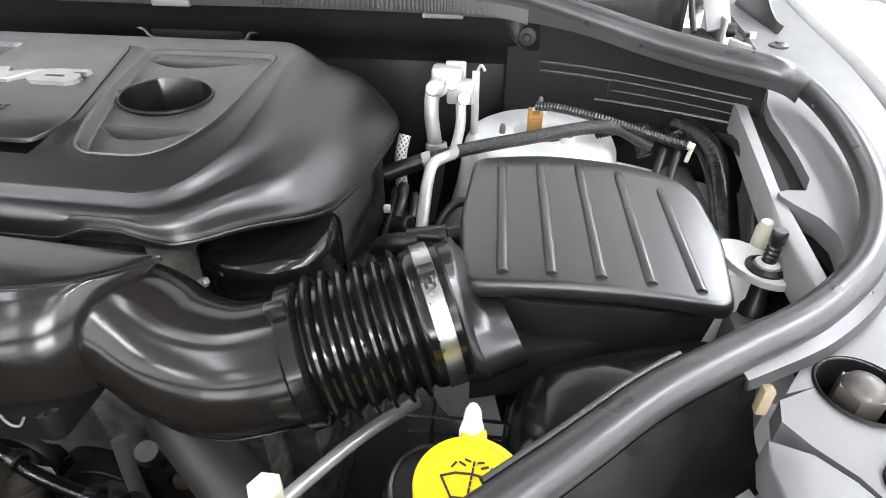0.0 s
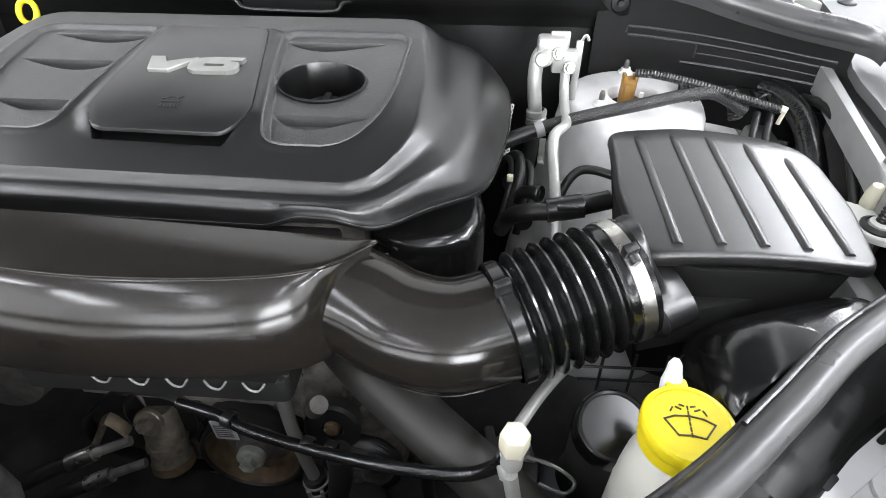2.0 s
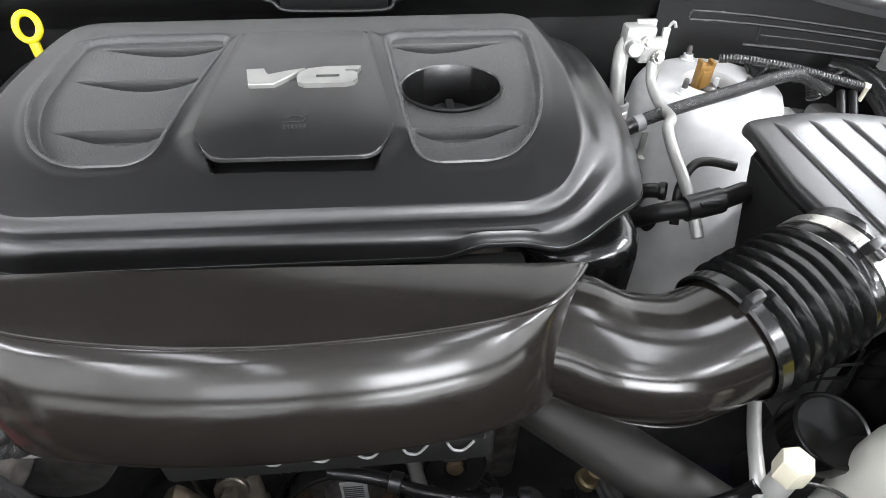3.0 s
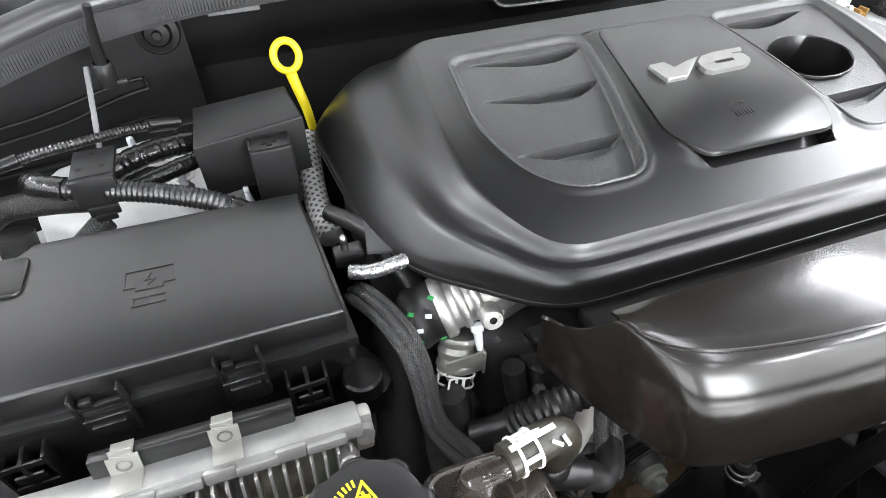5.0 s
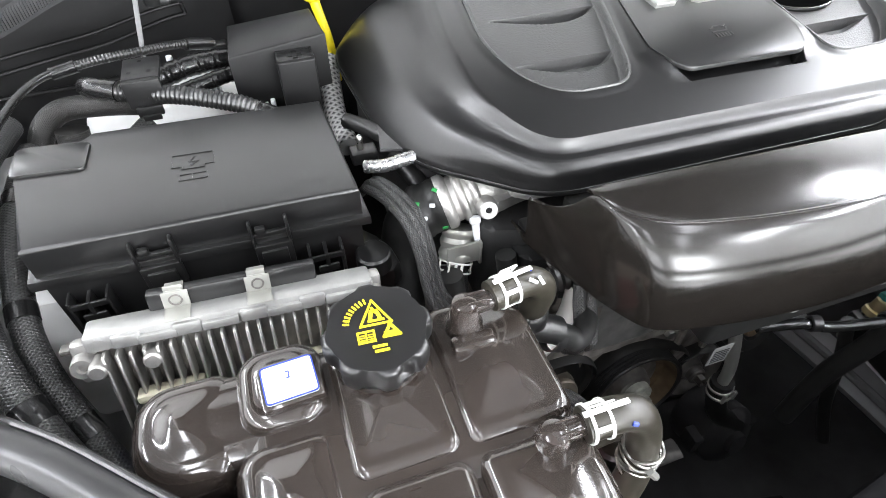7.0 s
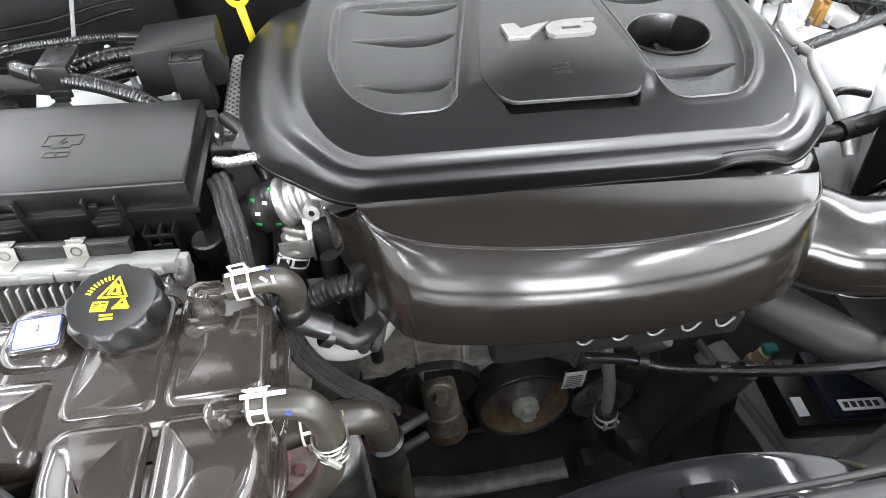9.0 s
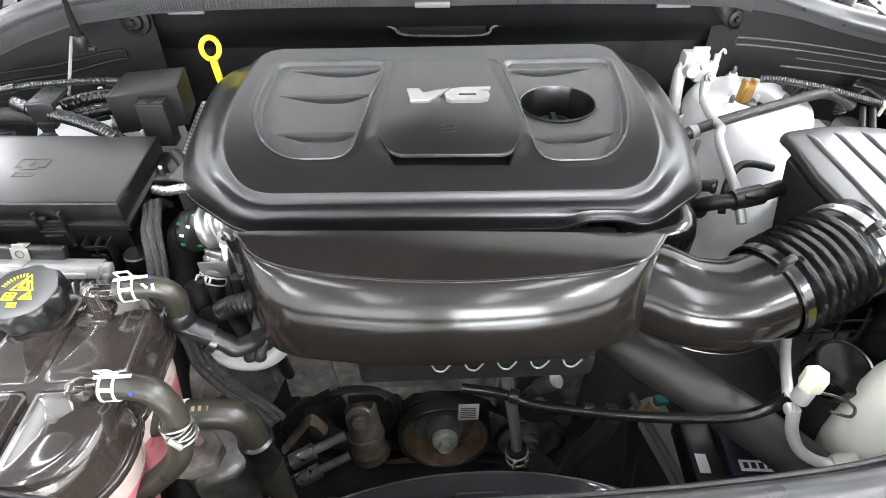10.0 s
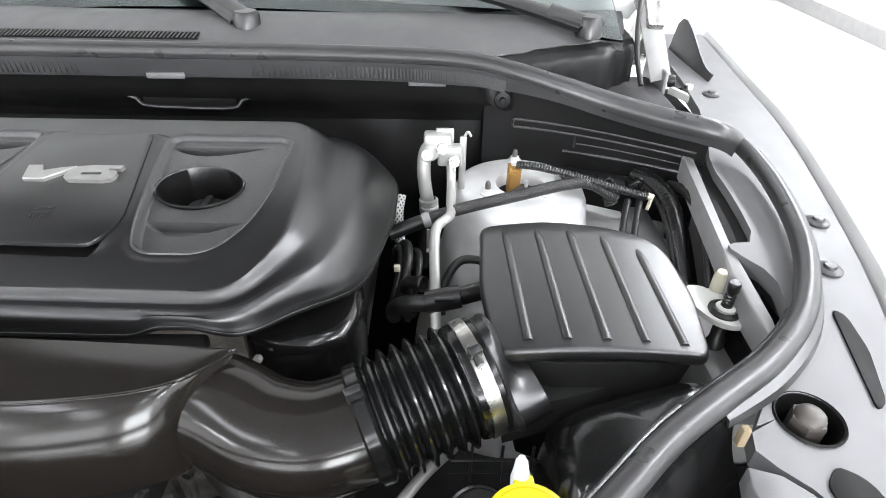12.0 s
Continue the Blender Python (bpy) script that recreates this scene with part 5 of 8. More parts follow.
# ---- engine control module ----
def ecu():
    ec = thing("engine_control_module", (-0.48, 0.37, 0.78), "finned cast aluminium control module on a bracket", "control module")
    top = Vector((-0.48, 0.383, 0.921))
    m = Matrix.Translation(top) @ Matrix.Rotation(radians(3.5), 4, "Y") @ Matrix.Rotation(radians(-14), 4, "X")
    part("housing", box(-0.100, 0.100, 0.000, 0.010, -0.150, 0.004, 0.003, m), CAST, ec)
    rim = part("edge_rim", merge(box(-0.103, 0.103, -0.012, 0.012, -0.008, 0.006, 0.003, m), *[box(x - 0.010, x + 0.010, -0.0145, -0.005, -0.007, 0.004, 0.002, m) for x in (-0.075, -0.035, 0.012, 0.055)]), ALU, ec, "bright machined upper rim")
    for x in (-0.055, -0.012, 0.034, 0.078):
        part("raised_pad", box(x - 0.013, x + 0.013, -0.0155, -0.010, -0.006, 0.001, 0.001, m), ALU, rim)
    for k in range(22):
        x = -0.093 + k * 0.00885
        low = -0.14
        hi = -0.010
        if 2 <= k <= 7:
            low = -0.052
        if 14 <= k <= 19:
            low = -0.040
        part("fin", box(x - 0.0011, x + 0.0011, -0.017, 0.001, low, hi, 0.0008, m, 1), CAST, ec)
    for x in (-0.098, -0.062, 0.090):
        part("screw_boss", lathe(disc_profile(0.0065, 0.018, 0.0015), m @ axis_matrix((x, -0.004, -0.020), (0, -1, 0.1)), 18), CAST, ec)
    for x, w in ((-0.058, 0.027), (0.052, 0.026)):
        plug = part("harness_plug", box(x - w, x + w, -0.050, -0.004, -0.100, -0.058, 0.004, m), BLACK, ec, "black harness plug")
        part("plug_lip", box(x - w * 0.9, x + w * 0.9, -0.020, -0.006, -0.058, -0.050, 0.003, m), IVORY, plug, "cream plug lip")
        part("plug_lever", box(x + w, x + w + 0.004, -0.040, -0.012, -0.085, -0.052, 0.001, m), GREEN, plug, "green plug lever")
        part("plug_lock", box(x - w - 0.003, x - w, -0.045, -0.030, -0.095, -0.070, 0.001, m), BLUE, plug)
    part("data_label", merge(*[box(-0.052 + 0.0022 * k, -0.052 + 0.0022 * k + 0.0012, -0.0162, -0.0152, -0.120, -0.108, 0, m) for k in range(40) if k % 5 != 3]), GREY_LIGHT, ec, "row of pale printed bars")
    part("mounting_lug", merge(lathe([(0.0, 0.016), (0.0030, 0.016), (0.0034, 0.019), (0.0075, 0.019), (0.0082, 0.017), (0.0092, 0.0)], m @ axis_matrix((-0.108, 0.004, -0.020), (0, -1, 0.15)), 20), box(-0.116, -0.098, -0.004, 0.008, -0.040, -0.004, 0.004, m)), CAST, ec)
    part("mounting_lug", merge(lathe([(0.0, 0.014), (0.0028, 0.014), (0.0032, 0.017), (0.0064, 0.017), (0.0070, 0.015), (0.0080, 0.0)], m @ axis_matrix((0.104, 0.006, -0.012), (0, -1, 0.15)), 20), box(0.098, 0.111, -0.004, 0.009, -0.030, 0.004, 0.003, m)), CAST, ec)
    bar = part("bracket_bar", box(-0.060, 0.062, 0.006, 0.016, 0.004, 0.020, 0.002, m), BLACK, ec, "black bracket bar")
    part("bracket_wing", box(-0.125, -0.060, 0.004, 0.014, -0.016, -0.012, 0.001, m), DARK_STEEL, bar)
    for x in (-0.040, 0.018):
        cl = part("spring_clip", merge(box(x - 0.0092, x + 0.0092, 0.0035, 0.0047, -0.002, 0.0205, 0.0005, m), box(x - 0.0066, x + 0.0066, 0.0035, 0.0155, 0.0205, 0.0217, 0.0005, m), box(x - 0.0066, x + 0.0066, 0.0040, 0.0052, 0.0200, 0.0255, 0.0005, m), box(x - 0.0092, x + 0.0092, -0.0130, 0.0040, 0.0062, 0.0072, 0.0004, m)), SILVER_CLIP, ec, "pale zinc spring clip")
        part("clip_dimple", tube([tuple(m @ Vector((x + 0.0042 * math.cos(q), 0.0031, 0.0135 + 0.0042 * math.sin(q)))) for q in [math.tau * k / 12 for k in range(12)]], 0.0007, 6, 2, closed=True), DARK_STEEL, cl)


ecu()


# ---- coolant tank ----
def scalloped(m, r, bites):
    """Turn-cap with a flat top and a rim bitten by shallow round scallops."""
    seg = bites * 14
    bm = bmesh.new()

    def ring(k, z, depth):
        out = []
        for j in range(seg):
            a = math.tau * j / seg
            w = abs(((a * bites / math.tau) % 1.0) - 0.5) * 2
            bite = max(0.0, 1 - (w / 0.66) ** 2)
            q = r * k - depth * bite
            out.append(bm.verts.new(m @ Vector((math.cos(a) * q, math.sin(a) * q, z))))
        return out

    prof = [(0.90, 0.0160, 0.0035), (0.965, 0.0165, 0.0042), (0.985, 0.0185, 0.0048), (1.0, 0.026, 0.0048), (1.0, 0.0325, 0.0048), (0.985, 0.0350, 0.0044), (0.955, 0.0368, 0.0036), (0.91, 0.0377, 0.0018), (0.87, 0.0378, 0.0), (0.84, 0.0375, 0.0), (0.4, 0.0375, 0.0)]
    rings = [ring(*p) for p in prof]
    for A, B in zip(rings, rings[1:]):
        for j in range(seg):
            bm.faces.new((A[j], A[(j + 1) % seg], B[(j + 1) % seg], B[j]))
    bm.faces.new(rings[-1])
    return bm


def coolant_tank():
    tk = thing("coolant_tank", (-0.40, 0.23, 0.78), "dark glossy coolant tank with bulging lobes and a pink lower wall", "coolant tank")
    # bounds and top of each lobe, shoulder radii across and down
    lobes = [(-0.549, -0.483, 0.243, 0.320, 0.9450, 0.014, 0.018), (-0.483, -0.427, 0.2585, 0.320, 0.953, 0.010, 0.013), (-0.490, -0.4265, 0.183, 0.2580, 0.9475, 0.012, 0.017), (-0.4265, -0.3570, 0.2118, 0.322, 0.9490, 0.008, 0.011), (-0.3570, -0.2840, 0.2118, 0.319, 0.9500, 0.009, 0.013), (-0.4290, -0.3560, 0.1150, 0.2122, 0.9510, 0.012, 0.021), (-0.3576, -0.2820, 0.1150, 0.2122, 0.9505, 0.012, 0.021)]
    corners = [(0.014, 0.024, 0.034, 0.016), 0.018, (0.012, 0.018, 0.036, 0.012), (0.012, 0.012, 0.010, 0.010), (0.030, 0.012, 0.010, 0.014), (0.010, 0.016, 0.058, 0.014), (0.016, 0.010, 0.014, 0.052)]
    for (a, b, c, d, z, rh, rv), rc in zip(lobes, corners):
        part("shell_lobe", pad(a, b, c, d, 0.896, z, rh, rv, rc, 0.0058, 0.0), TANK_TOP, tk, "dark glossy bulging lobe")
    for a in ((-0.549, -0.43, 0.243, 0.320, 0.894, 0.9405, 0.020, 0.028, 0.030), (-0.489, -0.285, 0.185, 0.320, 0.894, 0.9415, 0.022, 0.030, 0.036), (-0.428, -0.283, 0.116, 0.24, 0.894, 0.9370, 0.030, 0.036, 0.058)):
        part("shell_web", pad(*a), TANK_TOP, tk, "flowing shell between the lobes")
        part("weld_seam", pad(a[0] - 0.006, a[1] + 0.006, a[2] - 0.006, a[3] + 0.004, 0.889, 0.8975, 0.002, 0.002, a[8] + 0.004, 0.0005, 0.0, 3), TANK_TOP, tk, "flanged weld seam")
        part("lower_wall", pad(a[0] + 0.002, a[1] - 0.002, a[2] + 0.002, a[3] - 0.002, 0.851, 0.8935, 0.004, 0.004, a[8], 0.001, -0.003), CREAM, tk, "cream translucent lower wall")
        part("coolant_level", pad(a[0] + 0.0052, a[1] - 0.0052, a[2] + 0.0052, a[3] - 0.005, 0.77, 0.8508, 0.003, 0.002, a[8], 0.001, -0.010), PINK, tk, "pink coolant showing through the wall")
    # raised pads and brackets
    part("shell_pad", box(-0.345, -0.315, 0.270, 0.283, 0.944, 0.9525, 0.003), TANK_TOP, tk)
    lm = Matrix.Translation((-0.448, 0.282, 0.956)) @ Matrix.Rotation(radians(10), 4, "X") @ Matrix.Rotation(radians(3), 4, "Z") @ Matrix.Diagonal((0.92, 0.92, 1, 1))
    part("label_seat", box(-0.021, 0.021, -0.017, 0.017, -0.012, 0.0, 0.004, lm), TANK_TOP, tk)
    lb = part("label", prism(rounded([(-0.0175, -0.0135), (0.0175, -0.0135), (0.0175, 0.0135), (-0.0175, 0.0135)], 0.003, 4), 0.0, 0.0012, 0.0003, None, lm), LABEL_WHITE, tk, "white label with a blue border")
    part("label_border", strip(rounded([(-0.0170, -0.0130), (0.0170, -0.0130), (0.0170, 0.0130), (-0.0170, 0.0130)], 0.0028, 4), 0.0010, 0.0016, lm, True), BLUE, lb, smooth=False)
    part("label_print", merge(strip([(0.0006, 0.0055), (0.0002, 0.0025)], 0.0009, 0.0016, lm), strip([(-0.0015, 0.0060), (0.0006, 0.0060)], 0.0008, 0.0016, lm), strip([(-0.0015, 0.0015), (0.0006, 0.0015)], 0.0009, 0.0016, lm)), BLUE, lb, smooth=False)
    # pressure cap
    cm = Matrix.Translation((-0.390, 0.292, 0.938)) @ Matrix.Rotation(radians(4), 4, "X")
    part("filler_neck", lathe([(0.026, -0.01), (0.026, 0.012), (0.024, 0.014)], cm, 32), TANK_TOP, tk)
    cap = part("pressure_cap", scalloped(cm, 0.0350, 8), BLACK, tk, "scalloped black pressure cap with yellow warning print")
    part("cap_skirt", lathe([(0.0285, 0.010), (0.0295, 0.012), (0.0295, 0.026)], cm, 40), BLACK, cap)
    pm = cm @ Matrix.Translation((0, 0, 0.0376)) @ Matrix.Rotation(radians(-4), 4, "Z") @ Matrix.Diagonal((0.82, 0.82, 1, 1))
    ink = [strip([(-0.012, 0.002), (0.012, 0.002), (0.0, 0.024)], 0.0017, 0.0004, pm, True)]
    ink += [strip([(-0.004, 0.006), (-0.002, 0.014), (0.002, 0.014), (0.004, 0.006)], 0.003, 0.0004, pm), strip([(-0.005, 0.0055), (0.006, 0.0055)], 0.002, 0.0004, pm), strip([(-0.001, 0.017), (0.001, 0.013)], 0.002, 0.0004, pm)]
    ink += [strip([(-0.015, -0.012), (-0.003, -0.012), (-0.003, -0.003), (-0.015, -0.003)], 0.0016, 0.0004, pm, True), strip([(-0.009, -0.011), (-0.009, -0.004)], 0.0012, 0.0004, pm)]
    ink += [strip([(-0.0135 + 0.006 * k, -0.006 - 0.002 * j), (-0.0105 + 0.006 * k, -0.006 - 0.002 * j)], 0.0008, 0.0004, pm) for k in (0, 1) for j in (0, 1, 2)]
    ink += [strip([(0.006, -0.008), (0.013, -0.008)], 0.004, 0.0004, pm), strip([(0.004, -0.010), (0.016, -0.010), (0.010, 0.0)], 0.0024, 0.0004, pm, True)]
    ink += [strip([(-0.005 + 0.0035 * k, -0.017), (-0.003 + 0.0035 * k, -0.017)], 0.0022, 0.0004, pm) for k in range(3)] + [strip([(-0.004 + 0.0035 * k, -0.021), (-0.002 + 0.0035 * k, -0.021)], 0.0022, 0.0004, pm) for k in range(3)]
    for k in range(9):
        a = radians(168 - k * 8)
        ink.append(strip([(math.cos(a) * 0.021, math.sin(a) * 0.021 + 0.002), (math.cos(a) * 0.0245, math.sin(a) * 0.0245 + 0.002)], 0.0015, 0.0004, pm))
    part("warning_print", merge(*ink), YELLOW_INK, cap, "yellow printed warning symbols", smooth=False)
    # two outlet fittings
    for x, y, z in ((-0.331, 0.293, 0.965), (-0.311, 0.199, 0.952)):
        part("outlet_fitting", merge(lathe([(0.0135, -0.030), (0.0128, -0.014), (0.0098, -0.009), (0.0098, 0.002), (0.0080, 0.0062), (0.0045, 0.0078), (0.0, 0.008)], Matrix.Translation((x, y, z)), 28), tube([(x, y, z), (x + 0.030, y + 0.003, z - 0.001)], 0.0068, 14, 3), box(x + 0.001, x + 0.016, y - 0.0048, y - 0.0032, z + 0.002, z + 0.0085, 0.0006), box(x + 0.001, x + 0.016, y + 0.0032, y + 0.0048, z + 0.002, z + 0.0085, 0.0006)), TANK_TOP, tk, "moulded outlet fitting")


coolant_tank()


def square_clamp(parent, p, axis, r, size=0.0130, tang=True, name="spring_clamp"):
    """White spring clamp: band round the hose with an open square loop on top."""
    d = Vector(axis).normalized()
    up = Vector((0, 0, 1))
    up = (up - d * up.dot(d)).normalized()
    side = d.cross(up)
    p = Vector(p)
    m = Matrix((( d.x, side.x, up.x, p.x), (d.y, side.y, up.y, p.y), (d.z, side.z, up.z, p.z), (0, 0, 0, 1)))
    w = size * 0.5
    band = lathe([(r, -w), (r + 0.0010, -w), (r + 0.0010, -w + 0.0019), (r, -w + 0.0019)], axis_matrix(p, d), 36)
    band2 = lathe([(r, w - 0.0019), (r + 0.0010, w - 0.0019), (r + 0.0010, w), (r, w)], axis_matrix(p, d), 36)
    bars = []
    for a in (-50, 35, 120, 215):
        bm_ = m @ Matrix.Rotation(radians(a), 4, "X")
        bars.append(box(-w, w, -0.0016, 0.0016, r, r + 0.0011, 0.0003, bm_))
    ob = part(name, merge(band, band2, *bars), WHITE_CLIP, parent, "white spring clamp")
    lm = m @ Matrix.Translation((0, -0.004, r)) @ Matrix.Rotation(radians(-24), 4, "X")
    h, k = size * 1.0, 0.0020
    part("clamp_loop", merge(box(-w, -w + k, -0.0006, 0.0006, -0.003, h, 0.0004, lm), box(w - k, w, -0.0006, 0.0006, -0.003, h, 0.0004, lm), box(-w + 0.001, w - 0.001, -0.0006, 0.0006, h - k, h + 0.0006, 0.0004, lm), box(-w, w, -0.0006, 0.0006, -0.003, 0.0012, 0.0004, lm)), WHITE_CLIP, ob)
    if tang:
        part("clamp_tang", box(-size * 0.8, size * 1.5, -0.0018, 0.0018, r + 0.0012, r + 0.0024, 0.0005, m), WHITE_CLIP, ob)


# coolant hoses
def hoses():
    h = thing("upper_coolant_hose", (-0.27, 0.305, 0.84), "black rubber hose from the tank with a white clamp", "coolant hose", "coolant hoses")
    part("hose", tube([(-0.312, 0.296, 0.966), (-0.295, 0.299, 0.966), (-0.280, 0.302, 0.963), (-0.270, 0.304, 0.954), (-0.267, 0.305, 0.942), (-0.270, 0.306, 0.928), (-0.272, 0.307, 0.920)], 0.0108, 20, 8), HOSE, h)
    square_clamp(h, (-0.300, 0.298, 0.966), (1, 0.15, 0), 0.0110)
    part("paint_mark", merge(tube([(-0.285, 0.294, 0.9755), (-0.280, 0.291, 0.9735)], 0.0013, 6, 2), tube([(-0.277, 0.296, 0.9735), (-0.275, 0.291, 0.970)], 0.0013, 6, 2)), LABEL_WHITE, h)
    part("paint_mark", tube([(-0.282, 0.303, 0.9748), (-0.280, 0.302, 0.9740)], 0.0015, 6, 2), BLUE, h)
    t = thing("hose_tee", (-0.25, 0.31, 0.85), "black plastic tee joining hoses in front of the engine", "hose fitting")
    part("tee_body", merge(lathe([(0.0125, -0.010), (0.0140, -0.008), (0.0140, 0.004), (0.0120, 0.007)], Matrix.Translation((-0.272, 0.307, 0.918)), 24), tube([(-0.290, 0.312, 0.918), (-0.280, 0.309, 0.910), (-0.266, 0.306, 0.900), (-0.246, 0.304, 0.888)], 0.0118, 16, 5)), BLACK, t)
    part("side_hose", tube([(-0.252, 0.304, 0.890), (-0.235, 0.303, 0.876), (-0.226, 0.302, 0.869), (-0.212, 0.312, 0.866), (-0.200, 0.330, 0.862)], 0.0100, 18, 6), RUBBER, t)
    part("side_collar", lathe([(0.0120, -0.003), (0.0132, -0.002), (0.0132, 0.006), (0.0120, 0.007)], axis_matrix((-0.250, 0.304, 0.882), (0.8, 0, -0.55)), 20), BLACK, t)
    for k in (0, 1):
        part("braided_end", tube([(-0.206 + 0.011 * k, 0.340, 0.890), (-0.209 + 0.011 * k, 0.330, 0.873), (-0.214 + 0.011 * k, 0.313, 0.858), (-0.219 + 0.011 * k, 0.306, 0.848), (-0.222 + 0.011 * k, 0.318, 0.832)], 0.0058, 14, 6), BRAID, t)


    h2 = thing("lower_coolant_hose", (-0.26, 0.20, 0.86), "black rubber hose bending down with white and steel clamps", "coolant hose", "coolant hoses")
    part("hose", tube([(-0.292, 0.200, 0.952), (-0.272, 0.200, 0.952), (-0.256, 0.199, 0.946), (-0.248, 0.197, 0.932), (-0.244, 0.194, 0.912), (-0.246, 0.188, 0.885), (-0.256, 0.182, 0.860), (-0.285, 0.172, 0.835), (-0.31, 0.165, 0.81)], 0.0112, 20, 8), HOSE, h2)
    square_clamp(h2, (-0.284, 0.200, 0.952), (1, 0, 0), 0.0114)
    for dz in (-0.0105, -0.007, -0.001, 0.0025, 0.009, 0.012):
        part("wire_clamp", tube([(-0.2445 + 0.0128 * math.cos(a), 0.1915 + 0.0128 * math.sin(a), 0.898 + dz + 0.0022 * math.sin(2 * a + 900 * dz)) for a in [math.tau * k / 16 for k in range(16)]], 0.0010, 6, 2, closed=True), STEEL, h2, "coiled wire clamp")
    part("clamp_screw", tube([(-0.248, 0.1775, 0.905), (-0.240, 0.1765, 0.892)], 0.0028, 8, 2), SILVER_CLIP, h2)
    part("paint_mark", tube([(-0.266, 0.190, 0.956), (-0.263, 0.189, 0.955)], 0.0016, 6, 2), BLUE, h2)
    h3 = thing("tank_outlet_hose", (-0.23, 0.24, 0.72), "thick dark rubber hose running from the tank and bending down", "coolant hose", "coolant hoses")
    part("hose", tube([(-0.300, 0.228, 0.852), (-0.275, 0.231, 0.854), (-0.246, 0.234, 0.854), (-0.224, 0.237, 0.846), (-0.213, 0.238, 0.828), (-0.210, 0.238, 0.790)], 0.0152, 22, 8), HOSE, h3)
    square_clamp(h3, (-0.268, 0.232, 0.854), (1, 0.1, 0), 0.0154, 0.014, False)
    part("print_bars", merge(*[box(-0.0016, 0.0016, -0.0025, 0.0025, -0.0003, 0.0004, 0, axis_matrix((-0.252 + 0.006 * k, 0.230 + 0.0006 * k, 0.8690 - 0.0004 * k * k), (0, -0.3, 1))) for k in range(5)]), TAN, h3, "faint printed bars")
    part("quick_coupling", lathe([(0.0155, 0.0), (0.0185, 0.003), (0.0185, 0.010), (0.0165, 0.014), (0.0165, 0.04), (0.0190, 0.044), (0.0190, 0.056), (0.015, 0.06)], axis_matrix((-0.210, 0.238, 0.800), (0, -0.05, -1)), 24), BLACK, h3, "black quick coupling")
    part("lower_hose", tube([(-0.208, 0.236, 0.75), (-0.205, 0.23, 0.68), (-0.20, 0.22, 0.60)], 0.018, 16, 6), HOSE, h3)


hoses()


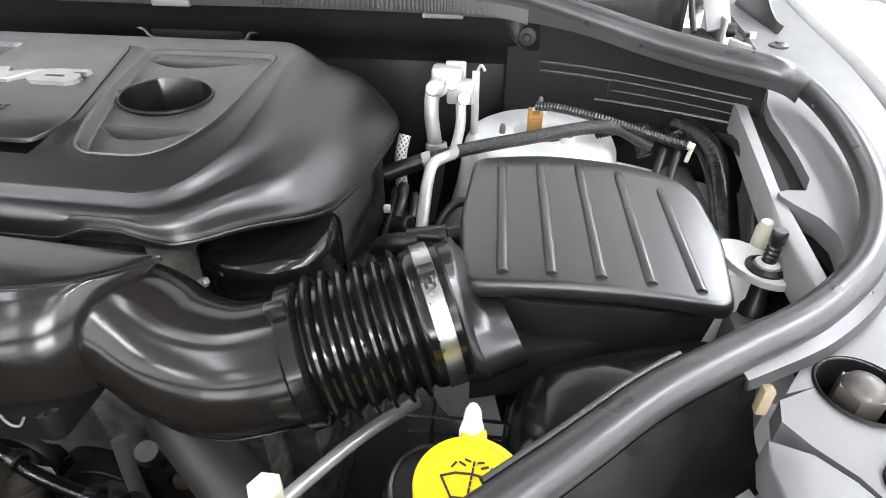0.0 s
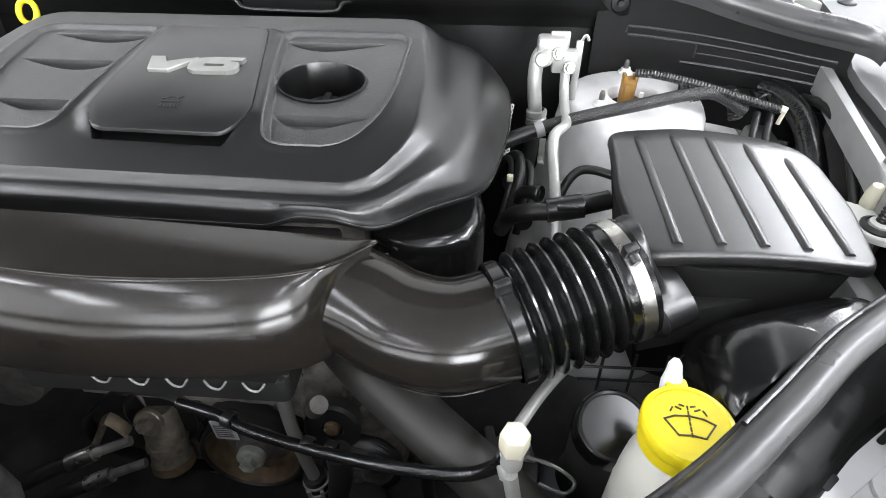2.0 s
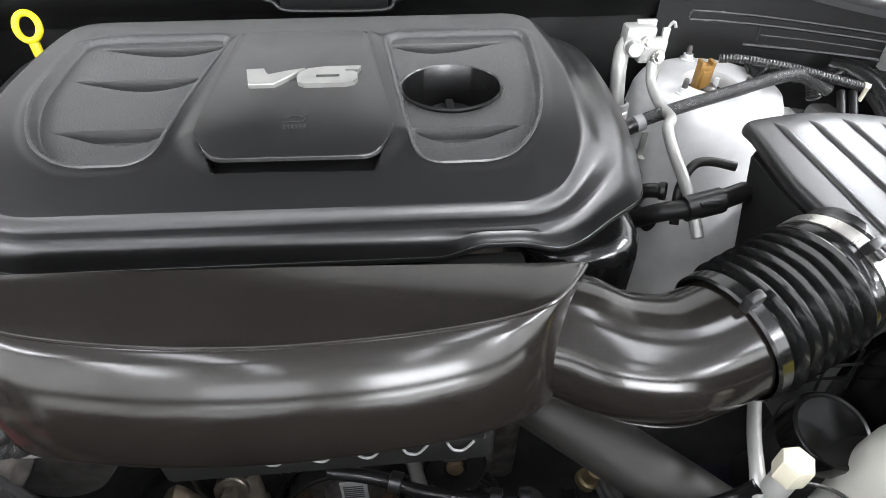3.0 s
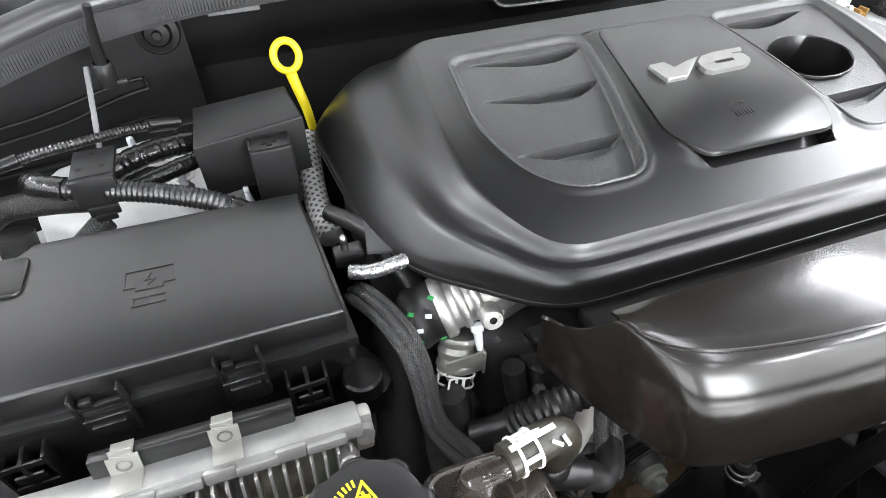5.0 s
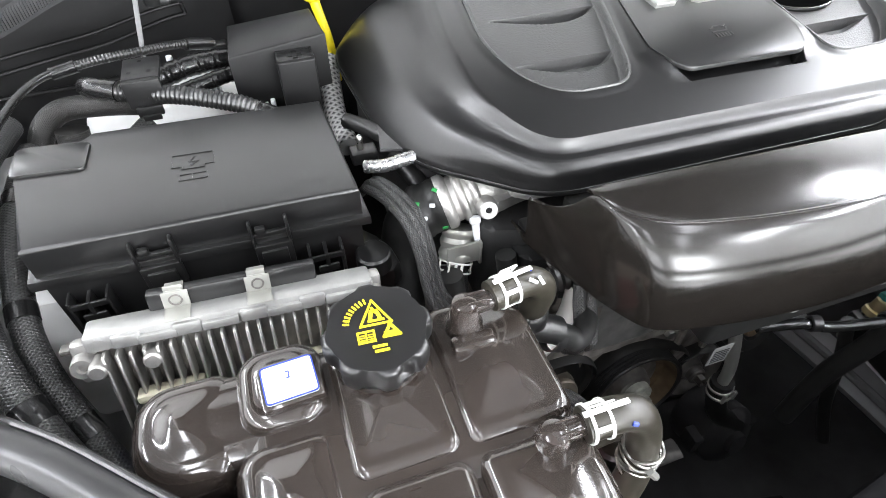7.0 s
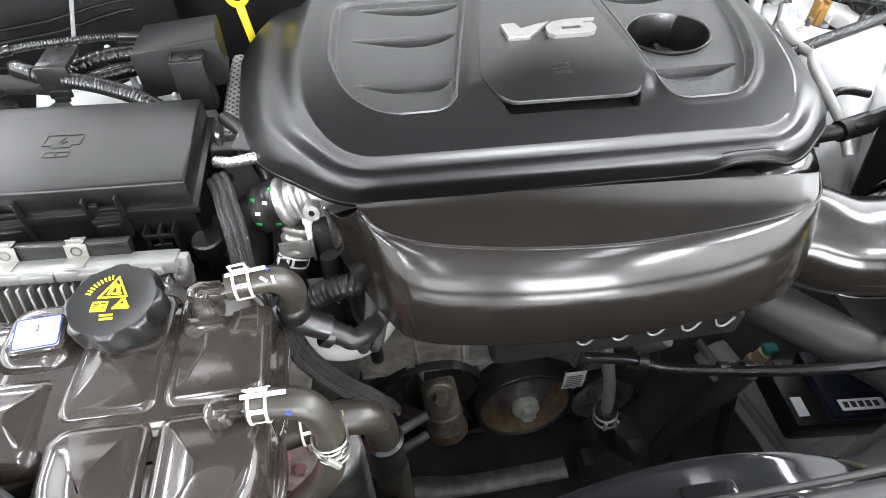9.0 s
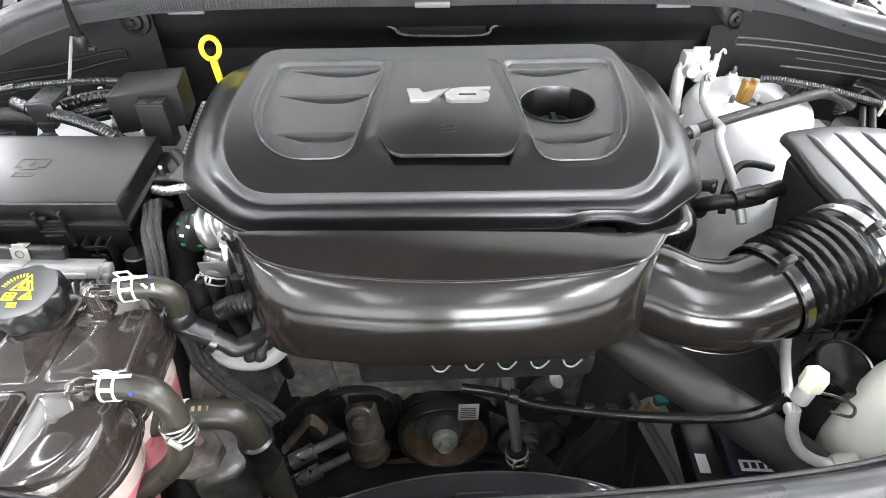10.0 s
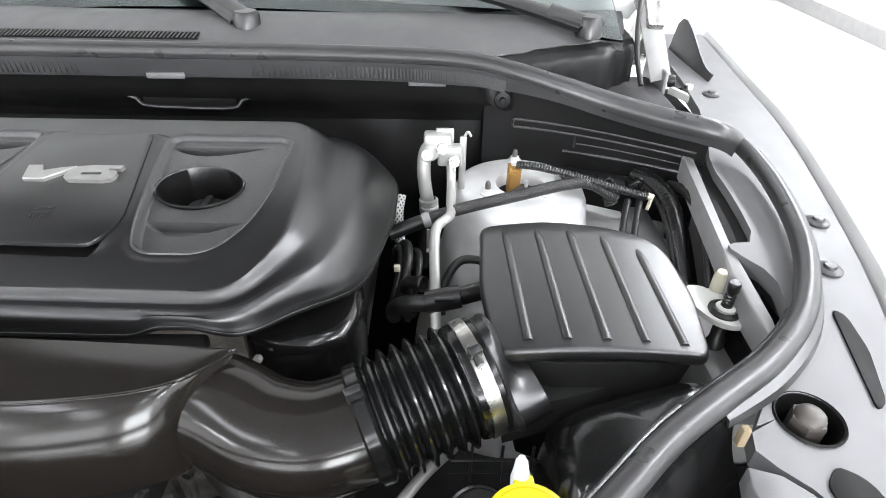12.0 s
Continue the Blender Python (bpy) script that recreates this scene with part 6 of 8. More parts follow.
def thermostat():
    t = thing("thermostat_housing", (-0.27, 0.43, 0.84), "cast aluminium thermostat housing with a hose neck", "engine part")
    d = Vector((-0.060, 0.004, -0.018)).normalized()
    a = Vector((-0.250, 0.440, 0.914))
    m = axis_matrix(a, d)
    part("casting", lathe([(0.0, -0.03), (0.020, -0.03), (0.024, -0.022), (0.0245, 0.0), (0.0275, 0.002), (0.0285, 0.005), (0.0275, 0.008), (0.0245, 0.010), (0.0245, 0.014), (0.0280, 0.016), (0.0290, 0.019), (0.0280, 0.022), (0.0250, 0.024), (0.0250, 0.029), (0.0285, 0.031), (0.0300, 0.034), (0.0300, 0.040), (0.0280, 0.043), (0.024, 0.046)], m, 36), CAST, t, "ribbed cast neck")
    ear = part("flange_ear", merge(lathe([(0.0035, 0.010), (0.0090, 0.010), (0.0105, 0.008), (0.0110, -0.016), (0.0105, -0.018)], axis_matrix((-0.252, 0.408, 0.916), (-0.15, -1, 0.35)), 24), prism(chaikin([(-0.262, 0.410), (-0.245, 0.402), (-0.215, 0.412), (-0.190, 0.415), (-0.190, 0.435), (-0.255, 0.440)], 2), 0.908, 0.922, 0.004)), CAST, t, "cast mounting ear")
    # Dark disc paints the shade inside the bore
    part("ear_bore", lathe([(0.0036, 0.0085), (0.0, 0.0085)], axis_matrix((-0.252, 0.408, 0.916), (-0.15, -1, 0.35)), 14), VOID, ear)
    part("flange_plate", prism(chaikin([(-0.225, 0.402), (-0.165, 0.395), (-0.150, 0.41), (-0.160, 0.44), (-0.225, 0.435)], 1), 0.920, 0.928, 0.003), ALU, t, "flat alloy flange")
    for k in range(4):
        part("web_rib", box(-0.003, 0.003, -0.014, 0.014, 0.0, 0.020, 0.002, Matrix.Translation((-0.268 + 0.018 * k, 0.452, 0.934 + 0.002 * k)) @ Matrix.Rotation(radians(10), 4, "X")), CAST, t)
    part("top_bar", tube([(-0.282, 0.442, 0.944), (-0.250, 0.440, 0.950), (-0.215, 0.436, 0.950)], 0.0042, 10, 4), CAST, t)
    sf = part("sensor_fitting", lathe([(0.0, 0.034), (0.004, 0.034), (0.005, 0.030), (0.005, 0.022), (0.0075, 0.021), (0.0075, 0.014), (0.0060, 0.013), (0.0060, 0.0), (0.008, -0.002)], axis_matrix((-0.268, 0.452, 0.940), (-0.45, 0.45, 0.75)), 18), STEEL, t, "bright threaded sensor fitting")
    nm = axis_matrix((-0.262, 0.412, 0.894), (-0.02, -0.45, -0.9))
    nip = part("bleed_nipple", lathe([(0.0, -0.008), (0.0062, -0.006), (0.0062, 0.0), (0.0044, 0.002), (0.0040, 0.012), (0.0030, 0.020), (0.0, 0.021)], nm, 16), LABEL_WHITE, t, "pale bleed nipple with a blue mark")
    part("blue_mark", box(-0.0022, 0.0022, -0.0048, -0.0034, 0.004, 0.009, 0.0004, nm), BLUE, nip, "blue mark")
    part("hose_collar", lathe([(0.0265, 0.038), (0.0292, 0.040), (0.0296, 0.048), (0.0284, 0.050), (0.0284, 0.058), (0.0298, 0.060), (0.0298, 0.068), (0.026, 0.073)], m, 32), RUBBER, t, "black rubber hose collar")
    for ang, hgt, ink in ((62, 0.064, GREEN), (48, 0.050, LABEL_WHITE), (5, 0.066, GREEN), (-12, 0.046, GREEN), (75, 0.042, GREEN), (30, 0.062, LABEL_WHITE)):
        side = Vector((0, -math.cos(radians(ang)), math.sin(radians(ang))))
        side = (side - d * side.dot(d)).normalized()
        q = a + d * hgt + side * 0.0294
        part("paint_dot", box(-0.0030, 0.0030, -0.0020, 0.0020, -0.0008, 0.0010, 0.0005, axis_matrix(q, side)), ink, t)
    part("radiator_hose", tube([tuple(a + d * 0.060), tuple(a + d * 0.076), (-0.332, 0.448, 0.868), (-0.340, 0.43, 0.82), (-0.35, 0.32, 0.74), (-0.30, 0.12, 0.62)], 0.0225, 20, 7), DULL, t, "thick black radiator hose")
    part("side_pipe", tube([(-0.318, 0.520, 0.918), (-0.306, 0.490, 0.908), (-0.300, 0.462, 0.900)], 0.0115, 16, 5), RUBBER, t)
    part("pipe_lip", lathe([(0.0085, 0.0), (0.0125, 0.001), (0.0125, 0.006), (0.0115, 0.007)], axis_matrix((-0.318, 0.520, 0.918), (0.3, -0.75, -0.25)), 18), RUBBER, t)
    fs = part("foil_stub", merge(tube([(-0.275, 0.425, 0.880), (-0.279, 0.418, 0.866), (-0.285, 0.408, 0.850)], 0.0185, 22, 6, rfun=lambda s, q: 1.0 + 0.06 * math.sin(s / q * 17)), box(-0.298, -0.262, 0.396, 0.399, 0.852, 0.880, 0.001), box(-0.262, -0.2585, 0.396, 0.420, 0.846, 0.878, 0.001)), SILVER_CLIP, t, "silver wrapped hose stub with a folded bracket")
    square_clamp(fs, (-0.287, 0.403, 0.846), (-0.35, -0.5, -0.8), 0.0178, 0.012, False)
    part("sleeve", tube([(-0.288, 0.402, 0.840), (-0.290, 0.393, 0.820), (-0.288, 0.38, 0.79)], 0.0150, 16, 5), BRAID, t)
    t.location, t.scale = (-0.272, 0.453, 0.845), (0.9, 0.9, 0.9)
    return t


thermostat()


# black coil cover, plugs and hoses between the thermostat and the duct
def coil_corner():
    cc = thing("coil_cover", (-0.225, 0.45, 0.80), "black plastic coil cover with bolts beside the thermostat", "engine part")
    part("cover_body", prism(rounded([(-0.262, 0.425), (-0.165, 0.395), (-0.150, 0.48), (-0.262, 0.50)], 0.012), 0.79, 0.893, 0.006), BLACK_ROUGH, cc)
    part("front_boss", prism(rounded([(-0.232, 0.395), (-0.190, 0.385), (-0.178, 0.42), (-0.236, 0.425)], 0.008), 0.80, 0.872, 0.005), BLACK, cc)
    for x, y, z in ((-0.226, 0.392, 0.850), (-0.196, 0.385, 0.838), (-0.205, 0.388, 0.868)):
        part("cover_bolt", hexnut((x, y, z), (-0.1, -1, 0.5), 0.0062, 0.009), DARK_STEEL, cc)
    hs = thing("ribbed_coolant_pipe", (-0.20, 0.36, 0.82), "black ribbed pipe disappearing behind the intake duct", "pipe")
    part("ribbed_wall", tube([(-0.262, 0.372, 0.852), (-0.240, 0.366, 0.868), (-0.212, 0.362, 0.876), (-0.180, 0.362, 0.876)], 0.0125, 16, 20, rfun=ridged(0.0062, 0.16)), RUBBER, hs)
    part("smooth_end", tube([(-0.288, 0.382, 0.832), (-0.274, 0.376, 0.842), (-0.260, 0.371, 0.853)], 0.0110, 16, 4), BLACK, hs)
    for x, y, z, r in ((-0.246, 0.405, 0.80, 0.010), (-0.228, 0.372, 0.79, 0.008), (-0.300, 0.405, 0.79, 0.0115)):
        loom("drop_hose", [(x, y, z + 0.075), (x + 0.004, y - 0.006, z + 0.04), (x + 0.012, y - 0.004, z), (x + 0.016, y + 0.01, z - 0.08)], r, RUBBER, "black hose dropping beside the engine", "hose", 14, 6, None, "drop hoses")
    sp = thing("sensor_plug", (-0.21, 0.40, 0.87), "small black sensor plug with a pale clip", "connector")
    part("plug_body", box(-0.232, -0.208, 0.400, 0.416, 0.893, 0.908, 0.003), BLACK, sp)
    part("plug_clip", box(-0.226, -0.214, 0.398, 0.4015, 0.897, 0.904, 0.001), GREY_PANEL, sp)


# braided looms
def loom(name, pts, r, material, label, cat="wiring loom", seg=14, n=10, rfun=None, group=""):
    return solid(name, tube(pts, r, seg, n, rfun=rfun), material, label, cat, group)


LOOM_PATH = [(-0.352, 0.505, 0.905), (-0.350, 0.478, 0.930), (-0.340, 0.452, 0.936), (-0.331, 0.420, 0.936), (-0.326, 0.400, 0.916), (-0.325, 0.386, 0.894), (-0.322, 0.374, 0.876), (-0.308, 0.361, 0.856), (-0.293, 0.343, 0.840), (-0.276, 0.318, 0.823), (-0.249, 0.304, 0.794), (-0.222, 0.291, 0.782), (-0.202, 0.284, 0.755)]
for dx, dy, dz in ((-0.0060, -0.004, -0.001), (-0.0005, 0.0, 0.0012), (0.0052, 0.004, 0.0)):
    loom("braided_loom", [(x + dx, y + dy, z + dz) for x, y, z in LOOM_PATH], 0.0044, BRAID, "black woven sleeve over the harness beside the engine", group="braided looms")
coil_corner()
loom("white_elbow_pipe", [(-0.300, 0.352, 0.846), (-0.284, 0.346, 0.823), (-0.264, 0.346, 0.794), (-0.243, 0.350, 0.779), (-0.222, 0.354, 0.779), (-0.203, 0.360, 0.792), (-0.188, 0.368, 0.815), (-0.182, 0.375, 0.84)], 0.0095, WHITE_CLIP, "white elbow pipe below the intake duct", "pipe")

# ---- left rear corner ----
def crumple(q, t):
    """Swelling of a hand-wound tape wrap along its length."""
    return 1.0 + 0.05 * math.sin(q * 520) * math.sin(q * 247 + 1.3) + 0.02 * math.sin(q * 1130 + 0.7)


def left_corner():
    bx = thing("terminal_cover", (-0.40, 0.665, 0.93), "black plastic cover box with a clipped front tower", "cover box")
    prof = [(-0.451, 0.6480), (-0.3520, 0.6480), (-0.3580, 0.708), (-0.447, 0.714)]
    part("cover_shell", prism(prof, 0.940, 0.9970, 0.0022, lambda x, y: 0.04 * (y - 0.648) - 0.33 * max(0, -0.4165 - x), seg=3), FLAT, bx)
    tw = part("clip_tower", box(-0.4060, -0.3680, 0.6240, 0.6480, 0.920, 0.9840, 0.0022, None, 3), FLAT, bx)
    part("tower_rim", strip([(-0.4045, 0.6255), (-0.3695, 0.6255), (-0.3695, 0.6470), (-0.4045, 0.6470)], 0.0016, 0.0016, Matrix.Translation((0, 0, 0.9838)), True), FLAT, tw, smooth=False)
    # Dark bars on the tower paint the shade of the slot
    part("clip_slot", merge(box(-0.394, -0.380, 0.6345, 0.6390, 0.9835, 0.9848, 0), box(-0.3895, -0.3845, 0.6300, 0.6435, 0.9835, 0.9850, 0)), VOID, tw)
    part("white_stay", merge(tube([(-0.418, 0.646, 0.934), (-0.418, 0.636, 0.905)], 0.0026, 8, 2), box(-0.4205, -0.4155, 0.642, 0.648, 0.930, 0.935, 0.001)), LABEL_WHITE, bx)

    mt = thing("loom_bracket", (-0.535, 0.64, 0.88), "black plastic bracket holding the corrugated loom", "bracket")
    part("bracket_top", box(-0.5515, -0.5165, 0.640, 0.684, 0.9780, 0.9835, 0.0015), FLAT, mt)
    part("bracket_face", merge(box(-0.5515, -0.5165, 0.6330, 0.6400, 0.956, 0.9835, 0.0015), box(-0.5460, -0.5220, 0.6290, 0.6335, 0.948, 0.958, 0.001), box(-0.5425, -0.5255, 0.6270, 0.6300, 0.944, 0.950, 0.001)), FLAT, mt)
    part("bracket_leg", box(-0.553, -0.505, 0.575, 0.625, 0.86, 0.905, 0.004), FLAT, mt)
    for x, y in ((-0.5440, 0.6520), (-0.5260, 0.6520), (-0.5350, 0.6740)):
        # Dark discs on the bracket paint the shade in the holes
        part("peg_hole", lathe([(0.0022, 0.9841), (0.0, 0.9841)], Matrix.Translation((x, y, 0)), 10), VOID, mt)
    for x, y, z in ((-0.5207, 0.765, 0.9440), (-0.4750, 0.690, 0.9430)):
        sd = thing("tower_stud", (x, y, z - 0.04), "white plastic stud cap standing on the strut tower", "stud", "tower studs")
        part("cap", lathe([(0.0, 0.0), (0.0032, -0.001), (0.0038, -0.004), (0.0042, -0.020), (0.0042, -0.022)], Matrix.Translation((x, y, z)), 14), LABEL_WHITE, sd)
        part("nut", lathe([(0.0090, -0.030), (0.0090, -0.022), (0.0042, -0.020)], Matrix.Translation((x, y, z)), 6), STEEL, sd, "steel nut")

    run = [(-0.426, 0.594, 0.950), (-0.450, 0.607, 0.958), (-0.490, 0.626, 0.963), (-0.530, 0.642, 0.965), (-0.562, 0.654, 0.967), (-0.580, 0.663, 0.969), (-0.592, 0.678, 0.964)]
    cc = thing("corrugated_conduit", (-0.50, 0.62, 0.955), "black corrugated conduit over the fuse box with taped ends", "conduit")
    part("ribbed_sleeve", tube(run, 0.0094, 18, 50, rfun=ridged(0.0046, 0.15)), BLACK, cc)
    part("tape_wrap", tube([(-0.418, 0.590, 0.946), (-0.426, 0.594, 0.950), (-0.433, 0.598, 0.9525)], 0.0098, 16, 8, rfun=crumple), TAPE, cc, "glossy black tape wrap")
    part("tape_wrap", tube([(-0.560, 0.653, 0.967), (-0.580, 0.663, 0.969), (-0.592, 0.678, 0.964)], 0.0100, 16, 10, rfun=crumple), TAPE, cc, "glossy black tape wrap")
    loom("thin_conduit", [(-0.494, 0.745, 0.963), (-0.515, 0.733, 0.969), (-0.545, 0.717, 0.974), (-0.575, 0.706, 0.977), (-0.602, 0.700, 0.976)], 0.0050, BLACK, "thin black corrugated conduit", "conduit", 12, 40, ridged(0.0034, 0.18))
    ce = thing("conduit_end_plug", (-0.480, 0.755, 0.94), "black plug on the end of the thin conduit", "connector")
    part("plug_sleeve", tube([(-0.496, 0.744, 0.963), (-0.484, 0.752, 0.958), (-0.470, 0.762, 0.951)], 0.0066, 14, 4), BLACK, ce)
    part("plug_tail", box(-0.474, -0.454, 0.755, 0.769, 0.940, 0.952, 0.002), BLACK, ce)
    part("sleeve_wrap", tube([(-0.598, 0.7005, 0.9765), (-0.622, 0.698, 0.973)], 0.0064, 12, 6, rfun=crumple), TAPE, ce)
    loom("black_cable", [(-0.618, 0.699, 0.974), (-0.634, 0.682, 0.975), (-0.648, 0.640, 0.976), (-0.660, 0.575, 0.972), (-0.674, 0.48, 0.96)], 0.0040, TAPE, "glossy black cable along the inner fender", "cable")
    loom("taped_loom", [(-0.440, 0.722, 0.950), (-0.470, 0.713, 0.955), (-0.495, 0.706, 0.956), (-0.515, 0.70, 0.954), (-0.54, 0.69, 0.950)], 0.0112, TAPE, "loom wrapped in crumpled shiny tape", "wiring loom", 22, 24, crumple)
    loom("taped_loom", [(-0.445, 0.692, 0.948), (-0.465, 0.684, 0.949), (-0.485, 0.677, 0.948), (-0.515, 0.668, 0.945)], 0.0082, TAPE, "loom wrapped in crumpled shiny tape", "wiring loom", 20, 24, crumple)
    loom("heater_hose", [(-0.54, 0.66, 0.945), (-0.585, 0.668, 0.948), (-0.625, 0.672, 0.945), (-0.645, 0.655, 0.930), (-0.648, 0.635, 0.90), (-0.645, 0.62, 0.84)], 0.0115, CLOTH, "ribbed black heater hose bending down", "hose", 16, 10)
    loom("heater_hose", [(-0.615, 0.652, 0.935), (-0.618, 0.645, 0.90), (-0.618, 0.64, 0.84)], 0.0155, CLOTH, "thick sleeved hose running down", "hose", 16, 8)
    loom("flat_loom", [(-0.545, 0.655, 0.925), (-0.575, 0.62, 0.915), (-0.600, 0.585, 0.90), (-0.61, 0.56, 0.87)], 0.011, BRAID, "black sleeved loom beside the fuse box")
    for pts, r in (([(-0.668, 0.66, 0.945), (-0.678, 0.58, 0.948), (-0.675, 0.50, 0.938), (-0.660, 0.42, 0.915), (-0.625, 0.345, 0.875), (-0.58, 0.28, 0.82)], 0.0125), ([(-0.655, 0.64, 0.925), (-0.655, 0.56, 0.925), (-0.650, 0.48, 0.910), (-0.635, 0.41, 0.89), (-0.60, 0.34, 0.85), (-0.56, 0.28, 0.80)], 0.0110)):
        fl = thing("fender_loom", (pts[-1][0], pts[-1][1], pts[-1][2] - r), "thick woven-sleeved black loom along the inner fender", "wiring loom", "fender looms")
        part("sleeve", tube(pts, r, 18, 10), BRAID, fl)
        run = spline(pts, 10)
        for k in (9, 24, 37):
            part("tape_band", tube([tuple(p) for p in run[k:k + 3]], r * 1.07, 18, 3), TAPE, fl, "glossy tape band")
    ck = thing("red_capped_terminal", (-0.70, 0.90, 0.93), "black brake fluid unit with a red terminal cap", "brake part")
    part("unit_body", box(-0.76, -0.62, 0.90, 1.02, 0.88, 0.99, 0.012), BLACK, ck)
    part("red_cap", box(-0.72, -0.655, 0.90, 0.95, 0.99, 1.008, 0.006), RED, ck, "red cap")
    rod = thing("prop_strut", (-0.525, 0.79, 0.93), "thin grey strut with a black socket by the bulkhead", "strut")
    part("rod", tube([(-0.530, 0.7656, 1.0225), (-0.5385, 0.720, 0.965), (-0.540, 0.715, 0.955)], 0.0023, 8, 2, squash=(1.2, 0.7)), MID_GREY, rod)
    part("socket", merge(lathe([(0.0, -0.012), (0.008, -0.012), (0.009, -0.010), (0.009, 0.010), (0.0075, 0.012)], axis_matrix((-0.5150, 0.7585, 1.016), (0.05, -0.05, 1)), 20), box(-0.514, -0.498, 0.754, 0.763, 1.003, 1.010, 0.002)), FLAT, rod)
    part("upper_rod", tube([(-0.515, 0.7580, 1.022), (-0.5125, 0.754, 1.040), (-0.508, 0.746, 1.062), (-0.503, 0.740, 1.085)], 0.0042, 10, 3, rfun=lambda s, t: 1.35 - 0.5 * s / t), FLAT, rod)

    ds = thing("dipstick", (-0.35, 0.77, 0.93), "yellow oil dipstick with a ring handle", "dipstick")
    c = Vector((-0.344, 0.788, 0.9925))
    ring = [tuple(c + Vector((0.0135 * math.cos(a), 0.006 * math.sin(a), 0.0145 * math.sin(a)))) for a in [math.tau * k / 20 for k in range(20)]]
    part("ring_handle", tube(ring, 0.0042, 10, 3, closed=True), YELLOW, ds)
    part("stem", tube([(-0.3435, 0.786, 0.977), (-0.340, 0.779, 0.960), (-0.334, 0.768, 0.93), (-0.33, 0.76, 0.88)], 0.0042, 10, 5, rfun=lambda s, t: 1.5 - 0.5 * s / t), YELLOW, ds)
    loom("checked_sleeve", [(-0.345, 0.72, 0.93), (-0.350, 0.69, 0.92), (-0.355, 0.64, 0.905), (-0.352, 0.59, 0.895)], 0.0125, BRAID_PALE, "black and silver checked heat sleeve", "heat sleeve")
    sw = thing("foil_wrapped_tube", (-0.315, 0.49, 0.92), "crumpled silver foil sleeve below the engine cover", "heat sleeve")
    part("foil", tube([(-0.352, 0.498, 0.936), (-0.335, 0.490, 0.939), (-0.315, 0.487, 0.944), (-0.29, 0.49, 0.945)], 0.0062, 14, 8), FOIL, sw)
    ci = thing("injector_plug", (-0.35, 0.53, 0.92), "small black sensor plug with a threaded stud", "connector")
    part("plug_body", box(-0.360, -0.335, 0.515, 0.532, 0.925, 0.938, 0.002), BLACK, ci)
    part("stud", lathe([(0.0032, 0.0), (0.0036, 0.004), (0.003, 0.006), (0.0036, 0.010), (0.003, 0.013), (0.0, 0.016)], Matrix.Translation((-0.350, 0.525, 0.938)), 10), STEEL, ci)
    part("lead", tube([(-0.352, 0.58, 0.935), (-0.335, 0.555, 0.938), (-0.32, 0.53, 0.94), (-0.30, 0.515, 0.945)], 0.008, 10, 6), RUBBER, ci)
    part("plate", prism([(-0.335, 0.505), (-0.30, 0.495), (-0.29, 0.515), (-0.325, 0.56)], 0.944, 0.947, 0.001), GREY_PANEL, ci)


left_corner()


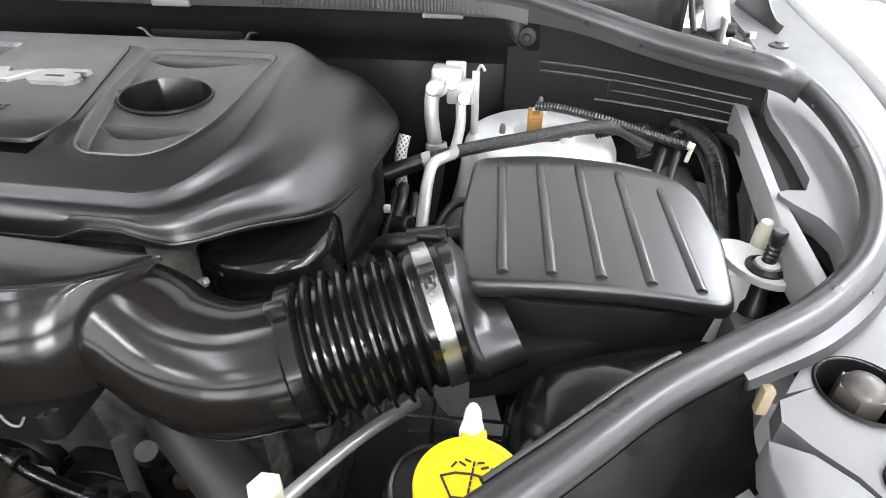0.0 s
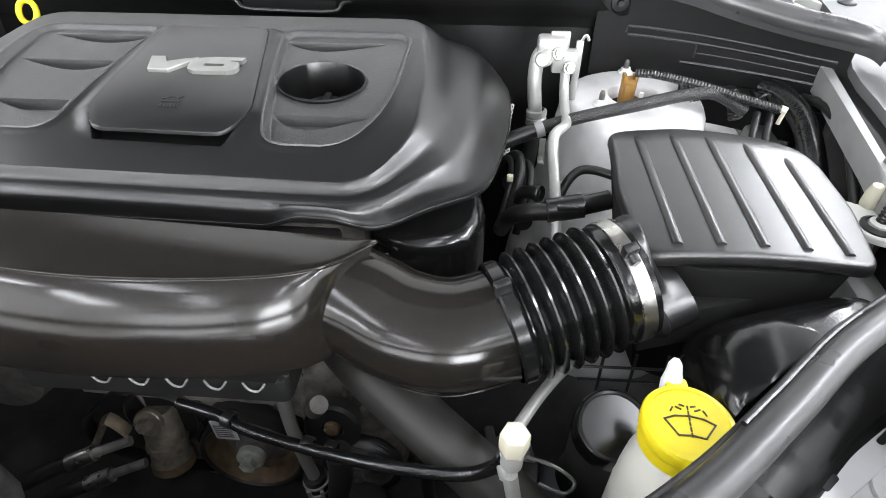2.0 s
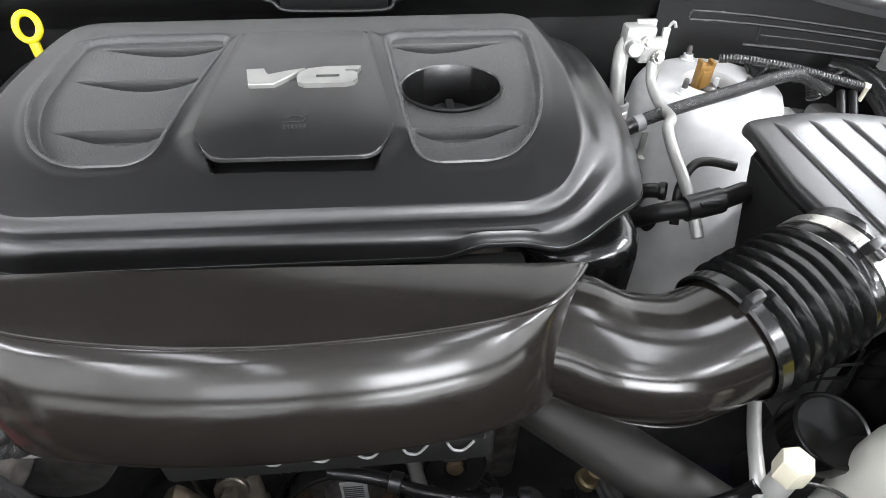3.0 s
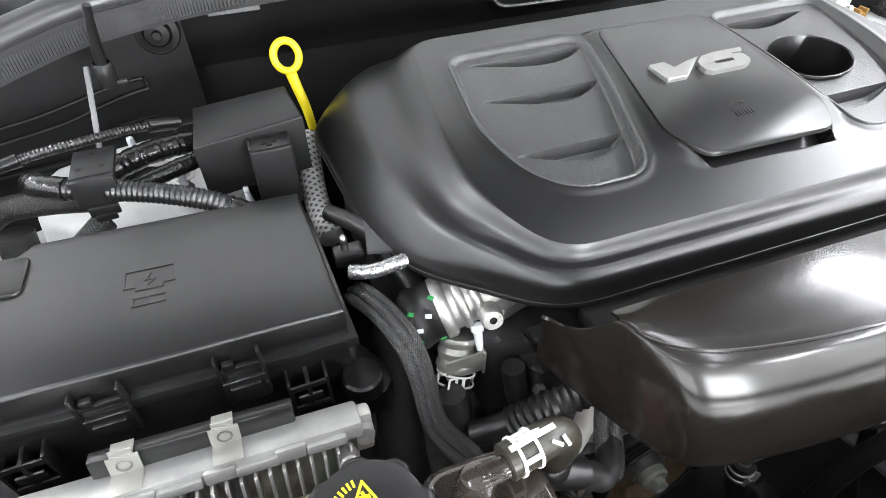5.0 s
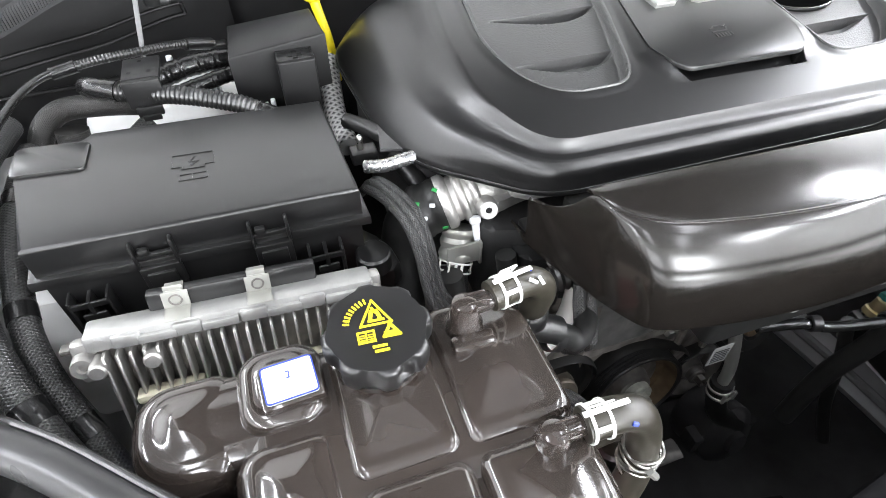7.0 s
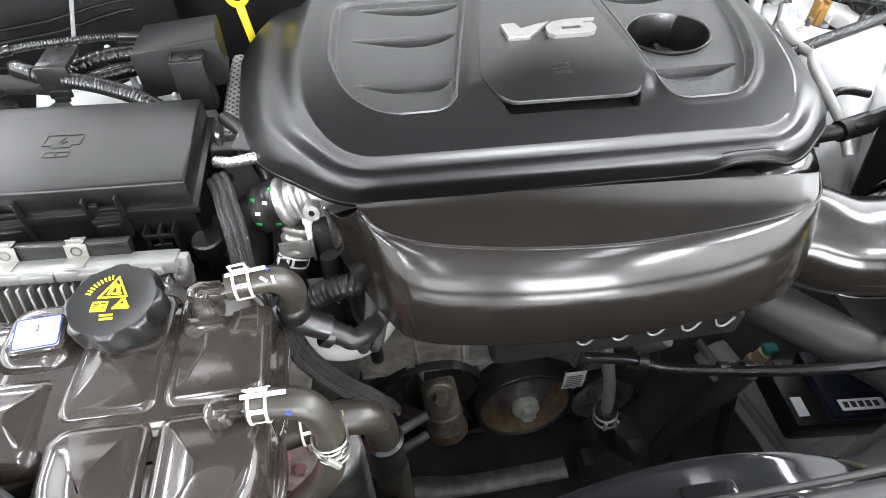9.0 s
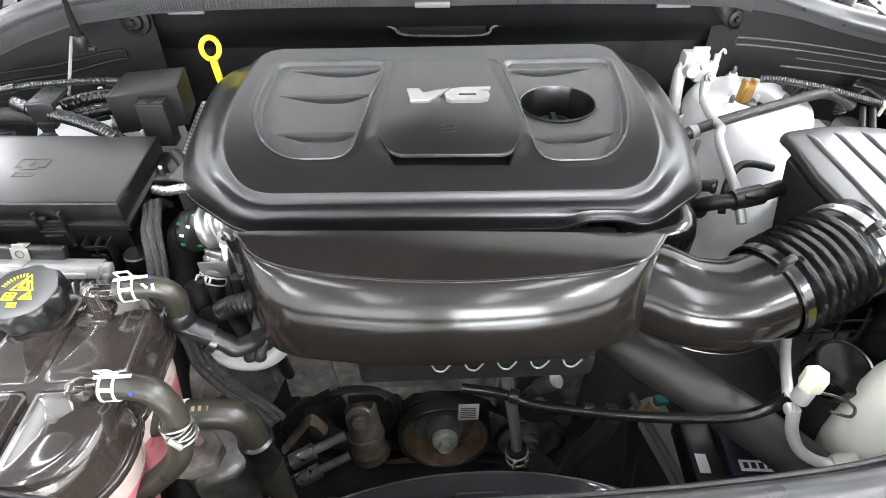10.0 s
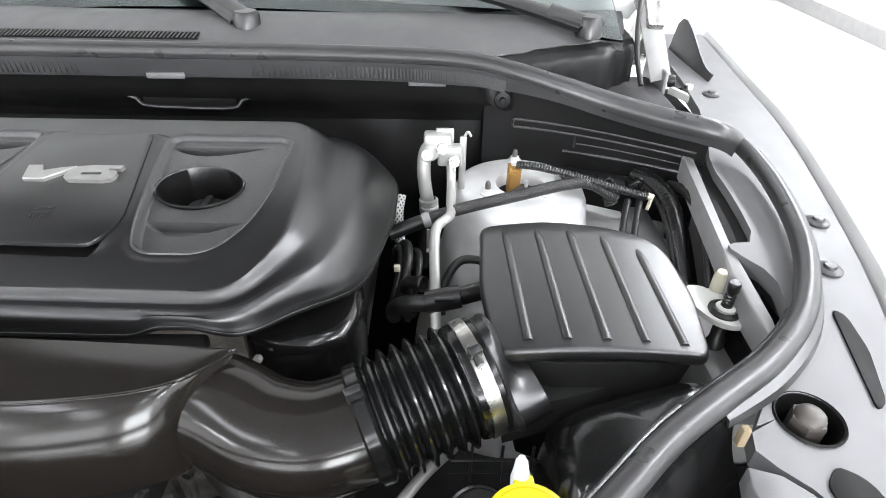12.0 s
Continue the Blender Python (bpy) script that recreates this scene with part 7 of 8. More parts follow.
# ---- strut tower studs and wiring, right side ----
def tower_top():
    for s in (1, -1):
        for x, y in ((0.479, 0.735), (0.565, 0.733), (0.53, 0.842)):
            st_ = thing("tower_stud", (s * x, y, 0.90), "dark threaded stud with a white-painted nut", "stud", "tower studs")
            part("nut", lathe([(0.011, 0.0), (0.011, 0.002), (0.0075, 0.0025), (0.007, 0.008), (0.0, 0.008)], Matrix.Translation((s * x, y, 0.903)), 6 * 3), TOWER_WHITE, st_)
            part("stud", lathe([(0.004, 0.004), (0.004, 0.016), (0.0026, 0.020), (0.0, 0.021)], Matrix.Translation((s * x, y, 0.903)), 10), DARK_STEEL, st_)
    bc = thing("damper_connector", (0.522, 0.772, 0.88), "tan plastic connector standing in the tower opening", "connector")
    part("connector_body", merge(box(0.511, 0.531, 0.764, 0.780, 0.885, 0.926, 0.002), box(0.514, 0.526, 0.760, 0.766, 0.895, 0.920, 0.001)), BROWN, bc)
    part("latch_tabs", merge(box(0.511, 0.516, 0.764, 0.780, 0.924, 0.931, 0.001), box(0.526, 0.531, 0.764, 0.780, 0.924, 0.931, 0.001)), BROWN, bc)
    part("damper_rod", lathe([(0.012, 0.86), (0.012, 0.895), (0.008, 0.899), (0.0, 0.899)], Matrix.Translation((0.53, 0.765, 0)), 16), DARK_STEEL, bc)
    part("white_pin", tube([(0.54, 0.765, 0.885), (0.54, 0.765, 0.908)], 0.003, 8, 2), LABEL_WHITE, bc)

    loom("woven_strap_loom", [(0.352, 0.655, 0.890), (0.40, 0.665, 0.905), (0.45, 0.672, 0.918), (0.52, 0.685, 0.930), (0.58, 0.700, 0.938), (0.62, 0.71, 0.935), (0.66, 0.705, 0.915)], 0.0082, BRAID, "flat woven black loom lying across the tower", "wiring loom", 14, 10)
    co = thing("round_connector", (0.365, 0.66, 0.88), "black round connector with a grey collar", "connector")
    part("connector", tube([(0.340, 0.650, 0.886), (0.385, 0.660, 0.901)], 0.0100, 16, 3), BLACK, co)
    part("collar", tube([(0.386, 0.660, 0.901), (0.396, 0.662, 0.904)], 0.0106, 16, 3), GREY_LIGHT, co)
    loom("corrugated_conduit", [(0.520, 0.745, 0.945), (0.545, 0.735, 0.948), (0.60, 0.715, 0.944), (0.65, 0.703, 0.934), (0.700, 0.698, 0.922)], 0.0060, BLACK, "thin black corrugated conduit above the tower", "conduit", 12, 110, ridged(0.0040, 0.16))
    pl = thing("conduit_tip", (0.703, 0.698, 0.90), "cream clip at the end of a conduit", "clip")
    part("tip", merge(tube([(0.700, 0.698, 0.924), (0.707, 0.697, 0.921)], 0.005, 8, 2), tube([(0.707, 0.697, 0.926), (0.703, 0.695, 0.903)], 0.0028, 8, 2)), IVORY, pl)
    loom("corrugated_conduit", [(0.60, 0.745, 0.915), (0.625, 0.735, 0.925), (0.650, 0.728, 0.918), (0.66, 0.722, 0.895)], 0.0095, BLACK, "coiled black corrugated conduit beside the tower", "conduit", 14, 60, ridged(0.0045, 0.16))
    loom("taped_branch_hose", [(0.705, 0.770, 0.918), (0.722, 0.742, 0.918), (0.735, 0.705, 0.908), (0.740, 0.660, 0.885), (0.742, 0.60, 0.84)], 0.0155, TAPE, "thick taped loom coming through the side panel", "wiring loom", 16, 8)
    for k, (dx, r) in enumerate(((0.0, 0.0055), (0.010, 0.0045), (0.020, 0.004))):
        loom("black_cable", [(0.748 + dx * 0.3, 0.745, 0.918), (0.757 + dx, 0.70, 0.925), (0.760 + dx, 0.64, 0.915), (0.742 + dx, 0.56, 0.895), (0.725 + dx * 0.8, 0.49, 0.87), (0.72 + dx * 0.5, 0.44, 0.80)], r, RUBBER, "black cable looping down beside the inner rail", "cable", 10, 8, None, "inner rail cables")
    for x in (0.655, 0.672):
        loom("thin_hose", [(x + 0.02, 0.700, 0.915), (x + 0.008, 0.665, 0.895), (x, 0.63, 0.865), (x - 0.005, 0.60, 0.82)], 0.0048, RUBBER, "thin black hose beside the tower", "hose", 10, 6, None, "thin tower hoses")
    for x in (0.61, 0.66, 0.70):
        cl = thing("panel_clip", (x, 0.785 - 0.1 * (x - 0.61), 0.90), "black plastic loom clip on the side panel", "clip", "panel clips")
        y = 0.785 - 0.25 * (x - 0.61)
        part("clip_body", merge(box(x - 0.012, x + 0.012, y - 0.016, y + 0.01, 0.900, 0.916, 0.003), tube([(x - 0.012, y - 0.016, 0.905), (x, y - 0.020, 0.922), (x + 0.012, y - 0.016, 0.905)], 0.003, 8, 4)), BLACK, cl)


tower_top()


def ac_lines():
    ac = thing("air_conditioning_lines", (0.40, 0.74, 0.86), "raw aluminium air conditioning pipes and manifold block", "pipe")
    part("manifold_block", merge(box(0.385, 0.425, 0.740, 0.765, 0.955, 0.990, 0.005), box(0.405, 0.440, 0.735, 0.755, 0.945, 0.975, 0.004), box(0.402, 0.428, 0.755, 0.762, 0.965, 0.994, 0.002)), BRIGHT_PIPE, ac, "machined aluminium manifold block")
    part("mounting_tab", merge(box(0.436, 0.446, 0.750, 0.756, 0.90, 0.985, 0.002), tube([(0.441, 0.753, 0.98), (0.447, 0.752, 0.992), (0.452, 0.752, 0.985)], 0.002, 6, 4)), BRIGHT_PIPE, ac)
    part("suction_pipe", tube([(0.392, 0.738, 0.880), (0.388, 0.738, 0.905), (0.385, 0.742, 0.935), (0.388, 0.750, 0.962), (0.400, 0.756, 0.974)], 0.0098, 18, 8), BRIGHT_PIPE, ac, "bent aluminium pipe")
    part("crimp_collar", lathe([(0.0125, 0.0), (0.0165, 0.002), (0.0165, 0.010), (0.0145, 0.012), (0.0165, 0.014), (0.0165, 0.024), (0.0135, 0.026)], axis_matrix((0.392, 0.737, 0.892), (0.05, -0.1, -1)) @ Matrix.Diagonal((0.88, 0.88, 0.9, 1)), 24), BRIGHT_PIPE, ac, "crimped aluminium collar")
    part("rubber_section", tube([(0.393, 0.735, 0.872), (0.390, 0.73, 0.84), (0.38, 0.72, 0.78)], 0.012, 16, 5), RUBBER, ac)
    part("service_port", lathe([(0.0, 0.026), (0.008, 0.026), (0.0098, 0.023), (0.0098, 0.004), (0.012, 0.003), (0.012, 0.0)], axis_matrix((0.396, 0.740, 0.966), (-0.25, -1, 0.25)), 24), BRIGHT_PIPE, ac, "capped service port")
    for p in ((0.412, 0.738, 0.972), (0.428, 0.733, 0.955)):
        part("block_bolt", merge(hexnut(p, (0.1, -1, 0.35), 0.0062, 0.010), lathe(disc_profile(0.0085, 0.004, 0.001), axis_matrix(p, (0.1, -1, 0.35)), 18)), STEEL, ac)
    part("liquid_pipe", tube([(0.424, 0.735, 0.950), (0.425, 0.725, 0.925), (0.424, 0.69, 0.915), (0.423, 0.655, 0.916), (0.417, 0.635, 0.921), (0.405, 0.615, 0.921), (0.402, 0.59, 0.912), (0.403, 0.55, 0.897), (0.404, 0.52, 0.883), (0.405, 0.49, 0.86)], 0.0066, 14, 8), BRIGHT_PIPE, ac, "thin bright aluminium pipe")
    part("heat_sleeve", tube([(0.352, 0.725, 0.905), (0.348, 0.710, 0.88), (0.350, 0.70, 0.84)], 0.008, 14, 6), BRAID_PALE, ac, "black and silver checked sleeve")

    bt = thing("breather_hose", (0.38, 0.48, 0.86), "black plastic breather hose with a quick connector", "hose")
    part("hose", tube([(0.340, 0.56, 0.82), (0.342, 0.535, 0.85), (0.348, 0.508, 0.882), (0.368, 0.492, 0.902), (0.40, 0.487, 0.908)], 0.0105, 16, 7), RUBBER, bt)
    part("connector", merge(tube([(0.385, 0.487, 0.908), (0.425, 0.492, 0.914)], 0.0140, 18, 4), tube([(0.425, 0.492, 0.914), (0.455, 0.500, 0.918)], 0.011, 16, 3), box(0.395, 0.418, 0.476, 0.486, 0.916, 0.922, 0.002)), BLACK, bt, "black quick connector")
    part("upper_hose", tube([(0.350, 0.64, 0.84), (0.352, 0.59, 0.862), (0.356, 0.54, 0.868), (0.365, 0.51, 0.87)], 0.010, 14, 5), RUBBER, bt)
    part("looped_hose", tube([(0.404, 0.525, 0.855), (0.408, 0.545, 0.890), (0.424, 0.560, 0.912), (0.445, 0.562, 0.916), (0.472, 0.552, 0.914)], 0.0055, 12, 6), RUBBER, bt)
    bt.location = (0.388, 0.505, 0.835)
    part("tan_marker", box(0.350, 0.358, 0.588, 0.594, 0.868, 0.877, 0.001), IVORY, bt)

    tab = thing("loom_tab", (0.394, 0.645, 0.862), "silver metal tab hanging below the round connector", "bracket")
    part("tab_plate", merge(box(0.391, 0.399, 0.644, 0.6465, 0.866, 0.898, 0.0008), box(0.391, 0.399, 0.6365, 0.6465, 0.864, 0.8665, 0.0008)), SILVER_CLIP, tab)
    for dx, dz, r in ((0.0, 0.0, 0.0065), (0.014, -0.012, 0.0050), (-0.010, -0.006, 0.0045)):
        loom("vacuum_hose", [(0.350 + dx, 0.700, 0.800 + dz), (0.356 + dx, 0.670, 0.852 + dz), (0.366 + dx, 0.635, 0.876 + dz), (0.366 + dx, 0.600, 0.866 + dz), (0.352 + dx, 0.565, 0.815 + dz)], r, RUBBER, "black vacuum hose arching between the engine and the tower", "hose", 12, 8, None, "vacuum hoses")
    vp = thing("vacuum_plug", (0.372, 0.565, 0.84), "black moulded elbow plug beside the breather hose", "connector")
    part("plug_elbow", merge(tube([(0.366, 0.575, 0.842), (0.370, 0.566, 0.868), (0.384, 0.556, 0.876)], 0.0085, 14, 5), lathe([(0.0098, 0.0), (0.0105, 0.001), (0.0105, 0.006), (0.0098, 0.007)], axis_matrix((0.384, 0.556, 0.876), (0.8, -0.55, 0.2)), 18)), BLACK, vp)


ac_lines()


def hood_stop():
    hs = thing("hood_stop", (0.72, 0.478, 0.86), "black threaded bonnet stop on a white bracket", "bonnet stop")
    part("bracket_plate", prism(chaikin([(0.690, 0.520), (0.715, 0.520), (0.722, 0.505), (0.748, 0.495), (0.755, 0.470), (0.735, 0.448), (0.710, 0.452), (0.690, 0.480)], 2), 0.902, 0.909, 0.0025), WHITE_CLIP, hs, "white plastic bracket plate")
    part("grommet", lathe([(0.012, 0.909), (0.0175, 0.909), (0.0175, 0.915), (0.013, 0.918), (0.012, 0.916)], Matrix.Translation((0.7215, 0.474, -0.004)), 24), RUBBER, hs)
    part("white_collar", lathe([(0.006, 0.914), (0.0105, 0.914), (0.0105, 0.919), (0.006, 0.921)], Matrix.Translation((0.7215, 0.474, -0.004)), 20), WHITE_CLIP, hs)
    part("threaded_post", lathe([(0.0062, 0.915)] + [(0.0062 - 0.0012 * (k % 2), 0.922 + 0.0022 * k) for k in range(8)] + [(0.0065, 0.941), (0.0068, 0.951), (0.0055, 0.953), (0.0, 0.953)], Matrix.Translation((0.7215, 0.474, -0.004)), 18), BLACK, hs, "black threaded post")
    part("lower_sleeve", lathe([(0.010, 0.905), (0.010, 0.88), (0.013, 0.876), (0.013, 0.845), (0.010, 0.84), (0.010, 0.80)], Matrix.Translation((0.7215, 0.474, -0.004)), 18), RUBBER, hs)
    part("dome_cap", lathe([(0.0085, 0.909), (0.0085, 0.926), (0.006, 0.934), (0.0, 0.937)], Matrix.Translation((0.7285, 0.512, 0)), 18), IVORY, hs, "translucent white dome cap")
    part("carrier", box(0.688, 0.716, 0.47, 0.522, 0.80, 0.902, 0.004), TOWER_WHITE, hs)


hood_stop()


# ---- washer bottle, filler and lines at the front right ----
def washer():
    wb = thing("washer_bottle", (0.478, 0.238, 0.70), "milky white washer bottle with a yellow flip cap", "washer bottle")
    part("bottle", lathe([(0.0, 0.70), (0.040, 0.70), (0.043, 0.72), (0.043, 0.80), (0.040, 0.838), (0.034, 0.862), (0.030, 0.878), (0.030, 0.893)], Matrix.Translation((0.484, 0.236, 0)), 40), WASHER_WHITE, wb)
    cm = Matrix.Translation((0.478, 0.238, 0.893)) @ Matrix.Rotation(radians(-3), 4, "X") @ Matrix.Diagonal((0.86, 0.86, 1, 1))
    cap = part("flip_cap", lathe([(0.0385, -0.004), (0.0400, 0.0), (0.0400, 0.008), (0.0385, 0.010), (0.034, 0.0108), (0.033, 0.0095), (0.0, 0.0095)], cm, 48), YELLOW, wb, "yellow flip cap with a wiper symbol")
    part("cap_skirt", lathe([(0.0375, -0.016), (0.0385, -0.004)], cm, 48), YELLOW, cap)
    part("cap_tab", box(-0.012, 0.012, -0.052, -0.036, -0.002, 0.006, 0.003, cm), YELLOW, cap)
    part("cap_hinge", box(-0.010, 0.010, 0.034, 0.048, -0.004, 0.010, 0.003, cm), YELLOW, cap)
    part("spout", lathe([(0.010, -0.010), (0.010, 0.006), (0.0075, 0.014), (0.006, 0.022), (0.003, 0.026), (0.0, 0.026)], cm @ axis_matrix((-0.002, 0.046, 0.0), (0, 0.35, 1)), 18), LABEL_WHITE, wb, "white spout tip")
    pm = cm @ Matrix.Translation((0, -0.004, 0.0097)) @ Matrix.Rotation(radians(-6), 4, "Z")
    lines = [strip([(-0.021, 0.004), (-0.012, 0.0085), (0.0, 0.010), (0.012, 0.0085), (0.021, 0.004), (0.011, -0.011), (0.0, -0.0095), (-0.011, -0.011)], 0.0014, 0.0006, pm, True)]
    lines += [strip([(0, 0.020 - 0.0055 * k), (0, 0.017 - 0.0055 * k)], 0.0013, 0.0006, pm) for k in range(6)]
    lines += [strip([(sx * 0.006, 0.016), (sx * 0.010, 0.018)], 0.0013, 0.0006, pm) for sx in (1, -1)] + [strip([(sx * 0.013, 0.017), (sx * 0.015, 0.013)], 0.0013, 0.0006, pm) for sx in (1, -1)] + [strip([(sx * 0.003, 0.020), (sx * 0.0065, 0.021)], 0.0013, 0.0006, pm) for sx in (1, -1)]
    part("wiper_symbol", merge(*lines), INK, cap, "black windscreen wash symbol", smooth=False)

    fl = thing("filler_neck", (0.446, 0.296, 0.70), "black round capped filler behind the washer bottle", "filler cap")
    part("cap_disc", lathe([(0.0, 0.826), (0.0275, 0.826), (0.0285, 0.826), (0.0290, 0.8275), (0.0315, 0.8280), (0.033, 0.8272), (0.0345, 0.822), (0.0345, 0.800), (0.032, 0.798)], axis_matrix((0.447, 0.289, 0.804), (0, -0.30, 1)) @ Matrix.Translation((0, 0, -0.812)), 40), BELLOW, fl)
    part("neck", lathe([(0.031, 0.80), (0.031, 0.72), (0.036, 0.70)], Matrix.Translation((0.446, 0.296, 0)), 32), BLACK_ROUGH, fl)

    cp = thing("refrigerant_port_line", (0.36, 0.23, 0.74), "aluminium refrigerant line with an ivory port cap", "pipe")
    part("upper_pipe", tube([(0.425, 0.360, 0.822), (0.400, 0.330, 0.828), (0.380, 0.301, 0.833), (0.362, 0.270, 0.838), (0.350, 0.246, 0.842), (0.346, 0.232, 0.836), (0.349, 0.226, 0.825)], 0.0055, 14, 7), BRIGHT_PIPE, cp)
    part("port_body", lathe([(0.009, 0.845), (0.009, 0.866), (0.0075, 0.868)], Matrix.Translation((0.352, 0.228, 0)), 20), BRIGHT_PIPE, cp)
    part("port_cap", lathe([(0.0095, 0.866), (0.0115, 0.868), (0.0118, 0.872), (0.0118, 0.887), (0.0112, 0.889), (0.0085, 0.8905), (0.0080, 0.8905), (0.0, 0.8905)], Matrix.Translation((0.352, 0.228, 0)), 6), IVORY, cp, "ivory hexagonal port cap")
    part("cap_tether", tube([(0.362, 0.226, 0.860), (0.385, 0.222, 0.855), (0.400, 0.214, 0.848), (0.392, 0.206, 0.845), (0.372, 0.210, 0.850)], 0.0016, 6, 6), RUBBER, cp)
    part("lower_pipe", tube([(0.352, 0.226, 0.830), (0.358, 0.218, 0.800), (0.368, 0.205, 0.782), (0.385, 0.196, 0.775), (0.405, 0.190, 0.775)], 0.0065, 14, 7), BRIGHT_PIPE, cp)
    part("end_block", merge(box(0.396, 0.425, 0.178, 0.200, 0.764, 0.786, 0.004), box(0.33, 0.40, 0.155, 0.168, 0.755, 0.764, 0.003)), ALU, cp, "aluminium end block")


washer()

ld = thing("radiator_return_hose", (0.30, 0.28, 0.62), "thick worn grey-black rubber hose running down under the intake elbow", "hose")
part("hose_wall", tube([(0.15, 0.405, 0.800), (0.212, 0.342, 0.800), (0.270, 0.298, 0.786), (0.345, 0.248, 0.760), (0.43, 0.203, 0.712), (0.53, 0.158, 0.655)], 0.0275, 24, 8), RETURN_HOSE, ld)
part("printed_bars", merge(*[box(-0.002, 0.002, -0.004, 0.004, -0.0004, 0.0006, 0, axis_matrix((0.352 + 0.009 * k, 0.2265 - 0.0048 * k, 0.774 - 0.0050 * k), (-0.35, -0.75, 0.45))) for k in range(9) if k != 4]), GREY_PANEL, ld, "row of faint printed bars")
lw = thing("front_harness", (0.18, 0.28, 0.74), "black taped harness with clips across the engine front", "wiring loom")
part("harness", tube([(0.015, 0.312, 0.765), (0.06, 0.300, 0.768), (0.10, 0.288, 0.760), (0.185, 0.266, 0.768), (0.25, 0.248, 0.785), (0.31, 0.238, 0.800), (0.338, 0.236, 0.820), (0.346, 0.234, 0.842)], 0.0062, 14, 8), TAPE, lw)
for p, d in (((0.075, 0.296, 0.767), (1, -0.3, 0)), ((0.185, 0.272, 0.764), (1, -0.2, 0)), ((0.16, 0.276, 0.762), (1, -0.2, 0))):
    part("harness_clip", lathe([(0.0072, -0.006), (0.0092, -0.005), (0.0092, 0.005), (0.0072, 0.006)], axis_matrix(p, d), 14), BLACK, lw)
loom("drop_hose", [(0.19, 0.275, 0.755), (0.185, 0.28, 0.70), (0.17, 0.29, 0.62), (0.16, 0.29, 0.52)], 0.013, RUBBER, "black hose dropping below the harness", "hose")

# intake box behind the elbow, right end of the engine
ibx = thing("intake_plenum_end", (0.28, 0.47, 0.84), "glossy black intake housing under the cover edge", "engine part")
part("housing", prism(chaikin([(0.225, 0.413), (0.305, 0.423), (0.328, 0.47), (0.315, 0.55), (0.21, 0.56), (0.19, 0.46)], 1), 0.830, 0.910, 0.018, lambda x, y: -0.05 * (x - 0.25), seg=4), BELLOW, ibx)
part("bolt", hexnut((0.226, 0.411, 0.894), (0, -1, 0.5), 0.0048, 0.008), SILVER_CLIP, ibx)


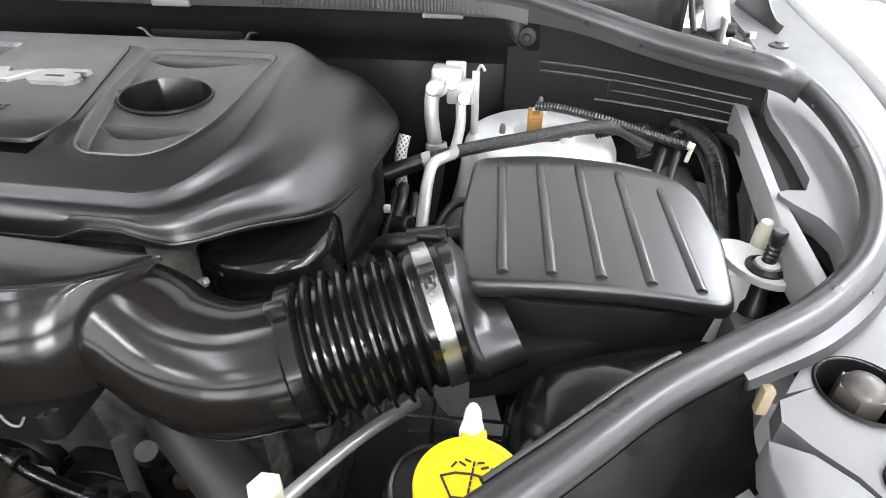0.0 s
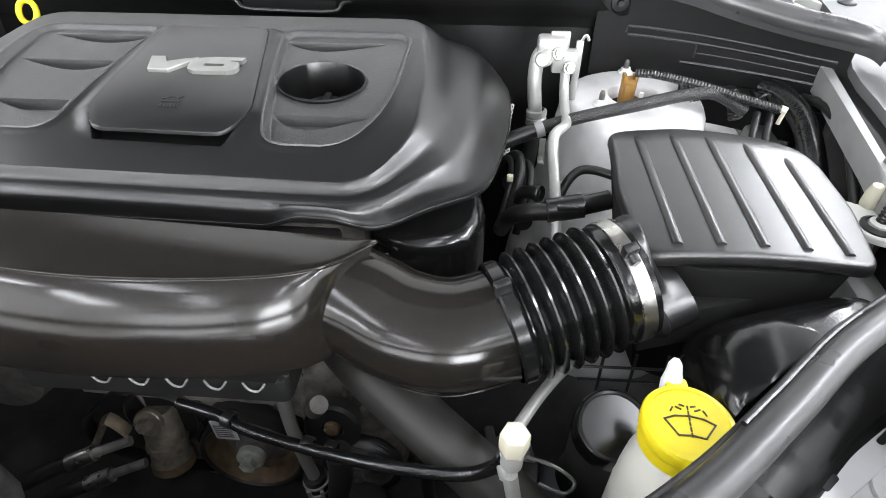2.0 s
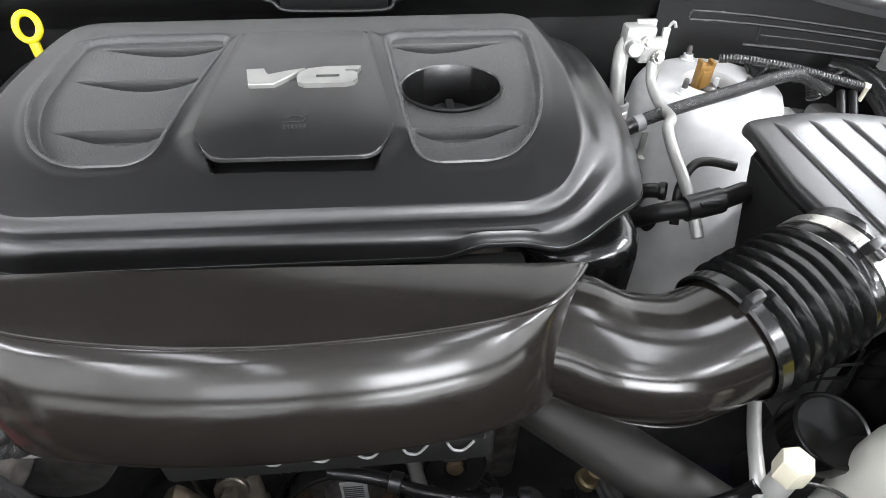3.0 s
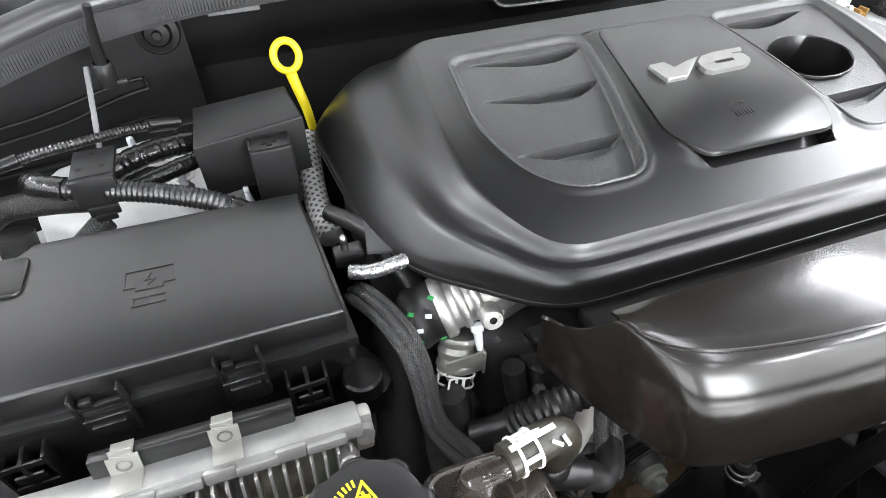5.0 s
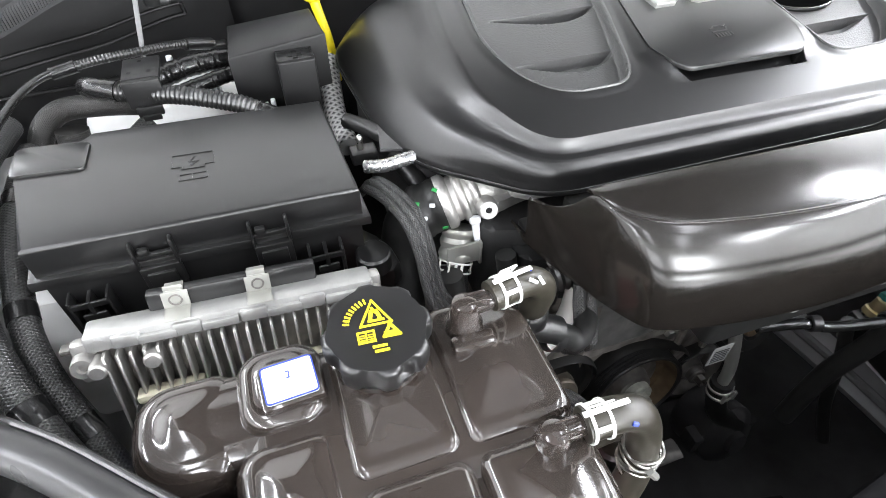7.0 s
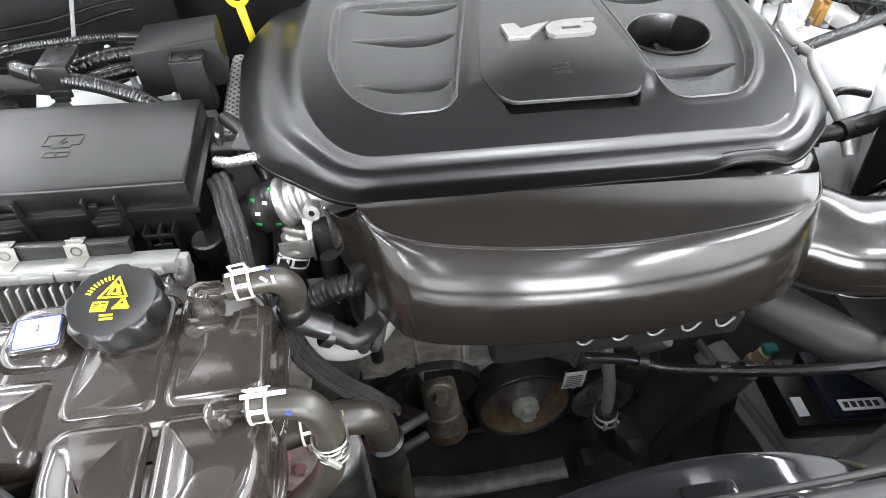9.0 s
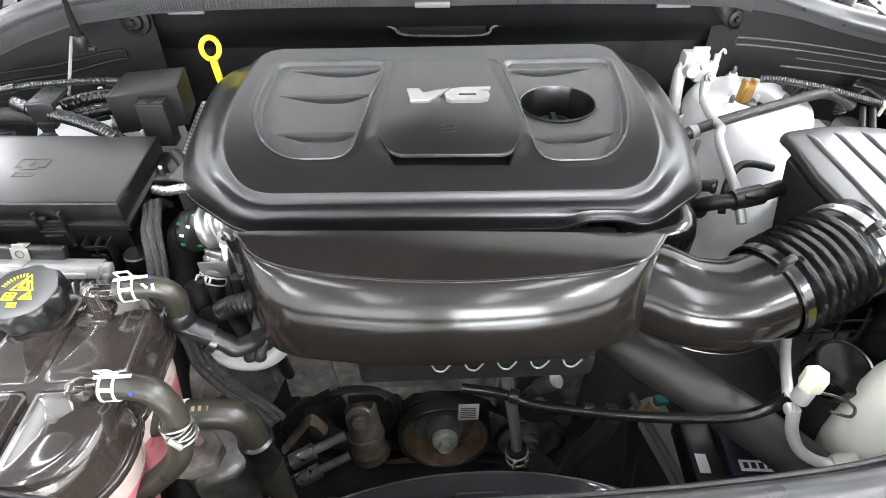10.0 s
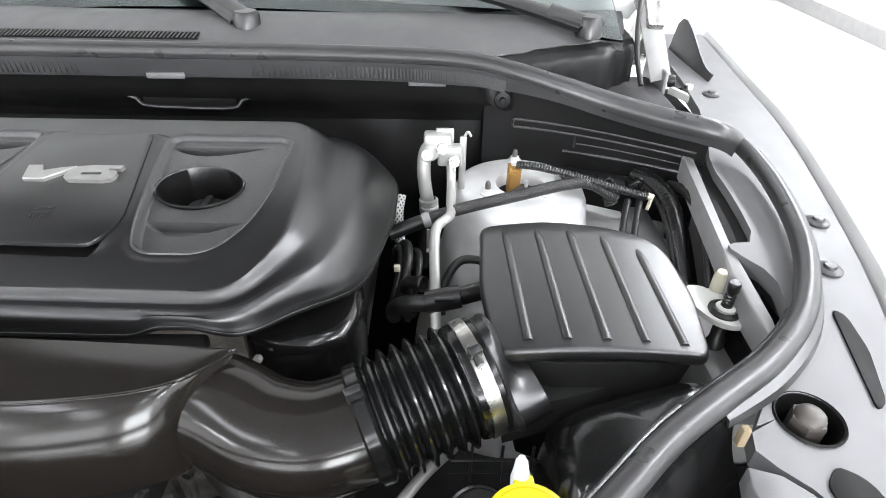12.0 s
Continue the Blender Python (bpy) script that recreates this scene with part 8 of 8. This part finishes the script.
# ---- engine front below the duct ----
def engine_front():
    eb = thing("engine_block", (0, 0.58, 0.30), "grimy cast engine block and front cover", "engine")
    part("block", box(-0.26, 0.26, 0.50, 0.78, 0.32, 0.86, 0.02), ENGINE, eb)
    part("front_case", prism(chaikin([(-0.20, 0.44), (0.20, 0.44), (0.22, 0.52), (-0.22, 0.52)], 1), 0.34, 0.80, 0.01), ENGINE, eb)
    part("cylinder_head", box(-0.31, -0.20, 0.50, 0.78, 0.74, 0.92, 0.015), DARK, eb)
    part("cylinder_head", box(0.20, 0.31, 0.52, 0.78, 0.74, 0.92, 0.015), DARK, eb)
    for x in (-0.15, -0.09, 0.08, 0.14):
        part("case_rib", tube([(x, 0.437, 0.50), (x * 1.15, 0.436, 0.76)], 0.006, 8, 2), ENGINE, eb)
    part("timing_plate", prism(chaikin([(-0.24, 0.432), (0.06, 0.432), (0.07, 0.442), (-0.24, 0.442)], 1), 0.58, 0.70, 0.004), ENGINE, eb, "grey-brown timing cover")
    part("alloy_bracket", prism(chaikin([(-0.10, 0.430), (0.02, 0.430), (0.03, 0.445), (-0.11, 0.445)], 1), 0.60, 0.72, 0.004), CAST, eb, "pale alloy bracket")
    for x, z in ((-0.17, 0.60), (-0.06, 0.70), (0.09, 0.66), (0.17, 0.58), (0.05, 0.58)):
        part("case_bolt", hexnut((x, 0.437, z), (0, -1, 0), 0.008, 0.010), STEEL, eb)

    def pulley(c, r, w, label, face, hub):
        p = thing("belt_pulley", (c[0], c[1], c[2] - r), label, "pulley", "belt pulleys")
        m = axis_matrix(c, (0, -1, 0.12))
        part("rim", lathe([(r * 0.80, 0.0), (r * 0.97, 0.0), (r, 0.002)] + [(r - 0.004 * (k % 2), 0.004 + 0.0028 * k) for k in range(int(w / 0.0028))] + [(r, w), (r * 0.98, w + 0.002), (r * 0.93, w + 0.002), (r * 0.90, w - 0.001)], m, 56), RUBBER, p)
        part("cup_wall", lathe([(r * 0.90, w - 0.001), (r * 0.86, w - 0.014), (r * 0.80, w - 0.024), (r * 0.66, w - 0.028)], m, 48), face, p, "brown inner wall")
        part("web", lathe([(r * 0.66, w - 0.028), (r * 0.40, w - 0.024), (r * 0.34, w - 0.006), (r * 0.30, w - 0.004), (0.0, w - 0.004)], m, 48), DARK_STEEL, p)
        part("hub_bolt", merge(lathe([(r * 0.27, w - 0.004), (r * 0.27, w + 0.006), (r * 0.23, w + 0.009), (0, w + 0.009)], m, 24), lathe([(r * 0.16, w + 0.009), (r * 0.16, w + 0.020), (r * 0.10, w + 0.022), (0, w + 0.017)], m, 6)), hub, p)

    pulley((0.000, 0.425, 0.490), 0.077, 0.026, "ribbed belt pulley with a brown cupped face", RUST, GREEN_STEEL)
    pulley((0.15, 0.45, 0.42), 0.06, 0.022, "dark oily steel belt pulley", DARK_STEEL, DARK_STEEL)
    tn = thing("belt_tensioner", (-0.13, 0.41, 0.44), "cast belt tensioner with a rusty nose bolt", "tensioner")
    ax = axis_matrix((-0.134, 0.425, 0.558), Vector((0.011, -0.030, -0.088)))
    part("barrel", lathe([(0.0, -0.004), (0.022, -0.003), (0.026, 0.004), (0.027, 0.050), (0.030, 0.052), (0.030, 0.058), (0.027, 0.060), (0.029, 0.082), (0.031, 0.086)], ax, 32), BRONZE, tn)
    part("nose", lathe([(0.031, 0.084), (0.032, 0.096), (0.027, 0.103), (0.016, 0.104), (0.0, 0.104)], ax, 32), RUST, tn, "rusty nose")
    part("bolt", hexnut(ax @ Vector((0.004, -0.012, 0.103)), (0.05, -0.7, -0.7), 0.009, 0.010), STEEL, tn)
    part("upper_bolt", merge(hexnut((-0.134, 0.398, 0.566), (0, -1, 0.45), 0.011, 0.012), lathe(disc_profile(0.021, 0.010), axis_matrix((-0.134, 0.408, 0.560), (0, -1, 0.45)), 24)), BRONZE, tn)
    part("belt_wheel", lathe([(0.0, 0.0), (0.055, 0.0), (0.058, 0.003), (0.058, 0.026), (0.054, 0.028), (0.048, 0.022), (0.02, 0.020), (0.0, 0.020)], axis_matrix((-0.130, 0.450, 0.540), (0, -1, 0.12)), 40), RUBBER, tn)
    belt = solid("drive_belt", tube([(-0.270, 0.432, 0.47), (-0.26, 0.432, 0.52), (-0.19, 0.432, 0.590), (-0.150, 0.432, 0.604), (-0.105, 0.432, 0.598), (-0.074, 0.432, 0.565), (-0.070, 0.432, 0.52), (-0.084, 0.432, 0.46), (-0.06, 0.432, 0.42), (0.0, 0.432, 0.398), (0.10, 0.435, 0.36), (0.18, 0.44, 0.355), (0.215, 0.44, 0.42), (0.17, 0.44, 0.478), (0.11, 0.437, 0.50), (0.085, 0.432, 0.53), (0.0, 0.432, 0.580), (-0.05, 0.432, 0.565), (-0.09, 0.434, 0.49), (-0.06, 0.434, 0.40), (-0.15, 0.432, 0.39), (-0.24, 0.432, 0.42)], 0.013, 8, 6, closed=True, squash=(0.18, 1.0)), RUBBER, "black ribbed drive belt", "belt")
    al = thing("coolant_outlet_pipe", (0.07, 0.37, 0.55), "steel pipe stub with a spring clamp and hose", "pipe")
    part("pipe", tube([(0.085, 0.385, 0.68), (0.094, 0.370, 0.63), (0.104, 0.360, 0.57), (0.110, 0.36, 0.52)], 0.0085, 14, 5), SILVER_CLIP, al)
    part("clamp", merge(lathe([(0.0165, 0.0), (0.0185, 0.001), (0.0185, 0.004), (0.0170, 0.005)], axis_matrix((0.110, 0.36, 0.520), (0.1, -0.1, -1)), 24), lathe([(0.0170, 0.015), (0.0185, 0.016), (0.0185, 0.020), (0.0165, 0.021)], axis_matrix((0.110, 0.36, 0.520), (0.1, -0.1, -1)), 24), box(0.102, 0.107, 0.339, 0.344, 0.500, 0.520, 0.001), box(0.120, 0.125, 0.340, 0.345, 0.500, 0.520, 0.001)), SILVER_CLIP, al, "pale windowed spring clamp")
    part("hose", tube([(0.109, 0.36, 0.530), (0.113, 0.358, 0.49), (0.13, 0.35, 0.44), (0.17, 0.34, 0.40)], 0.0160, 14, 6), RUBBER, al)
    sg = thing("hanging_tag", (0.029, 0.335, 0.645), "small pale hanging paper tag", "tag")
    part("tag_sheet", box(0.014, 0.042, 0.338, 0.3392, 0.650, 0.688, 0.0004), GREY_LIGHT, sg)
    part("tag_print", merge(*[box(0.017, 0.038, 0.3372, 0.3378, 0.656 + 0.0045 * k, 0.6575 + 0.0045 * k, 0) for k in range(6)]), GREY_DARK, sg)
    sn = thing("oil_pressure_sensor", (0.14, 0.39, 0.58), "black round sensor with a rusty centre", "sensor")
    part("body", lathe([(0.036, 0.0), (0.038, 0.004), (0.038, 0.022), (0.034, 0.026), (0.016, 0.026), (0.014, 0.020), (0.0, 0.020)], axis_matrix((0.14, 0.405, 0.605), (0, -1, 0.3)), 32), RUBBER, sn)
    part("centre", lathe([(0.0, 0.026), (0.009, 0.026), (0.011, 0.023), (0.011, 0.018)], axis_matrix((0.14, 0.405, 0.605), (0, -1, 0.3)), 20), RUST, sn)
    fp = thing("sensor_plug", (0.137, 0.36, 0.66), "dark steel round sensor plug", "sensor")
    part("plug_shell", tube([(0.128, 0.372, 0.672), (0.137, 0.360, 0.695), (0.145, 0.354, 0.712)], 0.011, 14, 4), DARK_STEEL, fp)
    part("plug_lead", tube([(0.128, 0.372, 0.672), (0.12, 0.385, 0.64), (0.125, 0.40, 0.60)], 0.004, 10, 4), RUBBER, fp)
    pr = thing("power_steering_pipes", (-0.2, 0.33, 0.42), "pair of black hoses with crimped steel ends", "hose")
    for dz in (0.0, -0.062):
        part("hose", tube([(-0.30, 0.33, 0.505 + dz), (-0.26, 0.345, 0.522 + dz), (-0.232, 0.354, 0.530 + dz)], 0.011, 12, 5), RUBBER, pr)
        part("crimp", tube([(-0.236, 0.352, 0.529 + dz), (-0.202, 0.365, 0.539 + dz)], 0.0125, 14, 3, rfun=ridged(0.012, 0.12)), STEEL, pr)
        part("tube", tube([(-0.202, 0.365, 0.539 + dz), (-0.155, 0.382, 0.548 + dz)], 0.007, 10, 3), DARK_STEEL, pr)
    bb = thing("abs_unit", (0.425, 0.315, 0.50), "black and blue control unit deep beside the engine", "control unit")
    um = Matrix.Translation((0.437, 0.330, 0.43)) @ Matrix.Rotation(radians(-5), 4, "Z")
    part("unit_case", box(-0.075, 0.065, -0.055, 0.06, 0.070, 0.120, 0.010, um), BLACK, bb)
    part("blue_lid", box(-0.030, 0.062, -0.053, 0.057, 0.120, 0.140, 0.008, um), NAVY, bb, "dark navy lid")
    part("sticker", box(-0.015, 0.050, -0.045, -0.028, 0.140, 0.1412, 0.0003, um), LABEL_WHITE, bb, "pale printed sticker")
    part("side_sticker", box(-0.066, -0.050, -0.040, -0.010, 0.120, 0.1212, 0.0003, um), LABEL_WHITE, bb, "small pale sticker")
    part("sticker_bars", merge(*[box(-0.010 + 0.011 * k, -0.003 + 0.011 * k, -0.041, -0.032, 0.1414, 0.1418, 0, um) for k in range(5)]), INK, bb)
    part("case_screw", hexnut(um @ Vector((-0.06, 0.045, 0.120)), (0, 0, 1), 0.006, 0.006), STEEL, bb)
    fr = thing("frame_rail", (0.455, 0.38, 0.33), "grey painted frame rail beside the engine", "chassis part")
    part("rail_beam", tube([(0.385, 0.50, 0.41), (0.418, 0.36, 0.40), (0.455, 0.20, 0.38)], 0.035, 8, 5, squash=(1.0, 0.8)), GREY_LIGHT, fr)
    part("rail_lip", tube([(0.350, 0.50, 0.445), (0.383, 0.36, 0.435), (0.420, 0.20, 0.415)], 0.008, 8, 5), MID_GREY, fr)
    cmp_ = thing("compressor", (0.14, 0.32, 0.30), "dark cast compressor low at the engine front", "engine part")
    part("compressor_case", lathe([(0.0, 0.0), (0.05, 0.0), (0.055, 0.01), (0.055, 0.07), (0.045, 0.08), (0.02, 0.085), (0.018, 0.095), (0.0, 0.095)], axis_matrix((0.15, 0.40, 0.36), (0.1, -1, 0.3)), 32), DARK, cmp_)
    for x in (0.09, 0.19):
        part("mount_ear", box(x, x + 0.02, 0.33, 0.36, 0.36, 0.40, 0.004), DARK, cmp_)
    lo = thing("lower_bracket", (-0.05, 0.33, 0.34), "dark steel bracket below the belt with a bolt", "bracket")
    part("bracket_bar", tube([(-0.20, 0.34, 0.40), (-0.10, 0.335, 0.385), (0.06, 0.335, 0.395)], 0.012, 8, 4, squash=(1.4, 0.5)), DARK_STEEL, lo)
    part("bracket_foot", prism(chaikin([(-0.21, 0.30), (-0.13, 0.30), (-0.12, 0.36), (-0.20, 0.37)], 1), 0.345, 0.375, 0.006), ENGINE, lo)
    part("foot_bolt", hexnut((-0.17, 0.33, 0.376), (0, 0, 1), 0.010, 0.012), DARK_STEEL, lo)
    loom("lower_hose", [(-0.24, 0.30, 0.42), (-0.12, 0.27, 0.40), (0.02, 0.25, 0.37), (0.18, 0.22, 0.36)], 0.010, VOID, "black hose low at the engine front", "hose")
    loom("lower_hose", [(0.262, 0.345, 0.63), (0.272, 0.325, 0.56), (0.275, 0.30, 0.47), (0.285, 0.27, 0.40)], 0.009, RUBBER, "black hose low beside the frame rail", "hose")
    tl = thing("teal_sensor_plug", (0.27, 0.33, 0.64), "small teal sensor plug on a brass stem", "sensor")
    part("plug", box(0.281, 0.299, 0.332, 0.346, 0.672, 0.683, 0.003), TEAL, tl, "teal plastic plug")
    part("stem", lathe([(0.012, 0.0), (0.012, 0.008), (0.009, 0.010), (0.009, 0.025), (0.006, 0.027)], axis_matrix((0.276, 0.336, 0.650), (0.3, 0, 1)), 16), BRASS, tl, "brass stem")
    solid("battery_tray", merge(box(0.445, 0.64, 0.20, 0.315, 0.385, 0.410, 0.006), box(0.445, 0.64, 0.30, 0.42, 0.41, 0.425, 0.006), box(0.47, 0.52, 0.27, 0.32, 0.425, 0.499, 0.004)), CORNER, "grey tray below the control unit", "tray")
    solid("chassis_rail", box(0.30, 0.70, 0.05, 0.12, 0.30, 0.36, 0.01), DARK_STEEL, "dark steel cross member below the control unit", "chassis part")
    ps = thing("alternator", (-0.33, 0.40, 0.55), "dark cast alternator below the engine cover", "alternator")
    part("case", lathe([(0.0, 0.0), (0.055, 0.0), (0.065, 0.010), (0.068, 0.05), (0.062, 0.085), (0.03, 0.09), (0.0, 0.09)], axis_matrix((-0.30, 0.48, 0.66), (0, -1, 0.1)), 36), DARK_STEEL, ps)
    cb = thing("accessory_casting", (-0.31, 0.26, 0.56), "grimy cast aluminium housing with bolts below the tank hoses", "engine part")
    part("casting_body", prism(chaikin([(-0.312, 0.225), (-0.242, 0.240), (-0.232, 0.28), (-0.260, 0.31), (-0.312, 0.30)], 1), 0.56, 0.722, 0.010, lambda x, y: 0.25 * (y - 0.26)), CAST, cb)
    part("casting_flange", prism(chaikin([(-0.345, 0.225), (-0.262, 0.218), (-0.252, 0.262), (-0.320, 0.29)], 1), 0.750, 0.766, 0.004), ENGINE, cb)
    for x, y in ((-0.322, 0.240), (-0.290, 0.232), (-0.278, 0.252)):
        part("flange_bolt", hexnut((x, y, 0.766), (0, -0.2, 1), 0.0065, 0.010), STEEL, cb)
    dm = thing("silver_drum", (-0.30, 0.37, 0.70), "dull silver accessory drum behind the hoses", "engine part")
    part("drum_shell", lathe([(0.0, 0.0), (0.026, 0.0), (0.030, 0.004), (0.030, 0.05), (0.026, 0.054), (0.026, 0.07), (0.02, 0.074)], axis_matrix((-0.360, 0.372, 0.735), (1, -0.15, -0.25)), 30), ENGINE, dm)
    tr = thing("cast_brace", (-0.2, 0.43, 0.52), "pale brown triangular brace beside the belt", "bracket")
    part("brace_frame", tube([(-0.272, 0.42, 0.448), (-0.238, 0.42, 0.502), (-0.214, 0.42, 0.536), (-0.196, 0.42, 0.502)], 0.008, 8, 3, squash=(1.3, 0.7)), TAN_METAL, tr)
    loom("sensor_wire", [(-0.30, 0.20, 0.72), (-0.285, 0.205, 0.70), (-0.29, 0.22, 0.66), (-0.31, 0.23, 0.62)], 0.0022, YELLOW, "thin yellow sensor wire", "wire", 6)
    loom("sensor_wire", [(-0.295, 0.205, 0.72), (-0.28, 0.215, 0.69), (-0.287, 0.225, 0.65), (-0.31, 0.235, 0.60)], 0.0022, GREEN, "thin green sensor wire", "wire", 6)


engine_front()


# ---- radiator top cover ----
def radiator_cover():
    rc = thing("radiator_cover", (0, 0.09, 0.86), "glossy black bulged radiator top cover", "trim panel")

    def f(u, v):
        x = -0.17 + 0.36 * u
        w = (x - 0.01) / 0.18
        edge = 0.137 - 0.022 * w * w
        top = 0.905 - 0.050 * abs(w) ** 2.2
        t = v / 0.8
        if v <= 0.8:
            return Vector((x, 0.060 + (edge - 0.060) * t, 0.893 - 0.03 * abs(w) ** 2 + (top - 0.893 + 0.03 * abs(w) ** 2) * sstep(0.0, 0.7, t)))
        q = (v - 0.8) / 0.2
        return Vector((x, edge + 0.003 * math.sin(q * 1.57), top - 0.045 * q * q))

    part("bulge", grid_surface(60, 24, f, 0.003), PIANO, rc)
    part("raised_square", box(-0.01, 0.03, 0.085, 0.120, 0.902, 0.9085, 0.003), PIANO, rc)
    part("shelf", prism([(-0.55, 0.05), (0.55, 0.05), (0.50, 0.10), (0.40, 0.075), (-0.40, 0.075), (-0.50, 0.10)], 0.86, 0.885, 0.003), BLACK, rc)
    part("white_marker", box(0.165, 0.24, 0.10, 0.112, 0.878, 0.884, 0.001), LABEL_WHITE, rc)


radiator_cover()


# ---- front corner panels between weatherstrip and rail covers ----
for s in (1, -1):
    fc = thing("front_corner_panel", (s * 0.56, 0.16, 0.86), "light grey front corner panel with slots and a push plug", "trim panel", "front corner panels")
    part("corner_sheet", prism(mirrored([(0.40, 0.075), (0.655, 0.300), (0.685, 0.275), (0.63, 0.08), (0.60, -0.04), (0.40, -0.04)], s)[::s], 0.862, 0.874, 0.002), CORNER, fc)
    run = [p for p in spline(SEAL_RIGHT, 10) if 0.36 < p.x < 0.650]

    def tray(u, v, s=s, run=run):
        i = int(round(u * (len(run) - 1)))
        t_ = (run[min(i + 1, len(run) - 1)] - run[max(i - 1, 0)]).normalized()
        p = run[i] + Vector((t_.y, -t_.x, 0)) * (0.0085 + 0.040 * v ** 1.5)
        return Vector((p.x * s, p.y, 0.948 - 0.074 * math.sin(v * 1.57) + 0.002 * math.sin(min(1.0, v * 8) * math.pi)))

    part("tray_wall", grid_surface(len(run), 18, tray, 0.003), BELLOW, fc, "glossy black wall under the seal")
    part("lower_panel", prism(mirrored([(0.6450, 0.2640), (0.6680, 0.2570), (0.6840, 0.2420), (0.6960, 0.2220), (0.712, 0.185), (0.726, 0.11), (0.732, 0.02), (0.66, -0.04), (0.648, 0.10), (0.645, 0.18), (0.6400, 0.2470)], s)[::s], 0.915, 0.937, 0.002), RAIL_GREY, fc, "grey lower panel")
    part("raised_strip", prism(mirrored([(0.545, 0.196), (0.655, 0.272), (0.662, 0.255), (0.556, 0.180)], s)[::s], 0.874, 0.878, 0.001), CORNER, fc)
    for x, y in ((0.633, 0.253), (0.576, 0.213)):
        # Dark plate on the strip paints the shade in the slot
        part("slot", prism(mirrored(rounded([(x - 0.008, y - 0.005), (x + 0.006, y + 0.006), (x + 0.009, y + 0.002), (x - 0.004, y - 0.009)], 0.003, 3), s)[::s], 0.8775, 0.8792, 0), VOID, fc, "small dark slot")
    part("push_plug", lathe([(0, 0.010), (0.011, 0.009), (0.013, 0.005), (0.014, 0.002), (0.023, 0.001), (0.024, -0.001)], Matrix.Translation((s * 0.630, 0.208, 0.876)), 28), CORNER, fc, "round grey push plug")
    part("cross_bar", prism(mirrored([(0.500, 0.172), (0.520, 0.186), (0.66, 0.135), (0.65, 0.10)], s)[::s], 0.880, 0.905, 0.004), GREY_PANEL, fc)
    part("tan_foam", box(min(s * 0.643, s * 0.650), max(s * 0.643, s * 0.650), 0.281, 0.288, 0.936, 0.957, 0.0015), TAN, fc, "strip of tan foam tape")
    # Flat dark patches stand in for the shaded slot and notch
    rs = thing("rail_slot_shade", (s * 0.80, 0.39, 0.94), "dark patches painting the shade of slots in the grey rail cover", "trim panel", "rail slot liners")
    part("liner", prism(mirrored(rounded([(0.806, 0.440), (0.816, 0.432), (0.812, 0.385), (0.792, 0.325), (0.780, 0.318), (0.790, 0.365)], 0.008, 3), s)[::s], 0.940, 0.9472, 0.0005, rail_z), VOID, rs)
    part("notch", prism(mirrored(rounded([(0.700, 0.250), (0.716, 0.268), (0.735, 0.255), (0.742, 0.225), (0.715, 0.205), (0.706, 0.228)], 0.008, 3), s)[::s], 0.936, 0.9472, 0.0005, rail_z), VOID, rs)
